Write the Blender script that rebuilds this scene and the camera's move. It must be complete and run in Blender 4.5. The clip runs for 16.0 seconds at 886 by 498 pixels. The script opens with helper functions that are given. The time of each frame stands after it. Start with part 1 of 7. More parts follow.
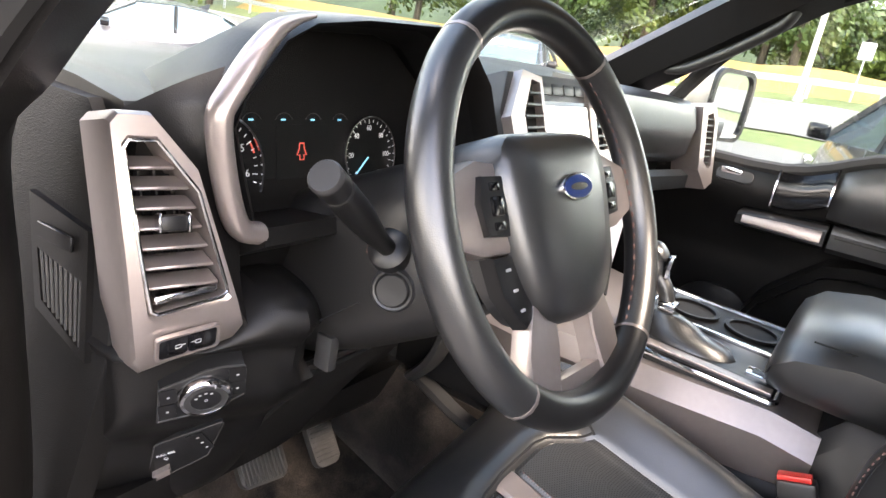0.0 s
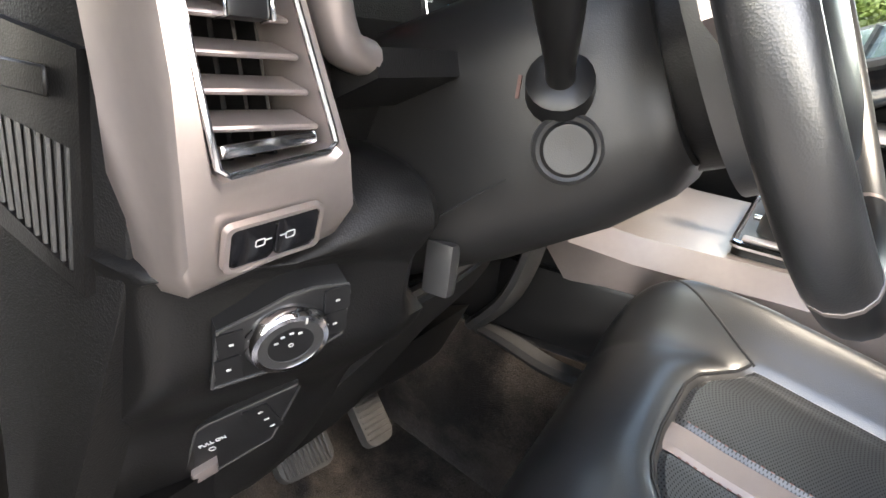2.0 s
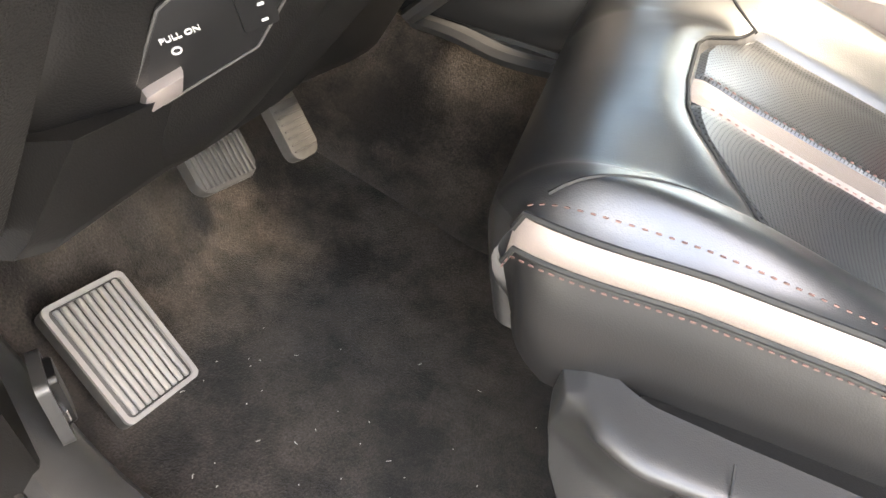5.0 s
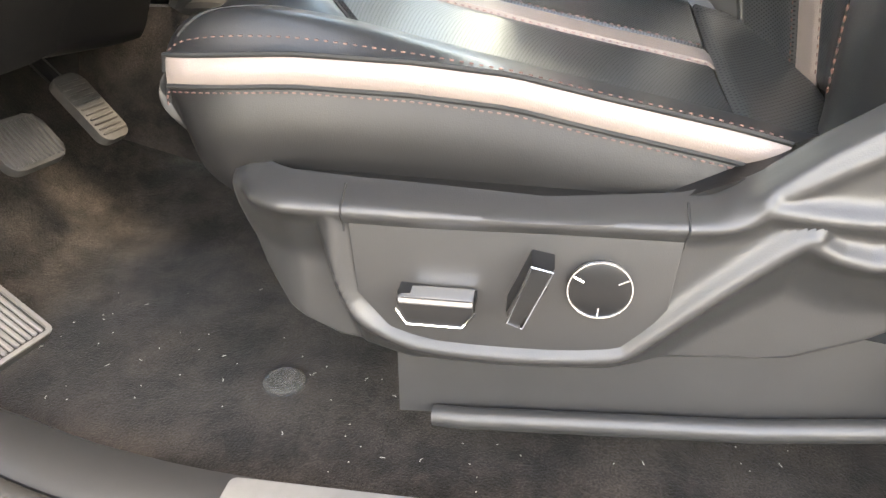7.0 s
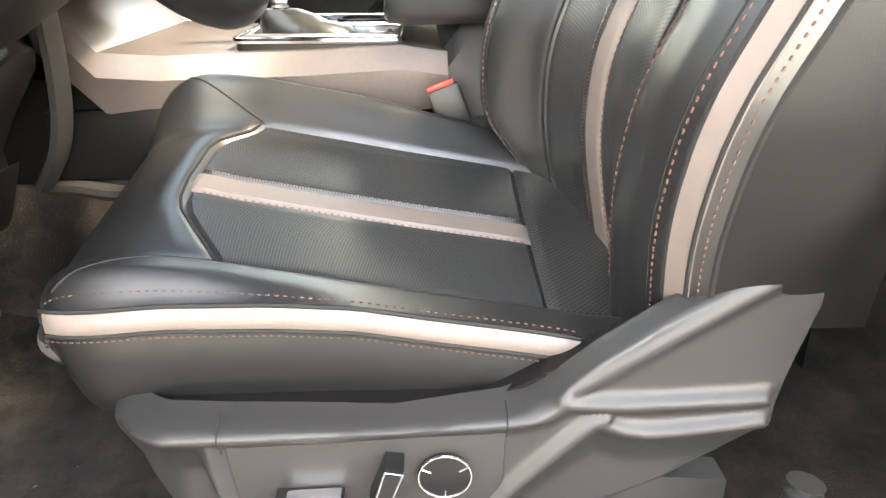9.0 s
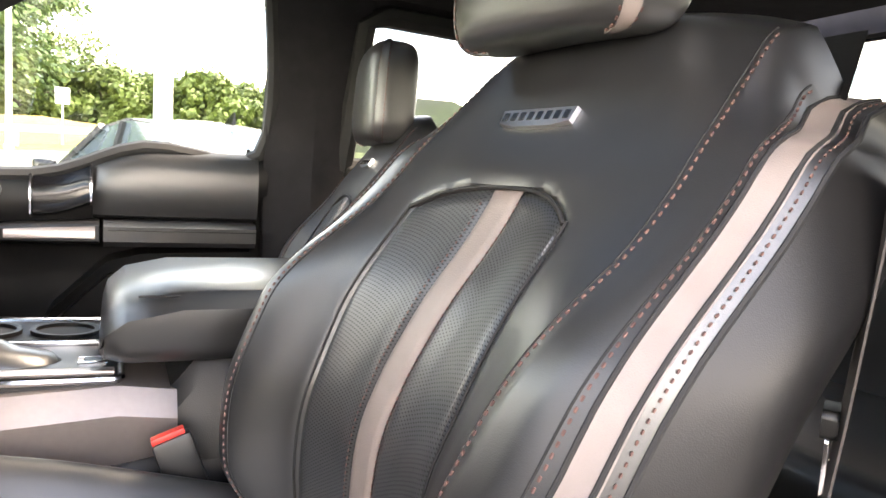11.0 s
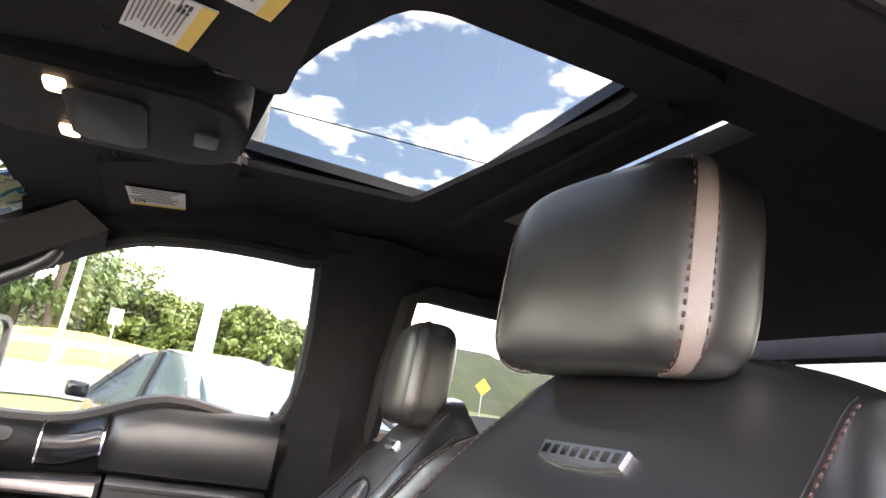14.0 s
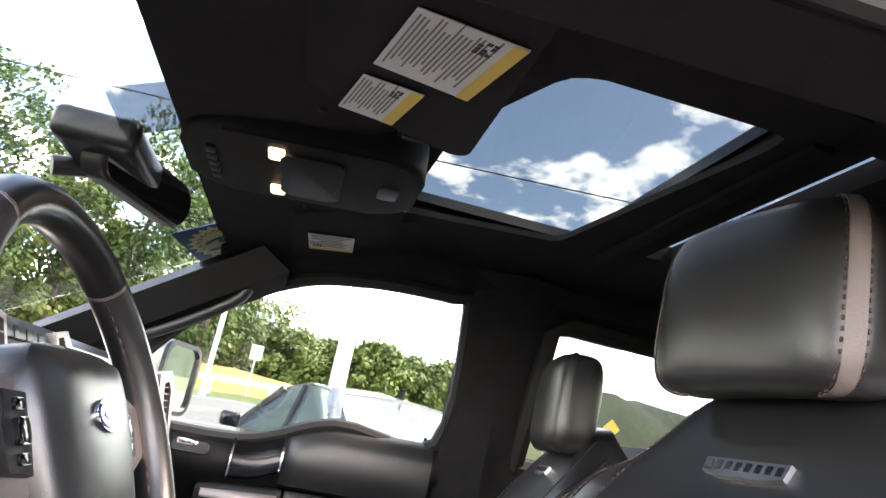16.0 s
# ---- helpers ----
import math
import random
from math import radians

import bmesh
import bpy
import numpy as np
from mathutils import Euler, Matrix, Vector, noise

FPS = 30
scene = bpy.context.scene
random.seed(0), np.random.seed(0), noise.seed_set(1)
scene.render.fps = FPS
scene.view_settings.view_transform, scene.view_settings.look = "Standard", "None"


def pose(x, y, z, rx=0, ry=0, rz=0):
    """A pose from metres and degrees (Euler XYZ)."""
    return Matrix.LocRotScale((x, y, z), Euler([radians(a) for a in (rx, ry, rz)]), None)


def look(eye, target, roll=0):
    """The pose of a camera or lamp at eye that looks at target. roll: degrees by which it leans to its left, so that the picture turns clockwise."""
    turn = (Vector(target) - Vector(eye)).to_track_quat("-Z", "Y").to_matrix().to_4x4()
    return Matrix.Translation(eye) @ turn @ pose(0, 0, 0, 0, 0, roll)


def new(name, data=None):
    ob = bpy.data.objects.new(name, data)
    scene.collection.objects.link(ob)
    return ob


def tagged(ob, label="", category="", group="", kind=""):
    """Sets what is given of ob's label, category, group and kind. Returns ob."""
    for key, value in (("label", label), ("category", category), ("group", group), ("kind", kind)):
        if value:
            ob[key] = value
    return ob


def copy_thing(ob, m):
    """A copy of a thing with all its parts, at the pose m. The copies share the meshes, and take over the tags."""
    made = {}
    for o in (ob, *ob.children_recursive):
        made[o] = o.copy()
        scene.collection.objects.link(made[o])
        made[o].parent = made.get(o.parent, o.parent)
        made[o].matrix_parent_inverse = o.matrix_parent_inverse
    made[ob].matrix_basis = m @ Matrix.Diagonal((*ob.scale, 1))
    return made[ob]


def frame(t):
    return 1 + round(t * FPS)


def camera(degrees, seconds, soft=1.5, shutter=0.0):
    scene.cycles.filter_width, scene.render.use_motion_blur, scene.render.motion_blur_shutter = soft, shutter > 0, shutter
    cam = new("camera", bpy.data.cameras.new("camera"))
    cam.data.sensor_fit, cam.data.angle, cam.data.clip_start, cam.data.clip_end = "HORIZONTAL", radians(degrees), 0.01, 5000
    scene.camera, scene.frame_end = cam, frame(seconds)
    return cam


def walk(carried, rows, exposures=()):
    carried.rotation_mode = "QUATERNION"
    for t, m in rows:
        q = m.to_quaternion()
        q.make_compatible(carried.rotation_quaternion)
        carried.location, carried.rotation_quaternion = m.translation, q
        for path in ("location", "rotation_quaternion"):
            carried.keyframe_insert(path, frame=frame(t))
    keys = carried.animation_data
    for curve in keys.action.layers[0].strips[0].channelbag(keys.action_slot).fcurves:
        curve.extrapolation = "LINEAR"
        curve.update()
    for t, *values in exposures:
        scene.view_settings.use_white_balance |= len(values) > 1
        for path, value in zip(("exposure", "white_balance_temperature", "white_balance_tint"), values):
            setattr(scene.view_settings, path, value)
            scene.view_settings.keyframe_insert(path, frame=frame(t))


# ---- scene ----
cam = camera(67.0, 16.0)
PATH = [
    (0, (-1.002, 0.244, 0.897), (-0.189, 0.743, 0.599), 10.6),
    (0.5, (-0.997, 0.269, 0.865), (-0.186, 0.766, 0.555), 10.0),
    (1, (-0.985, 0.317, 0.832), (-0.176, 0.808, 0.510), 8.0),
    (1.5, (-0.955, 0.390, 0.788), (-0.133, 0.865, 0.474), 7.1),
    (2, (-0.913, 0.456, 0.731), (-0.068, 0.887, 0.412), 7.5),
    (2.5, (-0.887, 0.488, 0.695), (-0.031, 0.875, 0.353), 8.6),
    (3, (-0.870, 0.505, 0.664), (-0.008, 0.862, 0.304), 9.6),
    (3.2, (-0.868, 0.509, 0.652), (-0.003, 0.855, 0.288), 9.9),
    (5.3, (-0.917, 0.578, 0.531), (-0.091, 0.678, -0.023), 14.9),
    (5.5, (-0.938, 0.549, 0.515), (-0.105, 0.657, -0.026), 12.9),
    (6, (-0.999, 0.477, 0.494), (-0.148, 0.578, -0.022), 8.3),
    (6.5, (-1.026, 0.392, 0.477), (-0.164, 0.509, -0.016), 3.3),
    (7, (-1.045, 0.290, 0.478), (-0.171, 0.418, 0.010), -0.1),
    (7.5, (-1.081, 0.230, 0.481), (-0.191, 0.352, 0.040), -0.8),
    (8, (-1.103, 0.232, 0.485), (-0.198, 0.327, 0.070), -0.3),
    (8.5, (-1.102, 0.233, 0.512), (-0.190, 0.315, 0.112), -0.9),
    (9, (-1.066, 0.244, 0.650), (-0.159, 0.222, 0.230), -1.9),
    (9.5, (-1.021, 0.336, 0.709), (-0.121, 0.037, 0.392), 0.8),
    (10, (-0.988, 0.288, 0.748), (-0.098, -0.073, 0.468), -1.4),
    (10.2, (-0.984, 0.288, 0.763), (-0.097, -0.095, 0.504), -0.6),
    (12.3, (-0.895, 0.250, 0.800), (-0.011, -0.200, 0.928), 9.2),
    (12.5, (-0.897, 0.253, 0.817), (-0.010, -0.186, 0.963), 8.8),
    (13, (-0.887, 0.243, 0.833), (0.003, -0.165, 1.036), 9.6),
    (13.5, (-0.903, 0.263, 0.841), (-0.012, -0.125, 1.076), 9.7),
    (14, (-0.902, 0.263, 0.852), (-0.001, -0.084, 1.109), 9.3),
    (14.5, (-0.916, 0.280, 0.851), (-0.007, -0.029, 1.130), 9.5),
    (15, (-0.939, 0.298, 0.845), (-0.020, 0.032, 1.138), 9.5),
    (15.5, (-0.962, 0.321, 0.831), (-0.031, 0.104, 1.123), 10.3),
    (16, (-0.983, 0.342, 0.815), (-0.037, 0.176, 1.094), 11.3),
]
walk(cam, [(t, look(eye, target, roll)) for t, eye, target, roll in PATH],
     exposures=[(0, 3.15, 7700, 18), (1.5, 3.3, 7600, 14), (3.2, 3.65, 7700, 11), (5.5, 4.5, 8700, 12), (6.5, 4.4, 8800, 12), (8.0, 3.95, 8900, 11), (8.5, 4.0, 8900, 11), (9.0, 4.1, 8800, 12), (10.0, 3.8, 8700, 14), (12.5, 3.85, 7900, 24), (14.5, 3.35, 7900, 24), (16, 2.85, 7500, 21)])

# ---- world, sun, exposure ----
world = bpy.data.worlds.new("sky")
scene.world = world
world.use_nodes = True
SUN_EL, SUN_ROT = radians(54), radians(181)


def sky_world():
    nt = world.node_tree
    nt.nodes.clear()
    out = nt.nodes.new("ShaderNodeOutputWorld")
    bg = nt.nodes.new("ShaderNodeBackground")
    bg.inputs["Strength"].default_value = 0.15
    sky = nt.nodes.new("ShaderNodeTexSky")
    sky.sky_type = "NISHITA"
    sky.sun_disc = False
    sky.sun_elevation, sky.sun_rotation = SUN_EL, SUN_ROT
    # drifting fair-weather clouds
    tc = nt.nodes.new("ShaderNodeTexCoord")
    sep = nt.nodes.new("ShaderNodeSeparateXYZ")
    nt.links.new(tc.outputs["Generated"], sep.inputs[0])
    lift = nt.nodes.new("ShaderNodeMath")
    lift.operation = "MAXIMUM"
    lift.inputs[1].default_value = 0.0
    nt.links.new(sep.outputs[2], lift.inputs[0])
    add = nt.nodes.new("ShaderNodeMath")
    add.operation = "ADD"
    add.inputs[1].default_value = 0.16
    nt.links.new(lift.outputs[0], add.inputs[0])
    flat = nt.nodes.new("ShaderNodeCombineXYZ")
    for i in range(2):
        div = nt.nodes.new("ShaderNodeMath")
        div.operation = "DIVIDE"
        nt.links.new(sep.outputs[i], div.inputs[0])
        nt.links.new(add.outputs[0], div.inputs[1])
        nt.links.new(div.outputs[0], flat.inputs[i])
    noi = nt.nodes.new("ShaderNodeTexNoise")
    noi.inputs["Scale"].default_value = 2.6
    noi.inputs["Detail"].default_value = 9
    noi.inputs["Roughness"].default_value = 0.58
    nt.links.new(flat.outputs[0], noi.inputs["Vector"])
    ramp = nt.nodes.new("ShaderNodeValToRGB")
    ramp.color_ramp.elements[0].position = 0.55
    ramp.color_ramp.elements[1].position = 0.66
    # haze and cloud thicken towards the horizon
    low = nt.nodes.new("ShaderNodeMapRange")
    low.inputs["From Min"].default_value, low.inputs["From Max"].default_value = 0.55, 0.1
    low.inputs["To Min"].default_value, low.inputs["To Max"].default_value = 0.0, 0.10
    nt.links.new(lift.outputs[0], low.inputs["Value"])
    more = nt.nodes.new("ShaderNodeMath")
    nt.links.new(noi.outputs["Fac"], more.inputs[0])
    nt.links.new(low.outputs[0], more.inputs[1])
    nt.links.new(more.outputs[0], ramp.inputs[0])
    mix = nt.nodes.new("ShaderNodeMixRGB")
    mix.inputs[2].default_value = (17, 16.7, 16.2, 1)
    nt.links.new(ramp.outputs[0], mix.inputs[0])
    nt.links.new(sky.outputs[0], mix.inputs[1])
    nt.links.new(mix.outputs[0], bg.inputs[0])
    nt.links.new(bg.outputs[0], out.inputs[0])


sky_world()
sun_data = bpy.data.lights.new("sun", "SUN")
sun_data.energy, sun_data.angle, sun_data.color = 1.3, radians(14), (1.0, 0.95, 0.88)
sun = new("sun", sun_data)
sun.rotation_euler = (radians(90) - SUN_EL, 0, math.pi - SUN_ROT)

# ---- materials ----
def material(name, color, rough=0.5, metal=0.0, vary=0.15, scale=30.0, bump=0.0, bump_scale=400.0, spec=0.5, coat=0.0, rough_vary=0.1):
    """A surface with colour variation at two scales, uneven gloss and fine relief."""
    m = bpy.data.materials.new(name)
    m.use_nodes = True
    nt = m.node_tree
    b = nt.nodes["Principled BSDF"]
    b.inputs["Metallic"].default_value = metal
    b.inputs["Specular IOR Level"].default_value = spec
    b.inputs["Coat Weight"].default_value = coat
    tc = nt.nodes.new("ShaderNodeTexCoord")
    big = nt.nodes.new("ShaderNodeTexNoise")
    big.inputs["Scale"].default_value = scale * 0.2
    big.inputs["Detail"].default_value = 3
    small = nt.nodes.new("ShaderNodeTexNoise")
    small.inputs["Scale"].default_value = scale * 2
    small.inputs["Detail"].default_value = 5
    for n in (big, small):
        nt.links.new(tc.outputs["Object"], n.inputs["Vector"])
    mul = nt.nodes.new("ShaderNodeMath")
    mul.operation = "MULTIPLY"
    nt.links.new(big.outputs["Fac"], mul.inputs[0])
    nt.links.new(small.outputs["Fac"], mul.inputs[1])
    ramp = nt.nodes.new("ShaderNodeMapRange")
    ramp.inputs["From Min"].default_value, ramp.inputs["From Max"].default_value = 0.03, 0.50
    ramp.inputs["To Min"].default_value, ramp.inputs["To Max"].default_value = 1 - vary, 1 + vary
    nt.links.new(mul.outputs[0], ramp.inputs["Value"])
    col = nt.nodes.new("ShaderNodeVectorMath")
    col.operation = "SCALE"
    col.inputs[0].default_value = color
    nt.links.new(ramp.outputs[0], col.inputs["Scale"])
    nt.links.new(col.outputs[0], b.inputs["Base Color"])
    rr = nt.nodes.new("ShaderNodeMapRange")
    rr.inputs["From Min"].default_value, rr.inputs["From Max"].default_value = 0.1, 0.9
    rr.inputs["To Min"].default_value, rr.inputs["To Max"].default_value = max(0.02, rough - rough_vary), min(1, rough + rough_vary)
    nt.links.new(big.outputs["Fac"], rr.inputs["Value"])
    nt.links.new(rr.outputs[0], b.inputs["Roughness"])
    if bump:
        grain = nt.nodes.new("ShaderNodeTexVoronoi")
        grain.inputs["Scale"].default_value = bump_scale
        nt.links.new(tc.outputs["Object"], grain.inputs["Vector"])
        bp = nt.nodes.new("ShaderNodeBump")
        bp.inputs["Strength"].default_value = bump
        bp.inputs["Distance"].default_value = 0.001
        nt.links.new(grain.outputs["Distance"], bp.inputs["Height"])
        nt.links.new(bp.outputs[0], b.inputs["Normal"])
    return m


def perforated(name, color, rough, pitch=0.0032):
    """Leather pierced by rows of small holes."""
    m = material(name, color, rough, vary=0.1, scale=25)
    nt = m.node_tree
    b = nt.nodes["Principled BSDF"]
    tc = nt.nodes.new("ShaderNodeTexCoord")
    rot = nt.nodes.new("ShaderNodeMapping")
    rot.inputs["Rotation"].default_value = (0.0, 0.0, radians(45))
    nt.links.new(tc.outputs["UV"], rot.inputs["Vector"])
    sc = nt.nodes.new("ShaderNodeVectorMath")
    sc.operation = "SCALE"
    sc.inputs["Scale"].default_value = 1 / pitch
    nt.links.new(rot.outputs[0], sc.inputs[0])
    fr = nt.nodes.new("ShaderNodeVectorMath")
    fr.operation = "FRACTION"
    nt.links.new(sc.outputs[0], fr.inputs[0])
    dist = nt.nodes.new("ShaderNodeVectorMath")
    dist.operation = "DISTANCE"
    dist.inputs[1].default_value = (0.5, 0.5, 0)
    nt.links.new(fr.outputs[0], dist.inputs[0])
    hole = nt.nodes.new("ShaderNodeMapRange")
    hole.inputs["From Min"].default_value, hole.inputs["From Max"].default_value = 0.2, 0.3
    nt.links.new(dist.outputs["Value"], hole.inputs["Value"])
    old = b.inputs["Base Color"].links[0].from_socket
    mul = nt.nodes.new("ShaderNodeVectorMath")
    mul.operation = "SCALE"
    nt.links.new(old, mul.inputs[0])
    nt.links.new(hole.outputs[0], mul.inputs["Scale"])
    nt.links.new(mul.outputs[0], b.inputs["Base Color"])
    bp = nt.nodes.new("ShaderNodeBump")
    bp.inputs["Strength"].default_value = 0.3
    bp.inputs["Distance"].default_value = 0.0005
    nt.links.new(hole.outputs[0], bp.inputs["Height"])
    nt.links.new(bp.outputs[0], b.inputs["Normal"])
    for socket, full in (("Specular IOR Level", 0.5), ("Coat Weight", 0.5)):
        dull = nt.nodes.new("ShaderNodeMapRange")
        dull.inputs["To Min"].default_value, dull.inputs["To Max"].default_value = 0.5 * full, full
        nt.links.new(hole.outputs[0], dull.inputs["Value"])
        nt.links.new(dull.outputs[0], b.inputs[socket])
    b.inputs["Coat Roughness"].default_value = 0.30
    return m


def glowing(name, color, strength):
    m = bpy.data.materials.new(name)
    m.use_nodes = True
    b = m.node_tree.nodes["Principled BSDF"]
    b.inputs["Base Color"].default_value = (*color, 1)
    b.inputs["Emission Color"].default_value = (*color, 1)
    b.inputs["Emission Strength"].default_value = strength
    return m


def glass(name, color=(0.9, 0.95, 0.93), rough=0.0, mix=0.06):
    """Thin glass: mostly clear, with a faint mirror."""
    m = bpy.data.materials.new(name)
    m.use_nodes = True
    nt = m.node_tree
    nt.nodes.clear()
    out = nt.nodes.new("ShaderNodeOutputMaterial")
    clear = nt.nodes.new("ShaderNodeBsdfTransparent")
    clear.inputs[0].default_value = (*color, 1)
    gloss = nt.nodes.new("ShaderNodeBsdfGlossy")
    gloss.inputs["Roughness"].default_value = rough
    mx = nt.nodes.new("ShaderNodeMixShader")
    mx.inputs[0].default_value = mix
    nt.links.new(clear.outputs[0], mx.inputs[1])
    nt.links.new(gloss.outputs[0], mx.inputs[2])
    nt.links.new(mx.outputs[0], out.inputs[0])
    return m


def carpet(name):
    """Short dark pile with paler trodden dust in drifts."""
    m = bpy.data.materials.new(name)
    m.use_nodes = True
    nt = m.node_tree
    b = nt.nodes["Principled BSDF"]
    b.inputs["Roughness"].default_value = 0.95
    b.inputs["Specular IOR Level"].default_value = 0.1
    b.inputs["Sheen Weight"].default_value = 0.15
    tc = nt.nodes.new("ShaderNodeTexCoord")

    def noise_at(scale, detail, rough=0.6):
        n = nt.nodes.new("ShaderNodeTexNoise")
        n.inputs["Scale"].default_value, n.inputs["Detail"].default_value, n.inputs["Roughness"].default_value = scale, detail, rough
        nt.links.new(tc.outputs["Object"], n.inputs["Vector"])
        return n.outputs["Fac"]
    drift, fibre = noise_at(9.0, 8, 0.68), noise_at(420.0, 3)
    ramp = nt.nodes.new("ShaderNodeValToRGB")
    ramp.color_ramp.elements[0].position, ramp.color_ramp.elements[0].color = 0.40, (0.009, 0.0074, 0.0065, 1)
    ramp.color_ramp.elements[1].position, ramp.color_ramp.elements[1].color = 0.80, (0.068, 0.054, 0.044, 1)
    nt.links.new(drift, ramp.inputs[0])
    grain = nt.nodes.new("ShaderNodeMapRange")
    grain.inputs["From Min"].default_value, grain.inputs["From Max"].default_value = 0.3, 0.7
    grain.inputs["To Min"].default_value, grain.inputs["To Max"].default_value = 0.45, 1.5
    nt.links.new(fibre, grain.inputs["Value"])
    mul = nt.nodes.new("ShaderNodeVectorMath")
    mul.operation = "SCALE"
    nt.links.new(ramp.outputs[0], mul.inputs[0])
    nt.links.new(grain.outputs[0], mul.inputs["Scale"])
    nt.links.new(mul.outputs[0], b.inputs["Base Color"])
    bp = nt.nodes.new("ShaderNodeBump")
    bp.inputs["Strength"].default_value, bp.inputs["Distance"].default_value = 0.7, 0.002
    nt.links.new(fibre, bp.inputs["Height"])
    nt.links.new(bp.outputs[0], b.inputs["Normal"])
    return m


LEATHER = material("black leather", (0.0135, 0.0138, 0.0145), 0.36, vary=0.25, scale=14, bump=0.12, bump_scale=900, rough_vary=0.05, spec=1.0)
_b = LEATHER.node_tree.nodes["Principled BSDF"]
_b.inputs["Coat Weight"].default_value, _b.inputs["Coat Roughness"].default_value = 0.5, 0.30
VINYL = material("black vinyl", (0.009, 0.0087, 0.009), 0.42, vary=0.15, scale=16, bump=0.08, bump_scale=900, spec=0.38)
PERF = perforated("perforated leather", (0.036, 0.0372, 0.0385), 0.34, 0.0040)
TAUPE = material("taupe leather", (0.205, 0.168, 0.152), 0.38, vary=0.12, scale=20, bump=0.2, bump_scale=800)
THREAD = material("rust thread", (0.12, 0.062, 0.053), 0.7, vary=0.25, scale=300)
SEAM = material("seam shadow", (0.012, 0.012, 0.012), 0.8)
PLASTIC = material("black plastic", (0.0065, 0.0062, 0.0062), 0.40, vary=0.15, scale=18, bump=0.15, bump_scale=800, spec=0.30)
TRIM_DARK = material("matt black trim", (0.007, 0.0067, 0.0067), 0.6, vary=0.15, scale=18, bump=0.35, bump_scale=700, spec=0.2)
PLASTIC_GREY = material("charcoal seat trim", (0.027, 0.0268, 0.027), 0.40, vary=0.12, scale=20, bump=0.08, bump_scale=900, spec=0.6, rough_vary=0.05)
PLASTIC_SMOOTH = material("smooth black plastic", (0.010, 0.010, 0.0105), 0.34, vary=0.1, scale=40, spec=0.36)
GLOSS = material("gloss black", (0.006, 0.006, 0.007), 0.12, vary=0.1, rough_vary=0.04)
SILVER = material("satin champagne trim", (0.38, 0.33, 0.31), 0.33, 0.75, vary=0.06, scale=60, rough_vary=0.05)
CHROME = material("chrome", (0.78, 0.78, 0.79), 0.12, 1.0, vary=0.03, rough_vary=0.04)
SILVER_BRIGHT = material("satin chrome", (0.6, 0.6, 0.61), 0.34, 1.0, vary=0.04, rough_vary=0.05)
RUBBER = material("rubber", (0.018, 0.018, 0.018), 0.7, vary=0.2, scale=40)
PEDAL = material("pedal rubber", (0.042, 0.039, 0.036), 0.6, vary=0.35, scale=60)
PLATE = material("pale scuff plate", (0.22, 0.215, 0.21), 0.4, 0.3, vary=0.1, scale=40)
REST = material("footrest plastic", (0.2, 0.185, 0.17), 0.5, vary=0.15, scale=60)
CARPET = carpet("carpet")
HEADLINER = material("headliner cloth", (0.027, 0.026, 0.028), 0.95, vary=0.25, scale=12, bump=0.6, bump_scale=900, spec=0.1)
PAINT = material("dark blue paint", (0.008, 0.012, 0.045), 0.15, 0.2, vary=0.1, coat=0.8, rough_vary=0.03)
WHITE = material("white print", (0.42, 0.42, 0.41), 0.5, vary=0.05)
LABEL = material("visor label paper", (0.62, 0.62, 0.6), 0.5, vary=0.06)
YELLOW = material("label yellow", (0.7, 0.5, 0.12), 0.5, vary=0.06)
INK = material("label ink", (0.16, 0.16, 0.16), 0.6)
INK_DARK = material("pictogram ink", (0.03, 0.03, 0.04), 0.6)
STRAP = material("woven strap", (0.05, 0.042, 0.038), 0.75, vary=0.2, scale=200)
RED = material("red plastic", (0.7, 0.03, 0.02), 0.35, vary=0.1)
BLUE_OVAL = material("blue enamel", (0.01, 0.03, 0.14), 0.15, vary=0.1)
MIRROR = material("mirror", (0.85, 0.87, 0.87), 0.02, 1.0, vary=0.0, rough_vary=0.0)
GLASS = glass("clear glass")
GLASS_TINT = glass("privacy glass", (0.38, 0.40, 0.39), mix=0.05)
SUNROOF_GLASS = glass("sunroof glass", (0.32, 0.35, 0.35), mix=0.04)
CLEAR_PLASTIC = material("clear hard plastic", (0.48, 0.48, 0.47), 0.08, vary=0.05, rough_vary=0.03, spec=0.8)
CLEAR_PLASTIC.node_tree.nodes["Principled BSDF"].inputs["Transmission Weight"].default_value = 0.88
SCREEN = glowing("bright screen", (0.85, 0.9, 0.88), 0.9)
LAMP_LIT = glowing("lit map lamp", (1.0, 0.78, 0.5), 0.7)
DIAL_WHITE = glowing("dial white", (0.75, 0.78, 0.8), 0.035)
DIAL_RED = glowing("dial red", (0.8, 0.12, 0.08), 0.045)
DIAL_BLUE = glowing("dial blue", (0.15, 0.5, 0.75), 0.2)


# ---- builders ----
WM = {}


def thing(name, label, category, origin=(0, 0, 0), group="", kind=""):
    ob = new(name)
    ob.empty_display_size = 0.05
    ob.location = origin
    WM[ob.name] = Matrix.Translation(origin)
    return tagged(ob, label, category, group, kind)


def mesh_of(name, bm, mat, smooth=True):
    bmesh.ops.recalc_face_normals(bm, faces=bm.faces)
    me = bpy.data.meshes.new(name)
    bm.to_mesh(me)
    bm.free()
    me.materials.append(mat)
    if smooth:
        me.shade_smooth()
        me.set_sharp_from_angle(angle=radians(38))
    return me


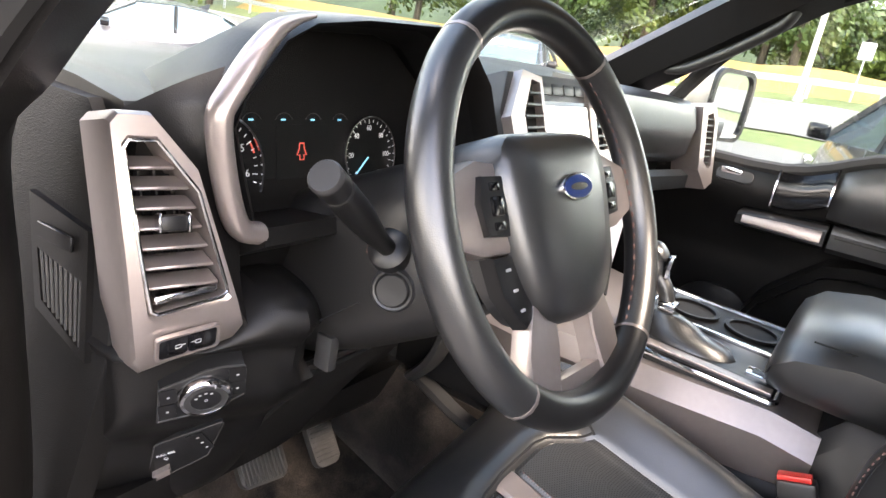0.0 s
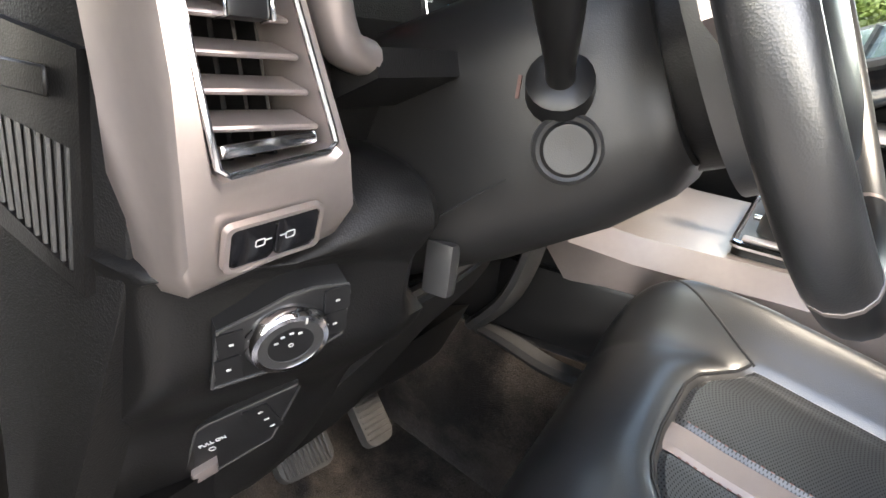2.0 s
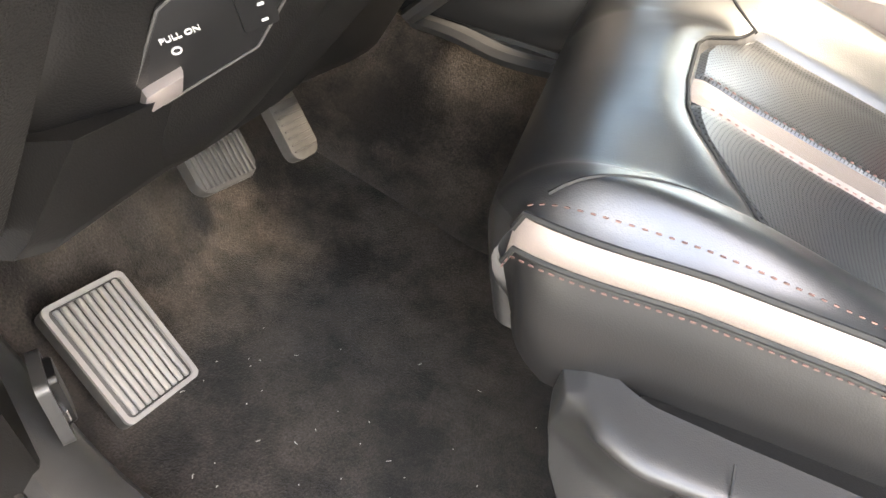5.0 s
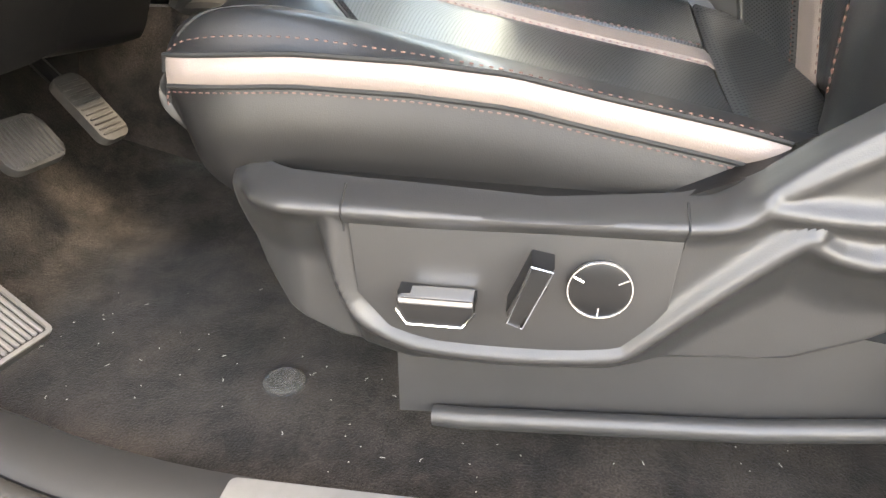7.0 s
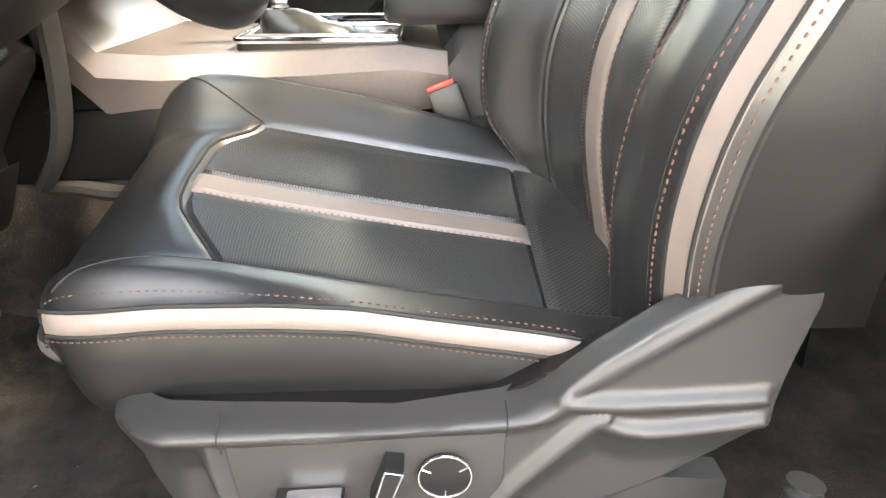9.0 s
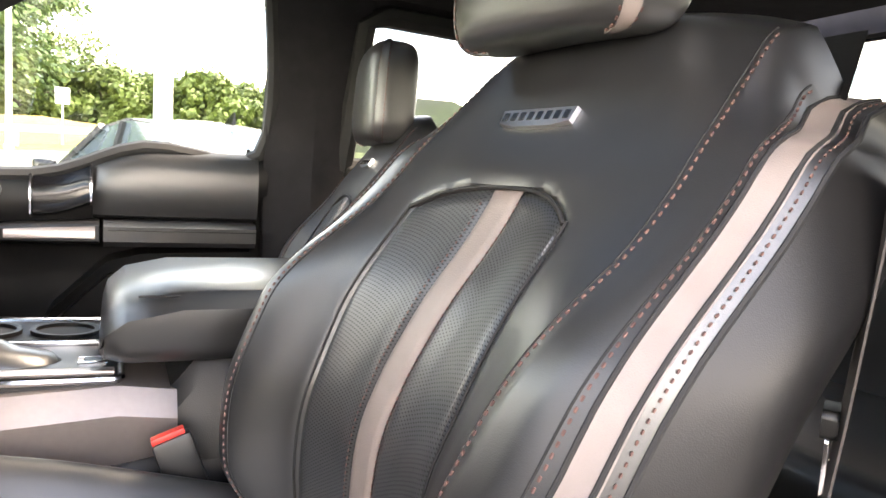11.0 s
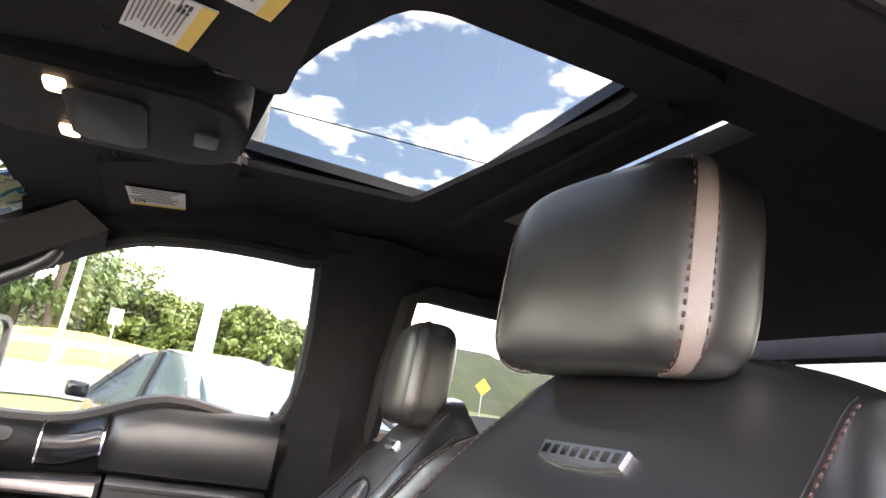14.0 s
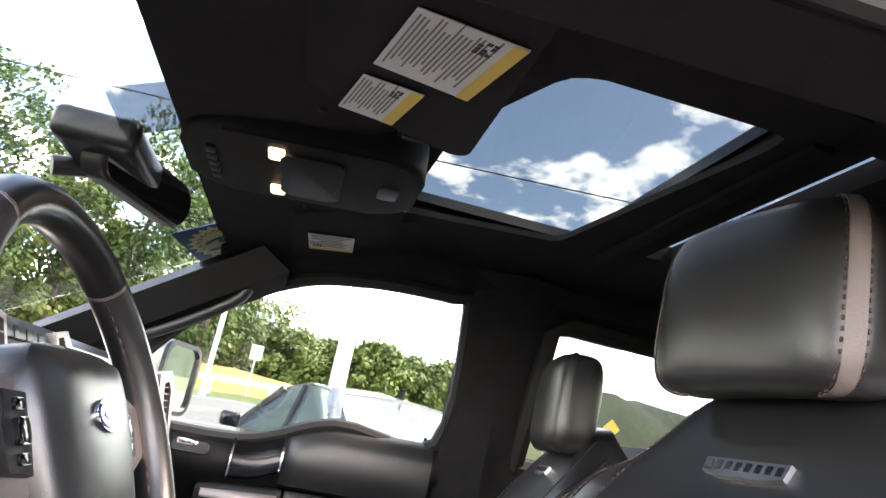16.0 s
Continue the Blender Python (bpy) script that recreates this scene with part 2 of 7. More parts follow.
def part(name, bm, mat, parent, label=""):
    """One mesh, built in world places, under its thing or part."""
    m = WM[parent.name]
    bm.transform(m.inverted())
    ob = new(name, mesh_of(name, bm, mat))
    ob.parent = parent
    WM[ob.name] = m
    return tagged(ob, label)


def solid(name, bm, mat, label="", category="", kind="", group="", origin=(0, 0, 0)):
    """A thing or piece of the setting that is one mesh."""
    bm.transform(Matrix.Translation(origin).inverted())
    ob = new(name, mesh_of(name, bm, mat))
    ob.location = origin
    WM[ob.name] = Matrix.Translation(origin)
    return tagged(ob, label, category, group, kind)


def basis(origin, normal, up=(0, 0, 1)):
    """A frame whose z is the normal and whose y lies nearest to up."""
    n = Vector(normal).normalized()
    x = Vector(up).cross(n).normalized()
    y = n.cross(x)
    m = Matrix((x, y, n)).transposed().to_4x4()
    m.translation = origin
    return m


def bbox(c, s, bev=0.004, seg=2, m=None):
    bm = bmesh.new()
    bmesh.ops.create_cube(bm, size=1)
    bmesh.ops.scale(bm, vec=s, verts=bm.verts)
    if bev:
        bmesh.ops.bevel(bm, geom=bm.edges[:], offset=min(bev, min(s) * 0.45), segments=seg, profile=0.6, affect="EDGES")
    bmesh.ops.translate(bm, vec=c, verts=bm.verts)
    if m:
        bm.transform(m)
    return bm


def prism(poly, z0, z1, m=None, bev=0.0, seg=2):
    """A flat outline in x and y, drawn out from z0 to z1."""
    bm = bmesh.new()
    lo = [bm.verts.new((x, y, z0)) for x, y in poly]
    hi = [bm.verts.new((x, y, z1)) for x, y in poly]
    n = len(poly)
    bm.faces.new(lo[::-1])
    top = bm.faces.new(hi)
    for i in range(n):
        bm.faces.new((lo[i], lo[(i + 1) % n], hi[(i + 1) % n], hi[i]))
    if bev:
        bmesh.ops.bevel(bm, geom=list(top.edges), offset=bev, segments=seg, profile=0.6, affect="EDGES")
    if m:
        bm.transform(m)
    return bm


def rounded(w, h, r, n=5, cx=0.0, cy=0.0):
    """The outline of a rectangle with round corners."""
    r = min(r, w / 2 - 1e-5, h / 2 - 1e-5)
    out = []
    for k, (sx, sy) in enumerate(((1, 1), (-1, 1), (-1, -1), (1, -1))):
        for i in range(n + 1):
            a = math.pi / 2 * (k + i / n)
            out.append((cx + sx * (w / 2 - r) + r * math.cos(a), cy + sy * (h / 2 - r) + r * math.sin(a)))
    return out


def ring_prism(outer, inner, z0, z1, m=None):
    """A frame between two outlines with the same number of corners."""
    bm = bmesh.new()
    n = len(outer)
    v = [[bm.verts.new((x, y, z)) for x, y in o] for o, z in ((outer, z0), (outer, z1), (inner, z1), (inner, z0))]
    for k in range(4):
        a, b = v[k], v[(k + 1) % 4]
        for i in range(n):
            bm.faces.new((a[i], a[(i + 1) % n], b[(i + 1) % n], b[i]))
    if m:
        bm.transform(m)
    return bm


def loft(rings, caps=True, closed=True):
    bm = bmesh.new()
    vs = [[bm.verts.new(p) for p in ring] for ring in rings]
    n = len(rings[0])
    for a, b in zip(vs, vs[1:]):
        for i in range(n if closed else n - 1):
            bm.faces.new((a[i], a[(i + 1) % n], b[(i + 1) % n], b[i]))
    if caps and closed:
        bm.faces.new(vs[0][::-1])
        bm.faces.new(vs[-1])
    return bm


def spline(pts, n=8):
    """Points of a smooth line through the given ones."""
    pts = [Vector(p) for p in pts]
    out = []
    for i in range(len(pts) - 1):
        p0, p1, p2, p3 = pts[max(i - 1, 0)], pts[i], pts[i + 1], pts[min(i + 2, len(pts) - 1)]
        for k in range(n):
            t = k / n
            out.append(0.5 * (2 * p1 + (p2 - p0) * t + (2 * p0 - 5 * p1 + 4 * p2 - p3) * t * t + (3 * p1 - p0 - 3 * p2 + p3) * t**3))
    return out + [pts[-1]]


def tube(pts, r, n=8, caps=True, flat=1.0, up=(0, 0, 1)):
    """A pipe along a line; r may be a number or one a point."""
    pts = [Vector(p) for p in pts]
    rs = r if isinstance(r, (list, tuple)) else [r] * len(pts)
    rings, side = [], None
    for i, p in enumerate(pts):
        d = (pts[min(i + 1, len(pts) - 1)] - pts[max(i - 1, 0)]).normalized()
        if side is None:
            u = Vector(up)
            side = u.cross(d) if abs(u.dot(d)) < 0.95 else Vector((1, 0, 0)).cross(d)
        side = (side - d * side.dot(d)).normalized()
        top = d.cross(side)
        rings.append([p + rs[i] * (math.cos(a) * side + flat * math.sin(a) * top) for a in (2 * math.pi * k / n for k in range(n))])
    return loft(rings, caps)


def lathe(profile, n=24, m=None):
    """A profile of (radius, height) turned about z."""
    rings = [[(r * math.cos(a), r * math.sin(a), z) for a in (2 * math.pi * k / n for k in range(n))] for r, z in profile]
    bm = loft(rings)
    if m:
        bm.transform(m)
    return bm


def surface(f, nu, nv, u0=0.0, u1=1.0, v0=0.0, v1=1.0, edge=0.0, depth=0.0, thick=0.0, uv=None, flip=False):
    """A sheet over a patch of f(u, v). Its border sinks by depth within the given share, as leather does at a seam;
    thick turns it into a shell."""
    bm = bmesh.new()
    pts = []
    e = 1e-3
    lay = bm.loops.layers.uv.new("UVMap")
    coord = {}
    for i in range(nu + 1):
        row = []
        for j in range(nv + 1):
            a, b = i / nu, j / nv
            u, v = u0 + (u1 - u0) * a, v0 + (v1 - v0) * b
            p = Vector(f(u, v))
            nrm = (Vector(f(u + e, v)) - Vector(f(u - e, v))).cross(Vector(f(u, v + e)) - Vector(f(u, v - e)))
            nrm = nrm.normalized() if nrm.length > 0 else Vector((0, 0, 1))
            if flip:
                nrm = -nrm
            if depth:
                d = min(min(a, 1 - a) * abs(u1 - u0), min(b, 1 - b) * abs(v1 - v0)) / edge if edge else 1
                d = min(d, 1.0)
                p = p - nrm * depth * (1 - math.sqrt(max(0.0, 1 - (1 - d) ** 2)))
            vert = bm.verts.new(p)
            coord[vert] = (u, v) if uv is None else uv(u, v)
            row.append((vert, nrm))
        pts.append(row)
    for i in range(nu):
        for j in range(nv):
            bm.faces.new((pts[i][j][0], pts[i + 1][j][0], pts[i + 1][j + 1][0], pts[i][j + 1][0]))
    for fc in bm.faces:
        for lp in fc.loops:
            lp[lay].uv = coord[lp.vert]
    if thick:
        back = [[bm.verts.new(vt.co - n * thick) for vt, n in row] for row in pts]
        for i in range(nu):
            for j in range(nv):
                bm.faces.new((back[i][j], back[i][j + 1], back[i + 1][j + 1], back[i + 1][j]))
        rim = [(i, 0) for i in range(nu)] + [(nu, j) for j in range(nv)] + [(i, nv) for i in range(nu, 0, -1)] + [(0, j) for j in range(nv, 0, -1)]
        for k, (i, j) in enumerate(rim):
            i2, j2 = rim[(k + 1) % len(rim)]
            bm.faces.new((pts[i][j][0], pts[i2][j2][0], back[i2][j2], back[i][j]))
    return bm


def merged(*bms):
    out = bmesh.new()
    for b in bms:
        me = bpy.data.meshes.new("piece")
        b.to_mesh(me)
        b.free()
        out.from_mesh(me)
        bpy.data.meshes.remove(me)
    return out


def stitches(line, length=0.006, gap=0.004, r=0.0011, lift=(0, 0, 0)):
    """A row of thread stitches along a line."""
    bms, walked, last = [], 0.0, Vector(line[0])
    start = None
    pts = [Vector(p) + Vector(lift) for p in line]
    fine = []
    for a, b in zip(pts, pts[1:]):
        n = max(1, int((b - a).length / 0.001))
        fine += [a.lerp(b, k / n) for k in range(n)]
    step = int((length + gap) * 1000)
    ln = int(length * 1000)
    out = bmesh.new()
    for k in range(0, len(fine) - ln, step):
        a, b = fine[k], fine[k + ln - 1]
        d = (b - a).normalized()
        s = d.orthogonal().normalized() * r
        t = d.cross(s).normalized() * r
        lo = [out.verts.new(a + o) for o in (s, t, -s, -t)]
        mid = [out.verts.new((a + b) / 2 + 1.3 * o) for o in (s, t, -s, -t)]
        hi = [out.verts.new(b + o) for o in (s, t, -s, -t)]
        for q, w in ((lo, mid), (mid, hi)):
            for i in range(4):
                out.faces.new((q[i], q[(i + 1) % 4], w[(i + 1) % 4], w[i]))
        out.faces.new(lo[::-1])
        out.faces.new(hi)
    return out


def lettering(text, size, m, depth=0.0004):
    """Raised words in the built-in font, centred on a frame."""
    cu = bpy.data.curves.new("words", "FONT")
    cu.body, cu.size, cu.extrude = text, size, depth
    cu.align_x, cu.align_y = "CENTER", "CENTER"
    ob = bpy.data.objects.new("words", cu)
    me = bpy.data.meshes.new_from_object(ob)
    bm = bmesh.new()
    bm.from_mesh(me)
    bm.transform(m)
    bpy.data.objects.remove(ob)
    bpy.data.meshes.remove(me)
    return bm


def smoothstep(a, b, x):
    t = max(0.0, min(1.0, (x - a) / (b - a)))
    return t * t * (3 - 2 * t)

# ---- the cab: floor, roof, pillars, doors ----
FLOOR_Z = 0.0
ROOF = 1.26


def cab_floor():
    def f(u, v):
        x, y = -0.66 + 1.36 * u, -1.1 + 2.4 * v
        z = FLOOR_Z + 0.45 * smoothstep(0.9, 1.3, y)
        z += 0.06 * smoothstep(0.25, 0.02, abs(x - 0.02))
        z += 0.003 * noise.noise((x * 9, y * 9, 0))
        return (x, y, z)
    solid("floor", surface(f, 60, 90, thick=0.03), CARPET, "dark brown-black carpet with dusty scuffs and lint", "carpet", "structure")


cab_floor()


def sill():
    """The door sill along the driver's opening: trim, seals, scuff plate and painted body."""
    line = [(-0.545, 1.04, 0.14), (-0.565, 0.93, 0.065), (-0.590, 0.85, 0.042), (-0.612, 0.75, 0.033), (-0.632, 0.65, 0.029), (-0.645, 0.5, 0.026), (-0.65, 0.2, 0.025), (-0.65, -0.6, 0.025)]
    s = spline(line, 6)

    def run(name, sec, mat, label, cat):
        solid(name, loft([[(p.x + dx, p.y, p.z + dz) for dx, dz in sec] for p in s]), mat, label, cat, "structure")
    run("sill_trim", [(0.006, -0.07), (0.0, -0.006), (-0.008, 0.004), (-0.03, 0.009), (-0.056, 0.008), (-0.066, 0.0), (-0.068, -0.07)], PLASTIC_GREY, "grained charcoal door sill trim", "sill")
    solid("door_seal", tube([(p.x - 0.078, p.y, p.z - 0.006) for p in s], 0.011, 10), RUBBER, "black rubber door seal", "seal", "structure")
    run("sill_step", [(-0.088, -0.07), (-0.088, -0.006), (-0.094, 0.002), (-0.118, 0.0), (-0.126, -0.012), (-0.126, -0.07)], PLASTIC_GREY, "charcoal outer sill step", "sill")
    for k in range(2):
        solid("sill_seal", tube([(p.x - 0.133 - 0.011 * k, p.y, p.z - 0.016 - 0.006 * k) for p in s], 0.0048, 8), RUBBER, "thin rubber lip along the sill", "seal", "structure")
    run("sill_panel", [(-0.148, -0.03), (-0.168, -0.034), (-0.20, -0.06), (-0.21, -0.28), (-0.148, -0.28)], PAINT, "dark blue painted body sill", "body panel")
    solid("sill_plate", prism(rounded(0.042, 0.80, 0.006, cx=-0.681, cy=0.13), 0.0345, 0.0375, None, 0.001), PLATE, "pale grey scuff plate on the door sill", "sill plate", "structure")
    t = thing("bonnet_release", "black plastic bonnet release lever on the kick panel", "lever", (-0.60, 0.895, 0.06))
    m4 = basis((-0.592, 0.897, 0.092), (0.75, -0.6, 0.2))
    part("bezel", ring_prism(rounded(0.05, 0.075, 0.008), rounded(0.042, 0.066, 0.006), -0.006, 0.004, m4), PLASTIC_GREY, t)
    part("paddle", prism(rounded(0.030, 0.060, 0.006, cx=0.004), 0.0, 0.010, m4, 0.003), PLASTIC, t)
    part("spring", tube([m4 @ Vector((-0.014, y, 0.004)) for y in (-0.018, -0.005)], 0.003, 6), CHROME, t, "bright spring")


sill()


def kick_panel():
    """The side wall of the footwell, from the sill to the dash end."""
    ring = []
    for y, x0, z0, z1 in ((1.3, -0.64, 0.1, 0.6), (1.05, -0.60, 0.06, 0.6), (0.93, -0.60, 0.03, 0.42), (0.88, -0.62, 0.02, 0.25)):
        ring.append([(x0, y, z0), (x0 - 0.05, y, z0), (x0 - 0.08, y, z1), (x0 - 0.06, y, z1)])
    solid("wall_kick", loft(ring), PLASTIC, "black plastic kick panel beside the footwell", "panel", "structure")
    solid("wall_firewall", bbox((0, 1.33, 0.35), (1.5, 0.05, 0.9), 0.01), CARPET, "dark carpeted firewall under the dash", "firewall", "structure")


kick_panel()


SR_X0, SR_X1, SR_Y0, SR_Y1 = -0.39, 0.33, -0.18, 0.27
SR2_X0, SR2_X1, SR2_Y0, SR2_Y1 = -0.335, 0.225, -0.342, -0.286


def headliner():
    """The roof lining with two glazed openings cut through it."""
    bm = bmesh.new()
    ys = [-1.15, SR2_Y0, SR2_Y1, SR_Y0, SR_Y1, 0.42, 0.57]
    xs = [-0.64, -0.55, SR_X0, SR2_X0, SR2_X1, SR_X1, 0.53, 0.60]

    def z(x, y):
        return ROOF - 0.16 * smoothstep(0.5, 0.8, abs(x)) - 0.075 * smoothstep(0.16, 0.36, y) - 0.03 * smoothstep(0.36, 0.6, y) - 0.06 * smoothstep(-0.5, -1.2, y)
    fx = [xs[0]]
    for a, b in zip(xs, xs[1:]):
        fx += [a + (b - a) * k / 3 for k in (1, 2, 3)]
    fy = [ys[0]]
    for a, b in zip(ys, ys[1:]):
        fy += [a + (b - a) * k / 3 for k in (1, 2, 3)]
    grid = {}
    for lay, off in ((0, 0.0), (1, 0.035)):
        for i, x in enumerate(fx):
            for j, y in enumerate(fy):
                grid[lay, i, j] = bm.verts.new((x, y, z(x, y) + off))

    def open_cell(i, j):
        cx, cy = (fx[i] + fx[i + 1]) / 2, (fy[j] + fy[j + 1]) / 2
        return (SR_X0 < cx < SR_X1 and SR_Y0 < cy < SR_Y1) or (SR2_X0 < cx < SR2_X1 and SR2_Y0 < cy < SR2_Y1)
    n, m = len(fx) - 1, len(fy) - 1
    for i in range(n):
        for j in range(m):
            if open_cell(i, j):
                continue
            bm.faces.new([grid[0, a, b] for a, b in ((i, j), (i, j + 1), (i + 1, j + 1), (i + 1, j))])
            bm.faces.new([grid[1, a, b] for a, b in ((i, j), (i + 1, j), (i + 1, j + 1), (i, j + 1))])
            for di, dj, e in ((-1, 0, ((i, j), (i, j + 1))), (1, 0, ((i + 1, j), (i + 1, j + 1))), (0, -1, ((i, j), (i + 1, j))), (0, 1, ((i, j + 1), (i + 1, j + 1)))):
                a, b = i + di, j + dj
                if not (0 <= a < n and 0 <= b < m) or open_cell(a, b):
                    bm.faces.new((grid[0, *e[0]], grid[0, *e[1]], grid[1, *e[1]], grid[1, *e[0]]))
    skin = bm.copy()
    skin.verts.ensure_lookup_table()
    half = len(skin.verts) // 2
    for k, v in enumerate(skin.verts):
        v.co.z += 0.037 if k < half else 0.006
    gap = [f for f in skin.faces if -0.52 < f.calc_center_median().y < -0.17 and -0.40 < f.calc_center_median().x < 0.34]
    bmesh.ops.delete(skin, geom=gap, context="FACES")
    solid("roof", skin, PAINT, "dark blue painted steel roof with sunroof openings", "roof", "structure")
    solid("ceiling", bm, HEADLINER, "black cloth headliner with two glazed roof openings", "headliner", "structure")
    def polar(poly, c, n=48):
        """An outline met by n rays from c."""
        out = []
        for k in range(n):
            a = 2 * math.pi * k / n
            d = Vector((math.cos(a), math.sin(a)))
            best = None
            for p, q in zip(poly, poly[1:] + poly[:1]):
                p, q = Vector(p) - Vector(c), Vector(q) - Vector(c)
                e = q - p
                den = d.x * e.y - d.y * e.x
                if abs(den) < 1e-9:
                    continue
                s = (p.x * e.y - p.y * e.x) / den
                w = (p.x * d.y - p.y * d.x) / den
                if s > 0 and -1e-6 <= w <= 1 + 1e-6:
                    best = s if best is None else max(best, s)
            out.append((c[0] + d.x * best, c[1] + d.y * best))
        return out
    c = (-0.04, 0.04)
    hole = polar([(-0.345, 0.09), (-0.325, 0.125), (-0.20, 0.175), (-0.07, 0.205), (0.275, 0.218), (0.288, 0.205), (0.235, -0.09), (0.222, -0.10), (-0.325, -0.165), (-0.345, -0.155)], c, 96)
    edge = polar([(SR_X0 - 0.03, SR_Y0 - 0.03), (SR_X1 + 0.03, SR_Y0 - 0.03), (SR_X1 + 0.03, SR_Y1 + 0.03), (SR_X0 - 0.03, SR_Y1 + 0.03)], c, 96)
    t = thing("window_3", "tinted glass sunroof in a black frame showing blue sky", "sunroof", (0, 0.04, ROOF), kind="structure")
    part("window_frame", ring_prism(edge, hole, -0.006, 0.006, Matrix.Translation((0, 0, ROOF - 0.008))), HEADLINER, t, "black cloth sunroof surround")
    rim = polar([(-0.36, -0.17), (0.30, -0.17), (0.30, 0.24), (-0.36, 0.24)], c, 96)
    part("track", ring_prism(edge, rim, 0.03, 0.05, Matrix.Translation((0, 0, ROOF - 0.008))), GLOSS, t, "gloss black sunroof track")
    g = part("pane", prism(rounded(0.76, 0.5, 0.02, cx=-0.03, cy=0.04), ROOF + 0.044, ROOF + 0.048), SUNROOF_GLASS, t, "tinted sunroof glass")
    g.visible_shadow = False
    part("shade_bar", bbox((-0.03, -0.205, ROOF - 0.016), (0.64, 0.03, 0.014), 0.005), HEADLINER, t, "cloth shade bar")
    t = thing("window_4", "narrow gap of rear sunroof glass behind the shade", "sunroof", (0, -0.27, ROOF), kind="structure")
    g = part("pane", prism(rounded(0.64, 0.12, 0.01, cx=-0.05, cy=-0.315), ROOF + 0.044, ROOF + 0.048), SUNROOF_GLASS, t, "tinted sunroof glass")
    g.visible_shadow = False


headliner()


def roof_skin():
    """The painted roof and the side rail over the open driver's door."""
    rail = spline([(-0.66, 0.46, 1.09), (-0.645, 0.25, 1.105), (-0.64, -0.3, 1.115), (-0.62, -1.1, 1.11)], 6)
    rings = [[(p.x + 0.05, p.y, p.z + 0.03), (p.x + 0.02, p.y, p.z - 0.02), (p.x - 0.05, p.y, p.z - 0.015), (p.x - 0.055, p.y, p.z + 0.06), (p.x + 0.02, p.y, p.z + 0.13)] for p in rail]
    solid("roof_rail", loft(rings), HEADLINER, "black cloth roof rail trim above the driver's door", "roof rail", "structure")
    solid("roof_seal", tube([(p.x - 0.06, p.y, p.z - 0.005) for p in rail], 0.011, 8), RUBBER, "black rubber seal round the door opening", "seal", "structure")
    rings = [[(p.x - 0.062, p.y, p.z + 0.01), (p.x - 0.10, p.y, p.z + 0.015), (p.x - 0.11, p.y, p.z + 0.06), (p.x - 0.05, p.y, p.z + 0.12), (p.x - 0.04, p.y, p.z + 0.11)] for p in rail]
    solid("roof_panel", loft(rings), PAINT, "dark blue painted roof edge", "body panel", "structure")


roof_skin()


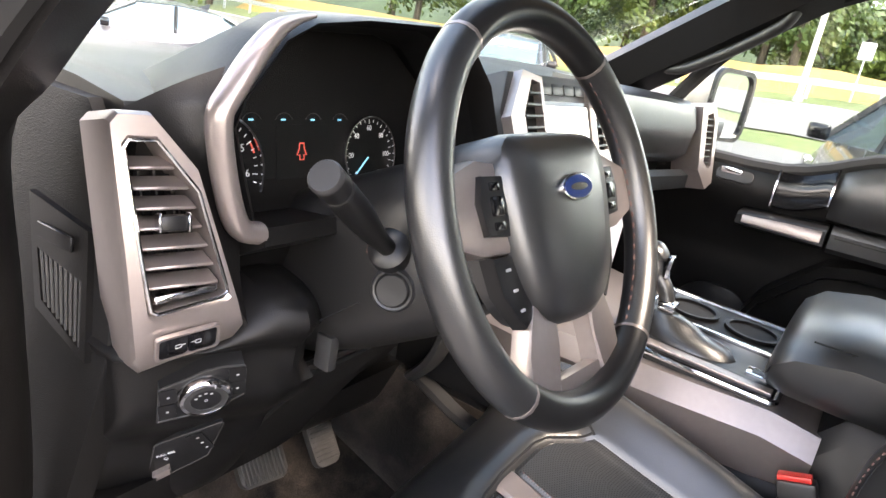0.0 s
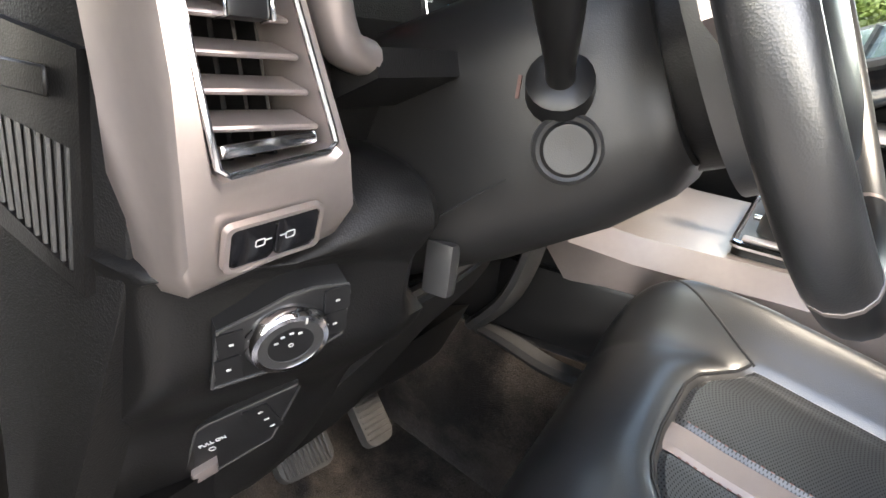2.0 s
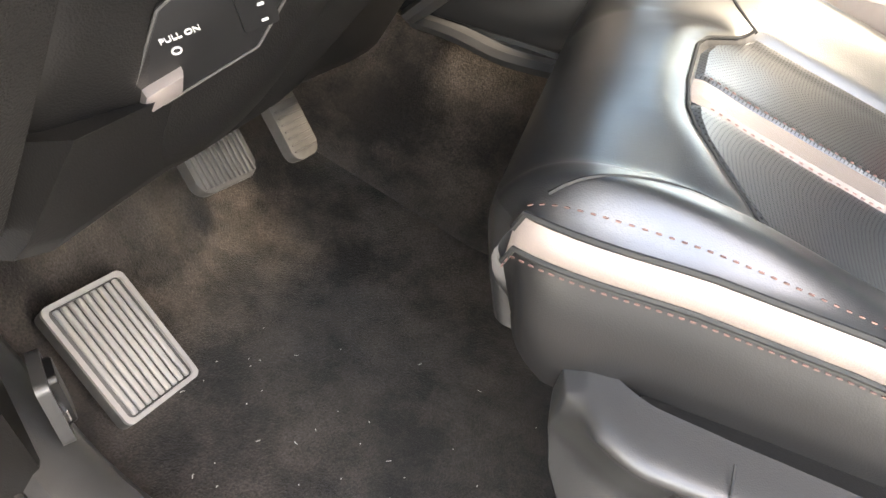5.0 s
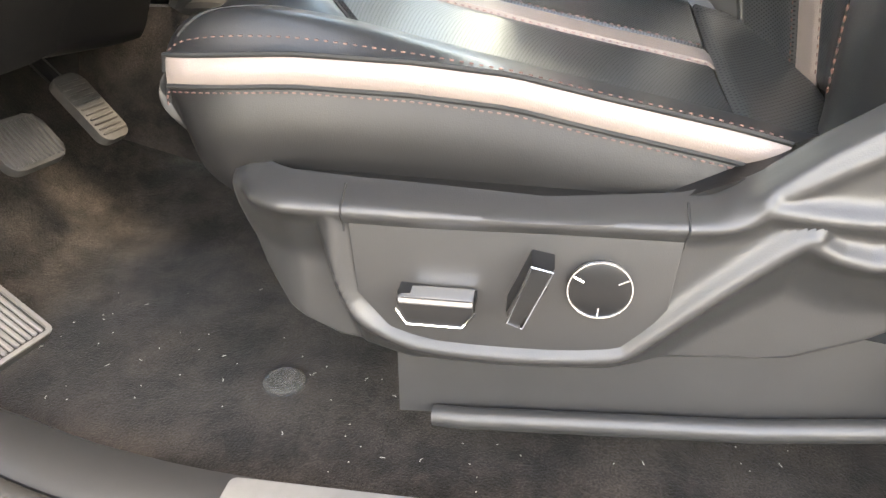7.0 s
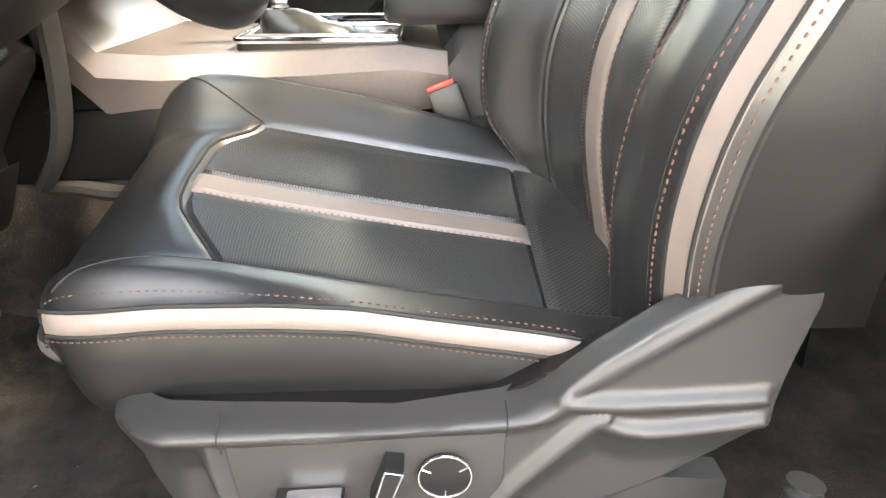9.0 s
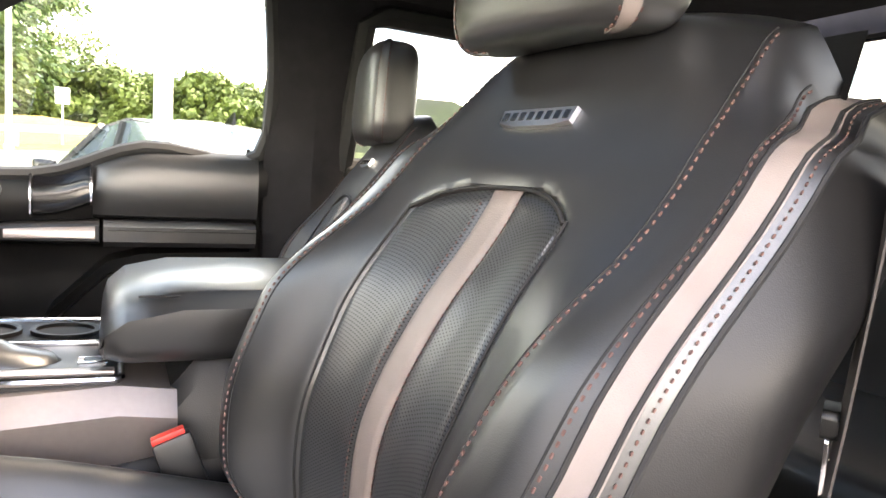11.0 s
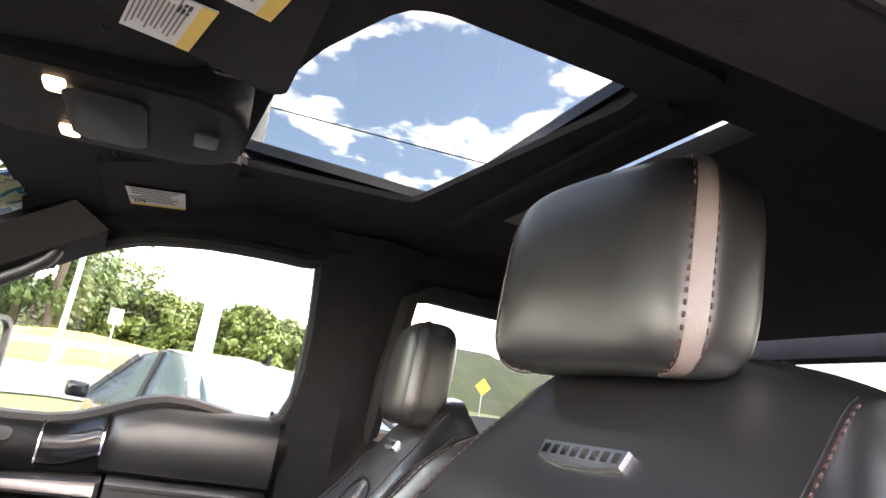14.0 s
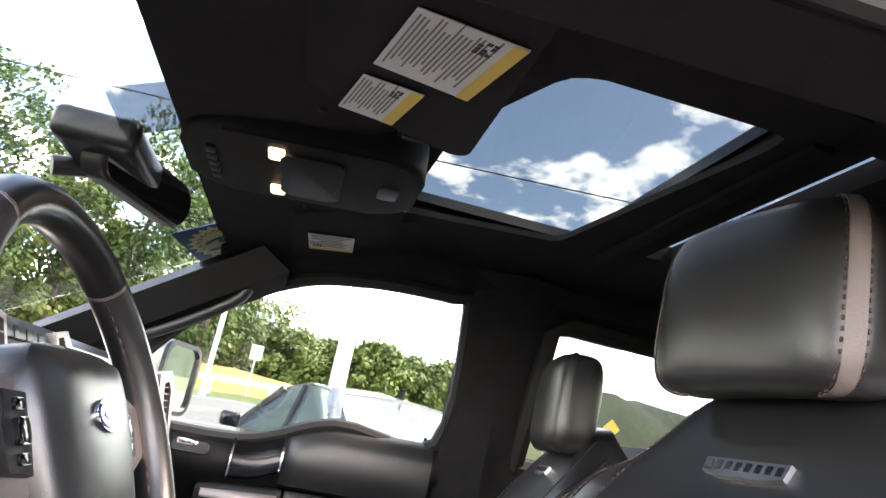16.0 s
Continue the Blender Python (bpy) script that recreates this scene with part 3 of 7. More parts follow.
def pillars():
    # driver's front pillar, beside the open door
    a = spline([(-0.745, 0.86, 0.10), (-0.757, 0.80, 0.40), (-0.775, 0.775, 0.62), (-0.775, 0.79, 0.76), (-0.765, 0.735, 0.825), (-0.756, 0.68, 0.885), (-0.73, 0.59, 0.98), (-0.70, 0.49, 1.08), (-0.68, 0.42, 1.14)], 5)
    rings = [[(p.x + 0.03, p.y + 0.03, p.z), (p.x - 0.005, p.y - 0.03, p.z), (p.x - 0.05, p.y - 0.06, p.z), (p.x - 0.10, p.y + 0.0, p.z), (p.x - 0.05, p.y + 0.06, p.z)] for p in a]
    solid("pillar_a_driver", loft(rings), PLASTIC, "black windscreen pillar trim beside the open door", "pillar", "structure")
    solid("pillar_seal", tube([(p.x - 0.07, p.y - 0.05, p.z) for p in a], 0.014, 8), RUBBER, "black rubber seal on the front pillar", "seal", "structure")
    rings = [[(p.x - 0.09, p.y - 0.02, p.z), (p.x - 0.14, p.y - 0.01, p.z), (p.x - 0.16, p.y + 0.08, p.z), (p.x - 0.09, p.y + 0.08, p.z)] for p in a]
    solid("pillar_panel", loft(rings), PAINT, "dark blue painted front pillar", "body panel", "structure")
    # passenger's front pillar with a grab handle
    p0, p1 = Vector((0.72, 0.92, 0.86)), Vector((0.58, 0.50, 1.12))
    a = [p0.lerp(p1, k / 8) for k in range(10)]
    rings = [[(p.x - 0.035, p.y - 0.038, p.z - 0.030), (p.x + 0.025, p.y - 0.035, p.z - 0.062), (p.x + 0.06, p.y + 0.03, p.z), (p.x + 0.0, p.y + 0.05, p.z + 0.03), (p.x - 0.05, p.y + 0.03, p.z + 0.01)] for p in a]
    solid("pillar_a_passenger", loft(rings), PLASTIC, "black windscreen pillar trim on the passenger side", "pillar", "structure")
    t = thing("grab_handle", "black plastic grab handle on the windscreen pillar", "grab handle", p0.lerp(p1, 0.5))
    off = Vector((-0.016, -0.048, -0.040))
    q = [p0.lerp(p1, k) + off * d for k, d in ((0.30, 0.45), (0.36, 0.85), (0.44, 1.08), (0.64, 1.16), (0.84, 1.08), (0.92, 0.85), (0.98, 0.45))]
    part("grip", tube(spline(q, 6), 0.0155, 12, flat=0.8), PLASTIC_GREY, t, "thick rounded grip")
    for k in (0.33, 0.95):
        part("mount", tube([p0.lerp(p1, k) + off * d for d in (0.2, 0.5, 0.8)], [0.026, 0.022, 0.017], 12), PLASTIC_GREY, t, "flared grip end")
    # side posts between the doors and behind
    for sx, nm in ((1, "passenger"), (-1, "driver")):
        rings = []
        for z, xo, y0, y1 in ((0.0, 0.72, -0.29, -0.07), (0.75, 0.74, -0.27, -0.05), (0.95, 0.69, -0.26, -0.045), (1.16, 0.60, -0.26, -0.04), (1.24, 0.55, -0.28, -0.02)):
            y0, y1, xo = (y0, y1, xo) if sx > 0 else (y0 - 0.10, y1 - 0.12, xo + 0.03)
            rings.append([(sx * xo, y0, z), (sx * (xo - 0.04), (y0 + y1) / 2, z), (sx * xo, y1, z), (sx * (xo + 0.05), y1, z), (sx * (xo + 0.05), y0, z)])
        if sx != 0:
            solid("pillar_b_" + nm, loft(rings), HEADLINER, "black centre pillar trim with a belt anchor", "pillar", "structure")


pillars()


def belt_and_boot():
    t = thing("seat_belt", "black seat belt hanging beside the front seat with chrome tongue", "seat belt", (-0.67, -0.18, 0.3))
    line = spline([(-0.70, -0.20, 1.05), (-0.675, -0.195, 0.80), (-0.662, -0.19, 0.62), (-0.66, -0.165, 0.48), (-0.66, -0.13, 0.34)], 6)
    part("strap", loft([[p + Vector((0.0130, -0.0190, 0)), p + Vector((0.0145, -0.0182, 0)), p + Vector((-0.0130, 0.0190, 0)), p + Vector((-0.0145, 0.0182, 0))] for p in line]), STRAP, t, "dark woven strap")
    m4 = basis((-0.650, -0.196, 0.600), (-0.83, -0.50, 0), (0.05, 0.1, 1))
    part("tongue", prism(rounded(0.016, 0.05, 0.006, cx=-0.004, cy=-0.008), -0.0015, 0.0015, m4, 0.0005), CHROME, t, "chrome buckle tongue")
    part("tongue_grip", prism(rounded(0.034, 0.022, 0.006, cy=0.026), -0.005, 0.006, m4, 0.003), PLASTIC_SMOOTH, t, "black tongue grip")
    t = thing("wiring_boot", "ribbed black rubber wiring boot at the centre pillar", "rubber boot", (-0.68, -0.07, 0.03))
    part("cuff", tube([(-0.66, -0.048, 0.02), (-0.66, -0.05, 0.06), (-0.659, -0.051, 0.075)], [0.026, 0.024, 0.017], 14), RUBBER, t)
    p0, p1 = Vector((-0.66, -0.05, 0.06)), Vector((-0.645, -0.068, 0.222))
    n = 60
    part("sleeve", tube([p0.lerp(p1, k / n) for k in range(n + 1)], [0.012 + 0.004 * (1 if k % 4 < 2 else 0) for k in range(n + 1)], 14), RUBBER, t)


belt_and_boot()

# ---- front seats ----
class Path2:
    """A smooth line in two coordinates, run by its share of length."""

    def __init__(self, pts):
        s = spline([(a, b, 0) for a, b in pts], 10)
        self.p = s
        self.t = [0.0]
        for a, b in zip(s, s[1:]):
            self.t.append(self.t[-1] + (b - a).length)

    def at(self, v):
        d = v * self.t[-1]
        if d <= 0:
            q = self.p[0] + (self.p[1] - self.p[0]).normalized() * d
            return q.x, q.y
        k = int(np.searchsorted(self.t, d)) - 1
        k = max(0, min(k, len(self.p) - 2))
        f = (d - self.t[k]) / max(1e-9, self.t[k + 1] - self.t[k])
        q = self.p[k].lerp(self.p[k + 1], f)
        return q.x, q.y


SEAT_X = -0.39
CUSH = Path2([(0.03, 0.330), (0.09, 0.336), (0.15, 0.350), (0.26, 0.372), (0.38, 0.398), (0.46, 0.415), (0.53, 0.420), (0.58, 0.405), (0.608, 0.365), (0.60, 0.315), (0.585, 0.272)])
BACK = Path2([(0.045, 0.27), (0.052, 0.33), (0.067, 0.41), (0.073, 0.47), (0.069, 0.53), (0.054, 0.58), (0.014, 0.67), (-0.037, 0.75), (-0.065, 0.80), (-0.095, 0.847), (-0.128, 0.905), (-0.158, 0.945), (-0.200, 0.956)])
U1, U2, U3, U4 = 0.19, 0.458, 0.542, 0.81
V_NOSE = 0.86


def share_at(path, value, axis):
    """The share of a line's length at which it first reaches a value of y (0) or z (1)."""
    grid = [k / 400 for k in range(401)]
    return next((g for g in grid if path.at(g)[axis] >= value), 1.0)


CUSH_V = [(y, share_at(CUSH, y, 0)) for y in (0.03, 0.06, 0.09, 0.12, 0.15, 0.2, 0.26, 0.32, 0.38, 0.42, 0.46, 0.5, 0.53, 0.56)]


def cush_v(y):
    return float(np.interp(y, *zip(*CUSH_V)))


def cush_x(s):
    """Across the cushion: s runs -1 at the door side, -0.62 and 0.62 at the insert, 1 at the console."""
    return float(np.interp(s, (-1.2, -1, -0.62, 0.62, 1, 1.2), (-0.570, -0.560, -0.497, -0.220, -0.142, -0.125)))


def insert_front(u):
    """How far forward the insert reaches: its two front corners are cut off."""
    w = (u - U1) / (U4 - U1)
    return float(np.interp(w, (0.0, 0.04, 0.28, 0.36, 0.5, 0.76, 0.84, 0.97, 1.0), (0.440, 0.446, 0.490, 0.497, 0.499, 0.494, 0.486, 0.452, 0.444)))


def cushion_f(u, v):
    s = 2 * u - 1
    y, z = CUSH.at(v)
    x = cush_x(s)
    a = abs(s)
    nose = smoothstep(0.70, 1.0, v)
    grow = smoothstep(0.05, 0.36, y)
    side = float(np.interp(x, (-0.57, -0.50, -0.36, -0.22), (-0.030, -0.030, 0.0, 0.026)))
    bolster = (0.034 + 0.022 * grow) * smoothstep(0.55, 0.86, s) - 0.020 * smoothstep(0.86, 1.0, s)
    ridge = 0.011 * smoothstep(-0.58, -0.74, s) * (1 - 0.6 * nose)
    dip = -0.006 * math.cos(min(1.0, a / 0.62) * 1.57) * (1 - nose) * smoothstep(0.5, 0.44, y)
    top = z + (side + bolster) * (1 - 0.55 * nose) + ridge + dip
    fall = smoothstep(0.80, 1.02, a) ** 1.5
    edge_z = float(np.interp(y, (0.03, 0.118, 0.204, 0.292, 0.382, 0.476, 0.562, 0.62), (0.316, 0.333, 0.348, 0.362, 0.370, 0.373, 0.369, 0.367))) if s < 0 else top - 0.03
    zz = top * (1 - fall) + min(edge_z, top) * fall
    if v > V_NOSE:
        k = smoothstep(V_NOSE, 0.93, v)
        zz = zz * (1 - k) + min(top, zz + 0.02) * k if s < 0 else top
    tuck = 0.026 * smoothstep(0.5, 1.0, a) ** 2 * smoothstep(0.66, 0.95, v)
    return (x + 0.03 * nose * (1 if s < 0 else -1) * smoothstep(0.7, 1, a), y - tuck, zz)


def cush_insert_f(u, w):
    """The sunk middle panel, from the rear seam (w = 0) to its cut front corners (w = 1)."""
    return cushion_f(u, cush_v(0.125 + (insert_front(u) - 0.125) * w))


def cush_cover_f(u, v):
    """The smooth leather round the insert; it dips under the panel that is sewn in."""
    uu = min(max(u, U1), U4)
    limit = cush_v(insert_front(uu))
    inside = smoothstep(U1 - 0.006, U1 + 0.018, u) * smoothstep(U4 + 0.006, U4 - 0.018, u) * smoothstep(limit + 0.006, limit - 0.022, v)
    swell = 0.004 * math.exp(-((v - limit - 0.03) / 0.03) ** 2) * smoothstep(U1 - 0.02, U1 + 0.05, u) * smoothstep(U4 + 0.02, U4 - 0.05, u)
    x, y, z = cushion_f(u, v)
    return (x, y, z - 0.020 * inside + swell)


BACK_C = -0.385
BACK_U = (0.0, 0.17, 0.30, 0.47, 0.55, 0.72, 1.0)
BACK_X = (((0.27, 0.33, 0.41, 0.48, 0.54, 0.605, 0.67, 0.73, 0.80, 0.85, 0.94), (-0.545, -0.560, -0.582, -0.602, -0.615, -0.624, -0.629, -0.630, -0.630, -0.622, -0.594)),
          ((0.27, 0.33, 0.48, 0.55, 0.62, 0.73, 0.80, 0.94), (-0.465, -0.480, -0.525, -0.540, -0.553, -0.580, -0.584, -0.572)),
          ((0.27, 0.33, 0.43, 0.52, 0.60, 0.76, 0.94), (-0.41, -0.425, -0.458, -0.482, -0.488, -0.492, -0.50)),
          ((0.27, 0.40, 0.60, 0.77, 0.94), (-0.376, -0.380, -0.390, -0.418, -0.43)),
          ((0.27, 0.40, 0.60, 0.77, 0.94), (-0.336, -0.340, -0.350, -0.378, -0.39)),
          ((0.27, 0.33, 0.38, 0.47, 0.56, 0.64, 0.76, 0.94), (-0.245, -0.238, -0.238, -0.250, -0.256, -0.252, -0.262, -0.28)),
          ((0.27, 0.33, 0.38, 0.47, 0.55, 0.65, 0.75, 0.85, 0.94), (-0.225, -0.205, -0.188, -0.155, -0.138, -0.135, -0.143, -0.158, -0.19)))


def back_f(u, v):
    y, z = BACK.at(v)
    x = float(np.interp(u, BACK_U, [np.interp(z, *c) for c in BACK_X]))
    if u < 0:
        x += u * 0.3
    a = abs(2 * u - 1)
    bol = 0.036 * smoothstep(0.32, 0.13, u) - 0.016 * smoothstep(0.09, -0.03, u)
    bol += (0.066 * smoothstep(0.70, 0.88, u) - 0.046 * smoothstep(0.88, 1.02, u)) * smoothstep(0.30, 0.46, z)
    bol *= 1 - 0.92 * smoothstep(0.64, 0.80, z)
    dip = 0.010 * smoothstep(0.30, 0.42, u) * smoothstep(0.72, 0.60, u) * smoothstep(0.80, 0.70, z)
    roll = -0.020 * a ** 3 * smoothstep(0.72, 0.93, z)
    drop = -(0.086 if u < 0.5 else 0.068) * a ** 2.6 * smoothstep(0.80, 0.95, z)
    return (x, y + 0.17 * (x + 0.365) + bol - dip + roll, z + drop)


def back_w(v):
    return 0.225 - 0.05 * smoothstep(0.3, 0.0, v) - 0.03 * smoothstep(0.88, 1.0, v)


def edge_line(f, u, v0, v1, n=60, lift=0.002, flip=False):
    out = []
    e = 1e-3
    for k in range(n + 1):
        v = v0 + (v1 - v0) * k / n
        p = Vector(f(u, v))
        nr = (Vector(f(u + e, v)) - Vector(f(u - e, v))).cross(Vector(f(u, v + e)) - Vector(f(u, v - e))).normalized()
        out.append(p + nr * (-lift if flip else lift))
    return out


def shell_side(edge, down, inward, n=4, bulge=0.0):
    """A strip that hangs from an edge line: rings from the edge to the edge moved by down, bulged outwards."""
    def f(u, v):
        k = min(int(v * (len(edge) - 1)), len(edge) - 2)
        t = v * (len(edge) - 1) - k
        p = Vector(edge[k]).lerp(Vector(edge[k + 1]), t)
        d = Vector(down) * u
        return p + d + Vector(inward) * (u - bulge * math.sin(math.pi * u))
    return f


def seat(name, label):
    t = thing(name, label, "car seat", (SEAT_X, 0.3, 0.04))
    uvc = lambda u, v: (u * 0.43, v * 0.62)  # noqa: E731
    uvb = lambda u, v: (u * 0.45, v * 0.66)  # noqa: E731
    # cushion: smooth cover, sunk insert halves, stripe, rear strip
    part("cushion_cover", surface(cush_cover_f, 96, 96, 0.0, 1.0, 0.0, V_NOSE, uv=uvc), LEATHER, t, "smooth black leather cushion with rounded bolsters")
    part("cushion_nose", surface(cush_cover_f, 72, 14, 0.0, 1.0, V_NOSE, 1.0, uv=uvc), LEATHER, t)
    part("cushion_insert", surface(cush_insert_f, 22, 44, U1, U2, 0.0, 1.0, 0.022, 0.007, uv=uvc), PERF, t, "perforated black leather cushion panel")
    part("cushion_insert", surface(cush_insert_f, 22, 44, U3, U4, 0.0, 1.0, 0.022, 0.007, uv=uvc), PERF, t, "perforated black leather cushion panel")
    part("cushion_stripe", surface(cush_insert_f, 8, 44, U2, U3, 0.0, 1.0, 0.012, 0.004, uv=uvc), TAUPE, t, "taupe leather centre stripe")
    part("cushion_rear_panel", surface(cushion_f, 34, 14, U1, U4, 0.0, cush_v(0.125), 0.02, 0.006, uv=uvc), PERF, t, "perforated leather strip at the back of the cushion")
    for u in (U2, U3):
        part("stitching", stitches(edge_line(cush_insert_f, u + (0.010 if u == U3 else -0.010), 0.03, 0.97, lift=0.0006), 0.004, 0.003, 0.0006), THREAD, t, "rust-red stitching")
    for u0, u1, y0, y1 in ((U1, 0.05, 0.440, 0.575), (U4, 0.97, 0.444, 0.560)):
        seam = [Vector(cush_cover_f(u0 + (u1 - u0) * k / 12, cush_v(0.53) + (0.80 - cush_v(0.53)) * max(0.0, (k - 7) / 5) if k > 7 else cush_v(y0 + (0.53 - y0) * k / 7))) + Vector((0, 0, -0.0006)) for k in range(13)]
        part("seam", tube(seam, 0.0016, 6), SEAM, t)
    rim = [Vector(cush_cover_f(U1 + (U4 - U1) * k / 60, cush_v(insert_front(U1 + (U4 - U1) * k / 60)) + 0.004)) for k in range(61)]
    part("seam", tube(rim, 0.0018, 6), SEAM, t)
    for side in (0, 1):
        sx = -1 if side == 0 else 1
        top = [Vector(cushion_f(side, 0.115 + (V_NOSE - 0.115) * v / 60)) for v in range(61)]
        band = [p + Vector((sx * 0.002, 0, -0.024)) for p in top]
        def band_f(u, v, top=top, sx=sx):
            k = min(int(v * 60), 59)
            p = top[k].lerp(top[k + 1], v * 60 - k)
            return p + Vector((sx * (0.002 * u + 0.005 * math.sin(math.pi * u) * (1 - smoothstep(0.88, 1.0, v))), 0, -0.024 * u))
        part("side_band", surface(band_f, 6, 60), TAUPE, t, "taupe leather side band")
        part("piping", tube([p + Vector((sx * 0.001, 0, 0.0)) for p in top[::2]], 0.0022, 6), SEAM, t)
        part("piping", tube([p + Vector((sx * 0.001, 0, 0.0)) for p in band[::2]], 0.0022, 6), SEAM, t)
        part("stitching", stitches([p + Vector((sx * 0.0032, 0, -0.004)) for p in band], 0.0045, 0.0015, 0.0006), THREAD, t, "rust-red stitching")
        part("stitching", stitches(edge_line(cushion_f, 0.03 if side == 0 else 0.97, 0.12, 0.84, lift=0.0005), 0.0045, 0.003, 0.0006), THREAD, t, "rust-red stitching")
        def side_f(u, v, band=band, sx=sx):
            k = min(int(v * 60), 59)
            p = band[k].lerp(band[k + 1], v * 60 - k)
            hang = 0.088 * max(0.12, min(1.0, (1.03 - v) / 0.20)) ** 0.6 * max(0.1, min(1.0, (v + 0.01) / 0.08)) ** 0.6
            return p + Vector((sx * (0.008 * math.sin(math.pi * u) * (1 - smoothstep(0.85, 1.0, v)) - 0.002 * u * u), -0.012 * u * smoothstep(0.85, 1.0, v), -hang * u))
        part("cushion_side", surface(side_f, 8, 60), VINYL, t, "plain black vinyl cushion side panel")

        def wrap_f(u, v, side=side, side_f=side_f):
            a, b = Vector(cushion_f(side, V_NOSE + (1 - V_NOSE) * v)), Vector(side_f(v, 1.0))
            return a.lerp(b, u) + Vector((0.005 if side else -0.005, 0.010, 0)) * math.sin(math.pi * u) * (0.15 + 0.85 * math.sin(math.pi * min(1.0, v * 1.2 + 0.15)))
        part("cushion_corner", surface(wrap_f, 6, 12), LEATHER, t)
    part("cushion_base", bbox((-0.345, 0.27, 0.26), (0.34, 0.44, 0.06), 0.015), PLASTIC, t)
    # backrest
    A1, A2 = 0.30, 0.72
    B1, B2 = 0.47, 0.55
    VA, VB = share_at(BACK, 0.779, 1), share_at(BACK, 0.315, 1)

    def va(u):
        return VA - 0.040 * abs(2 * (u - A1) / (A2 - A1) - 1) ** 3

    def ins_f(u, w):
        return back_f(u, VB + (va(u) - VB) * w)

    def cover_f(u, v):
        uu = min(max(u, A1), A2)
        inside = smoothstep(A1 - 0.012, A1 + 0.012, u) * smoothstep(A2 + 0.012, A2 - 0.012, u) * smoothstep(va(uu) + 0.008, va(uu) - 0.012, v)
        x, y, z = back_f(u, v)
        return (x, y - 0.012 * inside, z - 0.003 * inside)
    part("back_cover", surface(cover_f, 96, 100, 0.0, 1.0, 0.02, 1.0, uv=uvb, flip=True), LEATHER, t, "smooth black leather back with rounded bolsters")
    part("back_insert", surface(ins_f, 18, 48, A1, B1, 0.0, 1.0, 0.02, 0.006, uv=uvb, flip=True), PERF, t, "perforated black leather back panel")
    part("back_insert", surface(ins_f, 18, 48, B2, A2, 0.0, 1.0, 0.02, 0.006, uv=uvb, flip=True), PERF, t, "perforated black leather back panel")
    part("back_stripe", surface(ins_f, 8, 48, B1, B2, 0.0, 1.0, 0.012, 0.003, uv=uvb, flip=True), TAUPE, t, "taupe leather centre stripe")
    arch = [edge_line(back_f, A1 + (A2 - A1) * k / 30, va(A1 + (A2 - A1) * k / 30), 0.9, 1, 0.0, True)[0] for k in range(31)]
    part("piping", tube(arch, 0.0022, 8), SEAM, t)
    for u in (A1 - 0.004, A2 + 0.004):
        part("seam", tube(edge_line(back_f, u, VB, va(A1) + 0.004, 40, 0.0, True), 0.0016, 6), SEAM, t)
    for u in (B1 - 0.010, B2 + 0.010):
        part("stitching", stitches(edge_line(ins_f, u, 0.03, 0.98, lift=0.0004, flip=True), 0.004, 0.003, 0.0006), THREAD, t, "rust-red stitching")
    for u, slide, r in ((0.17, 0.0, 0.0011), (0.022, 0.0, 0.0010), (0.86, 0.0, 0.0011), (0.978, 0.0, 0.0010)):
        part("stitching", stitches(edge_line(lambda a, b, q=slide: back_f(a - q * smoothstep(0.72, 0.95, b), b), u, 0.09, 0.95, lift=0.0008, flip=True), 0.0055, 0.003, r), THREAD, t, "rust-red stitching")
        part("seam", tube(edge_line(lambda a, b, q=slide, c=0.009 if u < 0.5 else -0.009: back_f(a + c - q * smoothstep(0.72, 0.95, b), b), u, 0.09, 0.95, lift=0.0, flip=True), 0.0011, 5), SEAM, t)
    for side in (0, 1):
        sx = -1 if side == 0 else 1
        top = [Vector(back_f(side, 0.11 + 0.885 * v / 60)) for v in range(61)]
        step = Vector((sx * 0.019, -0.013, -0.003))
        band = [p + step for p in top]
        strip = [p + Vector((sx * 0.009, -0.017, -0.003)) for p in band]
        part("side_band", surface(shell_side(top, step, (sx * 0.003, -0.002, 0), bulge=1.0), 6, 60), TAUPE, t, "taupe leather side band")
        part("side_strip", surface(shell_side(band, strip[0] - band[0], (0, 0, 0)), 4, 60), LEATHER, t)
        part("piping", tube(top[::2], 0.0022, 6), SEAM, t)
        part("piping", tube(band[::2], 0.0022, 6), SEAM, t)
        part("piping", tube(strip[::2], 0.0026, 6), SEAM, t)
        part("stitching", stitches([p.lerp(q, 0.45) + Vector((sx * 0.0012, 0, 0)) for p, q in zip(band, strip)], 0.0045, 0.003, 0.0008), THREAD, t, "rust-red stitching")
        def flank_f(u, v, strip=strip, sx=sx):
            k = min(int(v * 60), 59)
            p = strip[k].lerp(strip[k + 1], v * 60 - k)
            full = smoothstep(-0.05, 0.25, v) * (1 - 0.95 * smoothstep(0.5, 0.9, v))
            return p + Vector((sx * (0.030 * math.sin(math.pi * min(1.0, u * 1.05)) * full - 0.012 * u - 0.03 * u * smoothstep(0.5, 0.9, v)), -0.145 * u - 0.01 * math.sin(math.pi * u), -0.015 * u))
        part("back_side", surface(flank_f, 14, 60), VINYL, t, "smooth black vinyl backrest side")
    rear = [[(BACK_C + back_w(v) * s * 0.97, BACK.at(v)[0] - 0.15 + 0.03 * v, BACK.at(v)[1] - 0.02) for s in (-1, -0.5, 0, 0.5, 1)] for v in (0.03, 0.3, 0.6, 0.85, 0.96)]
    part("back_panel", loft(rear, False, False), PLASTIC, t, "black plastic seat back")
    # headrest
    hx, hy, hz = -0.375, -0.120, 1.024
    hw, hd, hh = 0.131, 0.052, 0.098

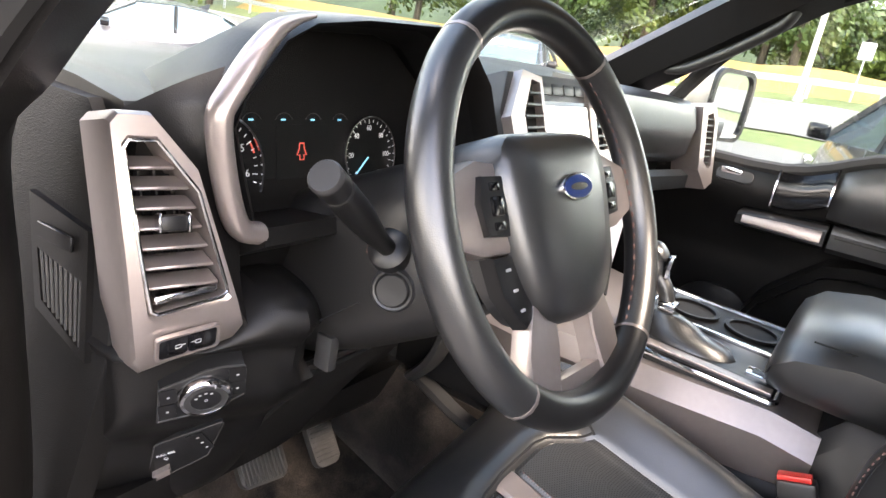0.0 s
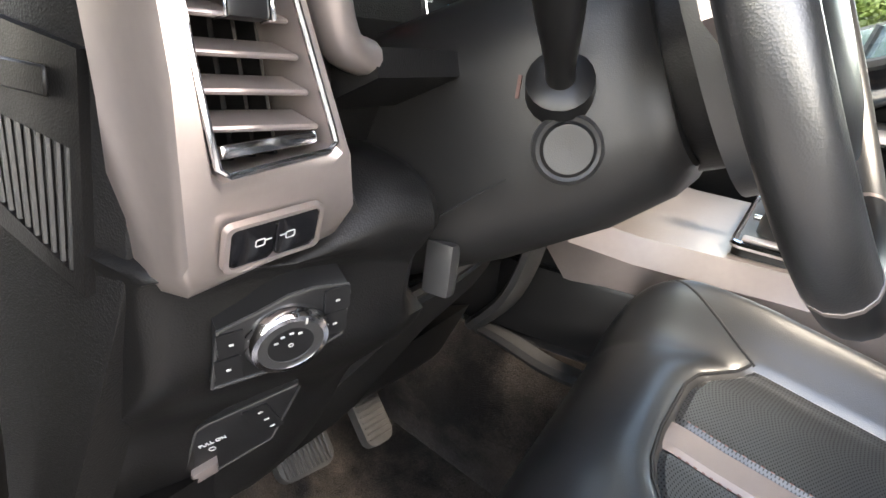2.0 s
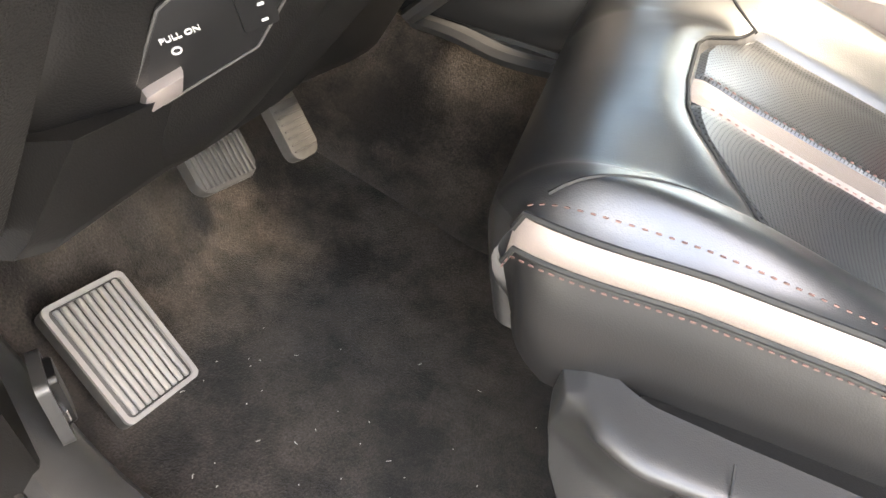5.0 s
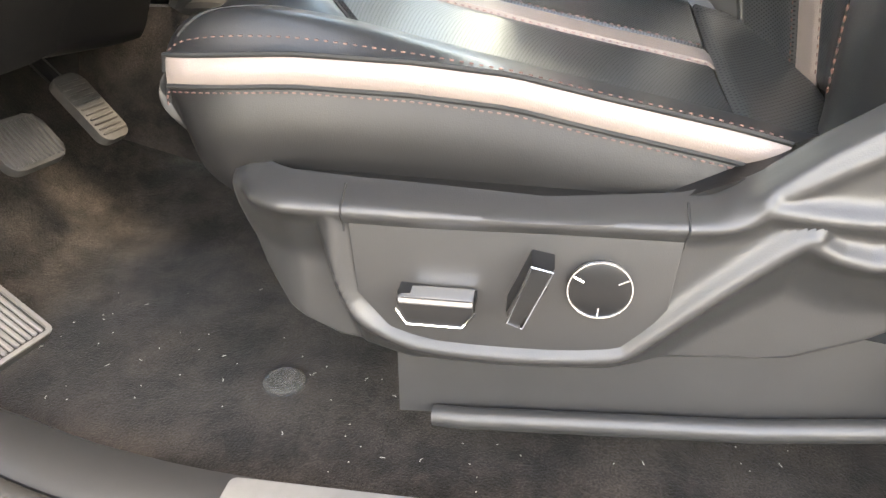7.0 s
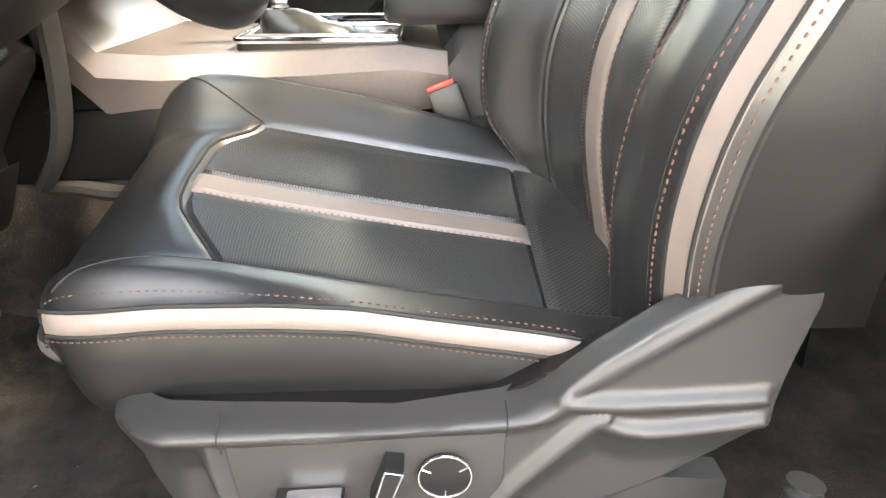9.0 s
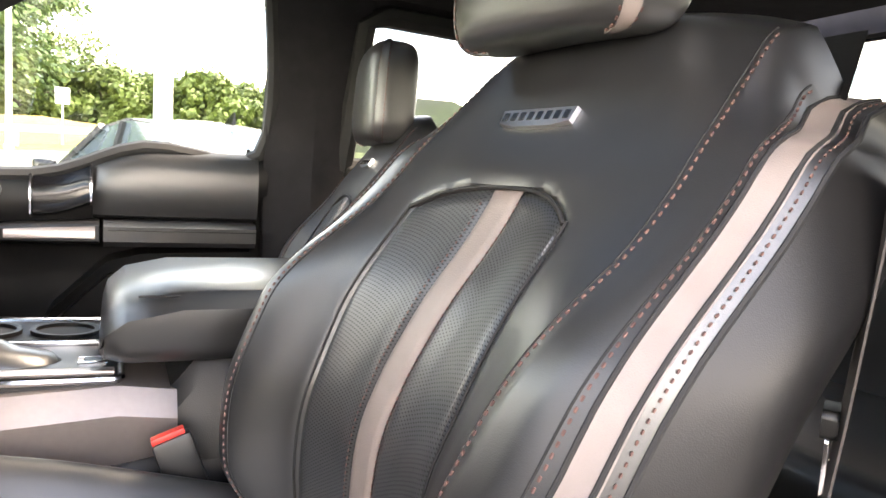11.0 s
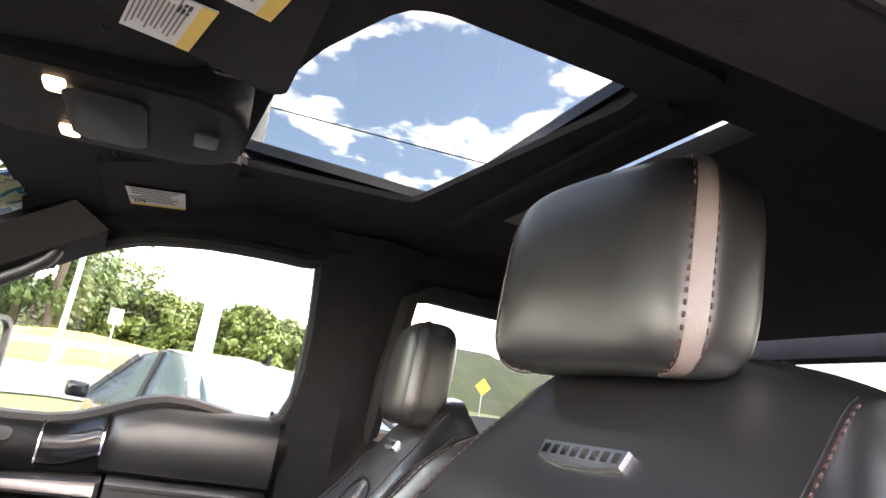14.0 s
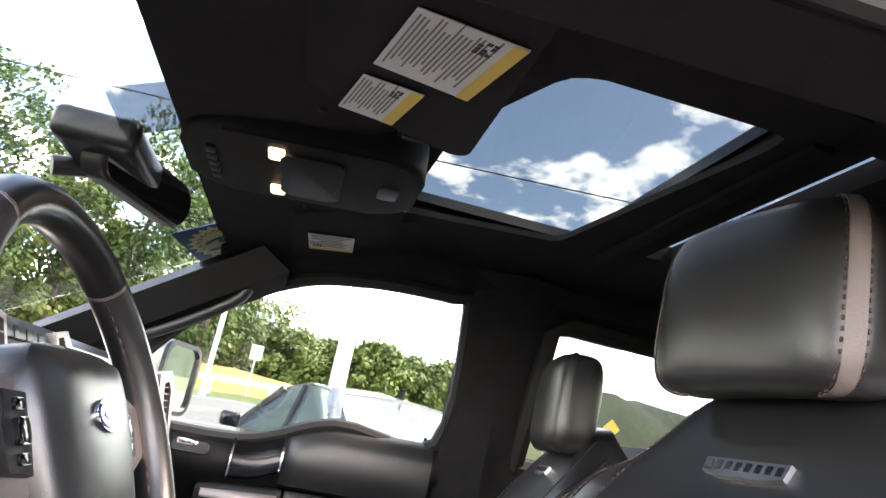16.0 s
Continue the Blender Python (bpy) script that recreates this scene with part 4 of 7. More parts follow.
    def head_f(u, v):
        a, b = 2 * math.pi * u, math.pi * (v - 0.5)
        ca, sa, cb, sb = math.cos(a), math.sin(a), math.cos(b), math.sin(b)
        pw = lambda c, e: math.copysign(abs(c) ** e, c)  # noqa: E731
        x = hw * pw(cb, 0.20) * pw(ca, 0.40)
        y = hd * pw(cb, 0.45) * pw(sa, 0.6)
        z = hh * pw(sb, 0.55)
        return (hx + x * (1 - 0.02 * z / hh), hy + y + 0.17 * x - 0.06 * z - 0.006 * (x / hw) ** 2, hz + z - 0.006 * (x / hw) ** 2)
    bm = surface(head_f, 72, 36)
    bmesh.ops.remove_doubles(bm, verts=bm.verts, dist=0.0004)
    hr = part("headrest", bm, LEATHER, t, "black leather headrest with taupe side stripes")
    for sx in (-1, 1):
        def stripe_f(u, v, sx=sx):
            p = Vector(head_f(0.5 - u if sx < 0 else u, v))
            c = Vector((hx, hy, hz))
            return c + (p - c) * 1.008
        u0, u1 = 0.055, 0.105
        part("headrest_stripe", surface(stripe_f, 8, 50, u0, u1, 0.04, 0.94, thick=0.002, flip=sx > 0), TAUPE if sx < 0 else LEATHER, hr, "taupe leather stripe" if sx < 0 else "black leather gusset")
        for uu in (u0 - 0.006, u1 + 0.006):
            part("headrest_stitching", stitches([stripe_f(uu, 0.05 + 0.88 * k / 60) for k in range(61)], 0.0058, 0.0032, 0.0012), THREAD, hr, "rust-red stitching")
        part("headrest_post", tube([(hx + sx * 0.065, -0.175, 0.89), (hx + sx * 0.065, -0.15, 0.95)], 0.006, 8), CHROME, hr, "chrome headrest post")
    # badge on the yoke
    vb, ub = share_at(BACK, 0.846, 1), 0.548
    p = Vector(back_f(ub, vb))
    nr = (Vector(back_f(ub, vb + 0.01)) - Vector(back_f(ub, vb - 0.01))).cross(Vector(back_f(ub + 0.02, vb)) - Vector(back_f(ub - 0.02, vb))).normalized()
    nr = nr if nr.y > 0 else -nr
    m4 = basis(p + nr * 0.001, nr)
    bd = part("badge", prism([(-0.052, 0.010), (0.052, 0.010), (0.050, -0.007), (0.025, -0.011), (-0.025, -0.011), (-0.050, -0.007)], -0.010, 0.005, m4, 0.0012), SILVER_BRIGHT, t, "satin chrome trim badge")
    for k in range(8):
        part("badge_bar", bbox((-0.0430 + k * 0.0123, 0.0010, 0.0052), (0.0075, 0.010, 0.0010), 0.0003, 1, m4), GLOSS, bd, "dark lettering block on the badge")
    # base trim on the door side, with the power switches
    bx = -0.585
    low = ((-0.076, 0.396), (-0.068, 0.365), (-0.056, 0.318), (-0.051, 0.295), (-0.045, 0.258), (-0.014, 0.205), (0.035, 0.172), (0.085, 0.150), (0.2, 0.140), (0.28, 0.137), (0.39, 0.131), (0.445, 0.138), (0.490, 0.160), (0.512, 0.190), (0.524, 0.225), (0.530, 0.262))
    high = ((-0.076, 0.402), (-0.066, 0.416), (-0.051, 0.421), (-0.030, 0.415), (0.006, 0.398), (0.057, 0.369), (0.104, 0.337), (0.144, 0.305), (0.165, 0.293), (0.185, 0.289), (0.28, 0.284), (0.423, 0.288), (0.515, 0.292), (0.530, 0.285))
    ridges = [spline2(r, 3) for r in (
        [(0.500, 0.277), (0.436, 0.275), (0.365, 0.274), (0.273, 0.276), (0.184, 0.277), (0.150, 0.284), (0.137, 0.294)],
        [(0.137, 0.295), (0.065, 0.340), (-0.050, 0.412)],
        [(0.137, 0.293), (0.081, 0.288), (-0.034, 0.288)],
        [(0.436, 0.271), (0.434, 0.218), (0.422, 0.185), (0.379, 0.161), (0.303, 0.156), (0.224, 0.163), (0.201, 0.179), (0.157, 0.225), (0.115, 0.266), (0.101, 0.274)],
        [(0.105, 0.272), (0.064, 0.257), (-0.036, 0.264)])]
    tall = (0.011, 0.005, 0.010, 0.010, 0.010)
    wide = (0.011, 0.008, 0.009, 0.010, 0.009)
    under = ((-0.036, 0.264), (0.064, 0.257), (0.101, 0.270), (0.157, 0.225), (0.201, 0.179), (0.224, 0.163), (0.303, 0.156), (0.379, 0.161), (0.422, 0.185), (0.434, 0.215), (0.45, 0.272), (0.50, 0.277))
    m4 = Matrix(((0, 0, -1, bx), (1, 0, 0, 0), (0, 1, 0, 0), (0, 0, 0, 1)))

    def near(line, y, z):
        best = 9.0
        for (a, b), (c, d) in zip(line, line[1:]):
            ey, ez = c - a, d - b
            f = max(0.0, min(1.0, ((y - a) * ey + (z - b) * ez) / max(1e-9, ey * ey + ez * ez)))
            best = min(best, math.hypot(y - a - f * ey, z - b - f * ez))
        return best

    def trim_depth(y, z):
        """How far the moulded side stands out: soft ridges over a panel that tucks in below and at the top."""
        d = 0.026 + max(h * math.exp(-(near(r, y, z) / w) ** 2) for r, h, w in zip(ridges, tall, wide))
        d -= 0.022 * smoothstep(0.0, 0.06, np.interp(y, *zip(*under)) - z)
        d -= 0.028 * smoothstep(0.470, 0.534, y)
        if y > 0.13:
            d -= 0.020 * smoothstep(0.002, 0.026, z - 0.275) * smoothstep(0.13, 0.17, y)
        return d

    def trim_f(u, v):
        y = 0.530 - 0.606 * u
        z0, z1 = float(np.interp(y, *zip(*low))), float(np.interp(y, *zip(*high)))
        z = z0 + (z1 - z0) * v
        e = min(v, 1 - v) * (z1 - z0)
        e = min(e, (y + 0.076), (0.532 - y))
        return (bx - trim_depth(y, z) + 0.022 * smoothstep(0.010, 0.0, e) ** 2, y, z)
    base = part("base_trim", surface(trim_f, 250, 90, thick=0.004), PLASTIC_GREY, t, "charcoal plastic seat base trim")
    inner = [(0.424, 0.266), (0.42, 0.205), (0.395, 0.174), (0.36, 0.163), (0.235, 0.163), (0.21, 0.172), (0.187, 0.21), (0.184, 0.266)]
    part("switch_panel", prism(inner, 0.024, 0.031, m4, 0.003), PLASTIC_GREY, base)
    for yy in (0.427, 0.184):
        part("joint", tube([(bx - trim_depth(yy, z) - 0.0003, yy, z) for z in np.linspace(0.258, 0.290, 9)], 0.0009, 5), SEAM, base)
    part("rear_shell", loft([[(bx - 0.002, y, z0), (bx + 0.03, y, z0), (bx + 0.03, y, z1), (bx - 0.002, y, z1)] for y, z0, z1 in ((0.48, 0.215, 0.285), (0.42, 0.17, 0.285), (0.2, 0.165, 0.28), (0.05, 0.19, 0.345), (-0.03, 0.27, 0.375))]), PLASTIC, base)
    sw = part("slide_switch", prism([(0.385, 0.218), (0.327, 0.215), (0.327, 0.205), (0.336, 0.192), (0.378, 0.192), (0.386, 0.205)], 0.03, 0.05, m4, 0.004), PLASTIC_SMOOTH, base, "seat slide switch with chrome rim")
    part("rim", tube([(bx - 0.05, y, z) for y, z in ((0.386, 0.206), (0.378, 0.193), (0.336, 0.193), (0.327, 0.206))], 0.0010, 6), CHROME, sw, "chrome rim")
    part("cap", bbox((bx - 0.042, 0.356, 0.214), (0.018, 0.056, 0.007), 0.002), CHROME, sw, "chrome top edge")
    rc = part("recline_switch", prism([(0.288, 0.253), (0.272, 0.250), (0.276, 0.235), (0.292, 0.200), (0.302, 0.203), (0.304, 0.213)], 0.03, 0.056, m4, 0.003), PLASTIC_SMOOTH, base, "backrest recline switch with chrome rim")
    part("rim", tube([(bx - 0.056, y, z) for y, z in ((0.288, 0.252), (0.273, 0.249), (0.292, 0.201), (0.303, 0.205), (0.288, 0.252))], 0.0009, 6), CHROME, rc, "chrome rim")
    lb = part("lumbar_switch", lathe([(0.022, 0.0), (0.024, 0.006), (0.020, 0.008), (0.0, 0.008)], 28, basis((bx - 0.030, 0.238, 0.226), (-1, 0, 0))), PLASTIC_SMOOTH, base, "round lumbar switch with chrome ring")
    part("ring", tube([(bx - 0.037, 0.238 + 0.023 * math.cos(a), 0.226 + 0.023 * math.sin(a)) for a in np.linspace(0, 2 * math.pi, 33)], 0.0009, 6), CHROME, lb, "chrome ring")
    for a in (0.5, math.pi - 0.5, -math.pi / 2):
        part("spoke", tube([(bx - 0.038, 0.238 + r * math.cos(a), 0.226 + r * math.sin(a)) for r in (0.014, 0.022)], 0.0008, 5), CHROME, lb)
    # rail cover and track
    part("rail_cover", loft([[(-0.582, y, z), (-0.55, y, z), (-0.55, y, q), (-0.582, y, q)] for y, z, q in ((0.398, 0.060, 0.19), (0.1, 0.082, 0.185), (-0.035, 0.105, 0.166))]), PLASTIC_GREY, t)
    part("rail", tube([(-0.588, 0.365, 0.064), (-0.592, 0.34, 0.067), (-0.592, 0.1, 0.083), (-0.592, -0.09, 0.108)], 0.010, 10), PLASTIC_GREY, t, "grey seat track cover")
    part("rail", bbox((-0.17, 0.12, 0.05), (0.035, 0.48, 0.03), 0.006), PLASTIC, t)
    part("frame", bbox((-0.37, 0.2, 0.18), (0.36, 0.4, 0.12), 0.02), PLASTIC, t)
    return t


def spline2(pts, n=6):
    return [(p.x, p.y) for p in spline([(a, b, 0) for a, b in pts], n)]


driver_seat = seat("driver_seat", "black leather front seat with taupe bands and rust stitching")
passenger_seat = copy_thing(driver_seat, Matrix.Translation((SEAT_X + 0.775, 0.206, 0.0)) @ Matrix.Scale(-1, 4, (1, 0, 0)))
passenger_seat["label"] = "black leather front passenger seat with taupe stripe and tall headrest"
for ob, grp in ((driver_seat, "front seats"), (passenger_seat, "front seats")):
    ob["group"] = grp
passenger_seat.name = "passenger_seat"
for ob in passenger_seat.children:
    if ob.name.startswith("headrest"):
        ob.matrix_basis = Matrix.Translation((0, 0, -0.035)) @ ob.matrix_basis

# ---- steering wheel ----
WC, TILT = Vector((-0.436, 0.477, 0.766)), radians(25.0)


def steering_wheel():
    m4 = basis(WC, (-0.068, -math.cos(TILT), math.sin(TILT)))
    t = thing("steering_wheel", "black leather steering wheel with champagne spokes and an oval badge", "steering wheel", WC)
    R = 0.181
    n, k = 72, 14

    def rim(a0, a1, fat=1.0, steps=40):
        rings = []
        for i in range(steps + 1):
            a = a0 + (a1 - a0) * i / steps
            c = Vector((math.cos(a), math.sin(a), 0))
            rings.append([m4 @ (c * (R + fat * 0.0175 * math.cos(b)) + Vector((0, 0, fat * 0.0185 * math.sin(b)))) for b in (2 * math.pi * j / k for j in range(k))])
        return loft(rings)
    d = radians
    part("rim", rim(d(128), d(232)), LEATHER, t)
    part("rim", rim(d(-52), d(52)), LEATHER, t)
    part("rim_top", rim(d(52.5), d(127.5)), PLASTIC_SMOOTH, t, "smooth dark upper rim")
    part("rim_bottom", rim(d(232.5), d(307.5)), PLASTIC_SMOOTH, t, "smooth dark lower rim")
    for a in (52, 128, 232, 308):
        part("seam_ring", rim(d(a - 0.6), d(a + 0.6), 1.02, 2), SILVER, t, "thin bright seam ring")
    for a0, a1 in ((-50, 50), (130, 230)):
        line = [m4 @ (Vector((math.cos(a), math.sin(a), 0)) * (R - 0.0168)) for a in np.linspace(d(a0), d(a1), 80)]
        part("stitching", stitches(line, r=0.0012), THREAD, t, "rust-red stitching")
    # hub
    hub = [(-0.072, 0.052), (-0.05, 0.062), (0.05, 0.062), (0.072, 0.052), (0.078, 0.02), (0.066, -0.045), (0.04, -0.082), (0.0, -0.09), (-0.04, -0.082), (-0.066, -0.045), (-0.078, 0.02)]
    hub = [(x * 1.2, y * 1.16) for x, y in spline2(hub + [hub[0]], 4)][:-1]
    rings = []
    for sc, z in ((1.0, -0.05), (1.0, -0.012), (0.97, 0.004), (0.88, 0.012), (0.6, 0.018), (0.2, 0.02)):
        rings.append([m4 @ Vector((x * sc, (y + 0.01) * sc - 0.01, z)) for x, y in hub])
    pad = part("airbag_cover", loft(rings), LEATHER, t, "grained black airbag cover")
    em = m4 @ Matrix.Translation((0.004, 0.018, 0.0185))
    ov = lambda a, b: [(a * math.cos(q), b * math.sin(q)) for q in np.linspace(0, 2 * math.pi, 33)[:-1]]  # noqa: E731
    bd = part("badge", prism(ov(0.028, 0.0125), -0.002, 0.0035, em, 0.001), CHROME, pad, "oval chrome-rimmed blue badge")
    part("badge_field", prism(ov(0.0255, 0.0105), 0.0032, 0.0042, em), BLUE_OVAL, pad, "blue badge field")
    part("badge_sweep", prism(ov(0.016, 0.0035), 0.0042, 0.0048, em), CHROME, pad, "pale script shape")
    part("column_shroud", tube([m4 @ Vector((0, -0.01, z)) for z in (-0.06, -0.05, -0.12)], [0.06, 0.075, 0.07], 20), PLASTIC, t)
    # spokes
    for sx in (-1, 1):
        arm = [(sx * 0.068, 0.045), (sx * 0.115, 0.05), (sx * 0.172, 0.032), (sx * 0.172, -0.012), (sx * 0.125, -0.028), (sx * 0.078, -0.03)]
        part("spoke", prism(arm if sx > 0 else arm[::-1], -0.025, -0.002, m4, 0.006), SILVER, t, "champagne metal spoke")
        pod = [(sx * 0.085, 0.035), (sx * 0.118, 0.036), (sx * 0.125, 0.015), (sx * 0.120, -0.012), (sx * 0.09, -0.015)]
        sp = part("switch_pod", prism(pod if sx > 0 else pod[::-1], -0.004, 0.004, m4, 0.002), PLASTIC_SMOOTH, t, "black thumb switches")
        part("button", prism(rounded(0.016, 0.016, 0.003, cx=sx * 0.104, cy=0.011), 0.004, 0.007, m4, 0.001), GLOSS, sp)
        part("button", prism(rounded(0.014, 0.007, 0.002, cx=sx * 0.104, cy=0.027), 0.004, 0.006, m4, 0.001), GLOSS, sp)
        part("button", prism(rounded(0.014, 0.007, 0.002, cx=sx * 0.104, cy=-0.005), 0.004, 0.006, m4, 0.001), GLOSS, sp)
        low = [(sx * 0.078, -0.03), (sx * 0.11, -0.03), (sx * 0.104, -0.062), (sx * 0.078, -0.095), (sx * 0.060, -0.085), (sx * 0.07, -0.055)]
        lp = part("lower_switch_pod", prism(low if sx > 0 else low[::-1], -0.018, -0.003, m4, 0.003), PLASTIC_SMOOTH, t, "black cruise switches")
        for q in range(3):
            part("mark", prism(rounded(0.007, 0.0025, 0.001, cx=sx * (0.092 - 0.006 * q), cy=-0.042 - 0.018 * q), -0.003, -0.0024, m4), WHITE, lp, "small white symbol bar")
        leg = [(sx * 0.028, -0.082), (sx * 0.062, -0.070), (sx * 0.082, -0.118), (sx * 0.085, -0.155), (sx * 0.04, -0.172), (sx * 0.034, -0.12)]
        part("lower_spoke", prism(leg if sx > 0 else leg[::-1], -0.022, -0.001, m4, 0.006), SILVER, t, "champagne metal lower spoke")
    part("lower_bridge", prism([(-0.085, -0.150), (-0.03, -0.150), (0.03, -0.150), (0.085, -0.150), (0.05, -0.172), (-0.05, -0.172)], -0.018, -0.003, m4, 0.005), SILVER, t, "champagne metal lower spoke")


steering_wheel()


COLUMN = material("satin black column plastic", (0.011, 0.0107, 0.0107), 0.42, vary=0.12, scale=25, bump=0.08, bump_scale=1200, spec=0.45)


def steering_column():
    t = thing("steering_column", "black plastic steering column cover with stalk and key button", "steering column", (-0.42, 0.66, 0.60))
    ax = Vector((0, math.cos(TILT), -math.sin(TILT)))
    m4 = basis(WC + ax * 0.07 - Vector((0, 0, 0.009)), -ax)
    out = rounded(0.178, 0.15, 0.045, 6)
    rings = []
    for d, w, h, dy in ((0.0, 0.82, 0.9, 0.0), (0.015, 0.95, 1.05, -0.004), (0.06, 1.05, 1.15, -0.008), (0.14, 1.07, 1.2, -0.012), (0.22, 1.07, 1.2, -0.012)):
        rings.append([m4 @ Vector((x * w, y * h + dy, -d)) for x, y in out])
    body = part("shroud", loft(rings), COLUMN, t, "smooth black column cover")
    part("split_line", tube([m4 @ Vector((-0.0995, -0.02 - 0.25 * d, -d)) for d in (0.10, 0.13, 0.16)], 0.0009, 5), SEAM, body)
    nk = (-0.92, -0.38, 0.1)
    q = Vector((-0.533, 0.577, 0.670))
    kb = part("key_button", lathe([(0.0165, -0.004), (0.0165, 0.003), (0.0145, 0.005), (0.0, 0.0045)], 28, basis(q, nk)), COLUMN, t, "round black start button")
    part("ring", lathe([(0.0215, -0.012), (0.0215, 0.0), (0.019, 0.003), (0.0168, 0.0015)], 28, basis(q, nk)), PLASTIC_GREY, kb, "charcoal ring")
    s0, s1 = Vector((-0.531, 0.589, 0.705)), Vector((-0.658, 0.560, 0.789))
    part("stalk_boot", lathe([(0.021, -0.01), (0.020, 0.006), (0.013, 0.010), (0.0, 0.010)], 20, basis(s0, s1 - s0)), PLASTIC_SMOOTH, t)
    line = spline([s0, s0.lerp(s1, 0.3) + Vector((0.003, 0, -0.004)), s0.lerp(s1, 0.62), s1], 6)
    st = part("stalk", tube(line, [0.0085 + 0.0047 * smoothstep(3, 12, k) for k in range(len(line))], 18), PLASTIC_SMOOTH, t, "black indicator and wiper stalk")
    part("stalk_cap", lathe([(0.0134, -0.001), (0.0134, 0.003), (0.0120, 0.005), (0, 0.0052)], 28, basis(s1, (s1 - s0))), PLASTIC_GREY, st, "matt grey stalk end")
    part("collar", lathe([(0.0132, -0.022), (0.0135, -0.020), (0.0132, -0.018)], 24, basis(s1, (s1 - s0))), SEAM, st)
    part("tilt_lever", bbox((-0.522, 0.655, 0.570), (0.014, 0.022, 0.04), 0.004, 2), PLASTIC_GREY, t, "grey tilt lever")
    part("scuff", bbox((-0.5300, 0.615, 0.70), (0.0016, 0.0025, 0.014), 0.0003, 1, None), THREAD, body, "rubbed orange scratch")


steering_column()


# ---- dashboard ----
def dashboard():
    t = thing("dashboard", "charcoal dashboard with champagne vent surrounds", "dashboard", (0, 0.9, 0.3))

    def prof(x):
        """Dash section at x as (y, z) corners."""
        end = smoothstep(0.55, 0.74, x)
        left = smoothstep(-0.60, -0.68, x)
        mid = smoothstep(-0.24, -0.2, x)
        top = 0.80 + 0.012 * left + 0.06 * mid - 0.02 * end
        f = 0.70 + 0.012 * left + 0.01 * mid
        c = smoothstep(-0.655, -0.64, x) * smoothstep(-0.205, -0.225, x)
        return [(1.35, 0.80), (1.02, top + 0.012), (0.80 + 0.06 * c, top + 0.004), (f + 0.02 + 0.09 * c, top - 0.004), (f + 0.09 * c, top - 0.03), (f + 0.01, 0.68), (f + 0.03, 0.62), (0.80, 0.52), (0.95, 0.42), (1.25, 0.36)]
    xs = np.linspace(-0.706, 0.72, 60)
    part("body", loft([[(x, y, z) for y, z in prof(x)] for x in xs]), PLASTIC, t)
    # padded knee panel with rolled top on the driver's side
    sec = [(0.72, 0.655), (0.69, 0.648), (0.668, 0.634), (0.660, 0.614), (0.668, 0.597), (0.676, 0.583), (0.681, 0.54), (0.700, 0.51), (0.738, 0.472), (0.756, 0.43), (0.785, 0.375), (0.825, 0.325), (0.86, 0.322), (0.91, 0.36), (0.91, 0.64)]
    rings = []

    def knee_x(f, z):
        a = float(np.interp(z, (0.33, 0.395, 0.453, 0.516, 0.557, 0.6, 0.65), (-0.668, -0.678, -0.688, -0.702, -0.709, -0.716, -0.722)))
        return a + (-0.53 - a) * f
    for f in (0.0, 0.008, 0.025, 0.05, 0.1, 0.2, 0.35, 0.5, 0.65, 0.8, 0.88, 0.94, 1.0):
        k = (1 - min(1.0, f / 0.05)) ** 2
        e = smoothstep(0.82, 1.0, f)
        row = []
        for y, z in spline2(sec, 3):
            x = knee_x(f, z)
            front = float(np.interp(z, (0.33, 0.375, 0.43, 0.472, 0.51, 0.54, 0.583, 0.614), (0.825, 0.785, 0.756, 0.738, 0.70, 0.681, 0.676, 0.66)))
            if f < 0.12:
                y = min(y, front + 0.05)
            low = smoothstep(-0.60, -0.645, x)
            zz = 0.597 + (z - 0.597) * (1 - 0.82 * low) if z > 0.597 else z
            row.append((x, y + max(-0.02, min(0.046, 0.42 * (-0.615 - x))) + 0.010 * k + 0.02 * e * (1 if z > 0.55 else 0), zz - 0.005 * k - (0.012 * e if z > 0.61 else 0)))
        rings.append(row)
    part("knee_panel", loft(rings), PLASTIC, t, "grained black knee panel")
    sec2 = [(0.700, 0.535), (0.685, 0.522), (0.69, 0.50), (0.735, 0.44), (0.785, 0.36), (0.805, 0.325), (0.84, 0.325), (0.90, 0.5)]
    rings = [[(x, y + 0.03 * smoothstep(-0.4, -0.2, x), z + 0.02 * smoothstep(-0.45, -0.25, x)) for y, z in sec2] for x in np.linspace(-0.53, -0.20, 10)]
    part("lower_panel", loft(rings), TRIM_DARK, t, "black lower dash panel")
    edge = lambda x: float(np.interp(x, (-0.69, -0.60, -0.50, -0.41, -0.26, -0.20), (0.310, 0.316, 0.320, 0.325, 0.312, 0.310)))  # noqa: E731
    rings = []
    for x in np.linspace(-0.686, -0.21, 20):
        z = edge(x) + 0.010 * smoothstep(-0.672, -0.686, x)
        rings.append([(x, 0.768, 0.405), (x, 0.800, z + 0.018), (x, 0.810, z + 0.004), (x, 0.822, z), (x, 0.835, z + 0.006), (x, 0.86, 0.37)])
    part("lower_flange", loft(rings), PLASTIC, t, "rolled lower edge of the black knee panel")
    part("lower_lip", tube([(x, 0.688 + 0.03 * smoothstep(-0.4, -0.2, x), 0.533 + 0.02 * smoothstep(-0.45, -0.25, x)) for x in np.linspace(-0.53, -0.28, 12)], 0.006, 8), PLASTIC_SMOOTH, t)
    # side vent pod
    m4 = basis((-0.722, 0.666, 0.662), (-0.2283, -0.947, 0.2253))
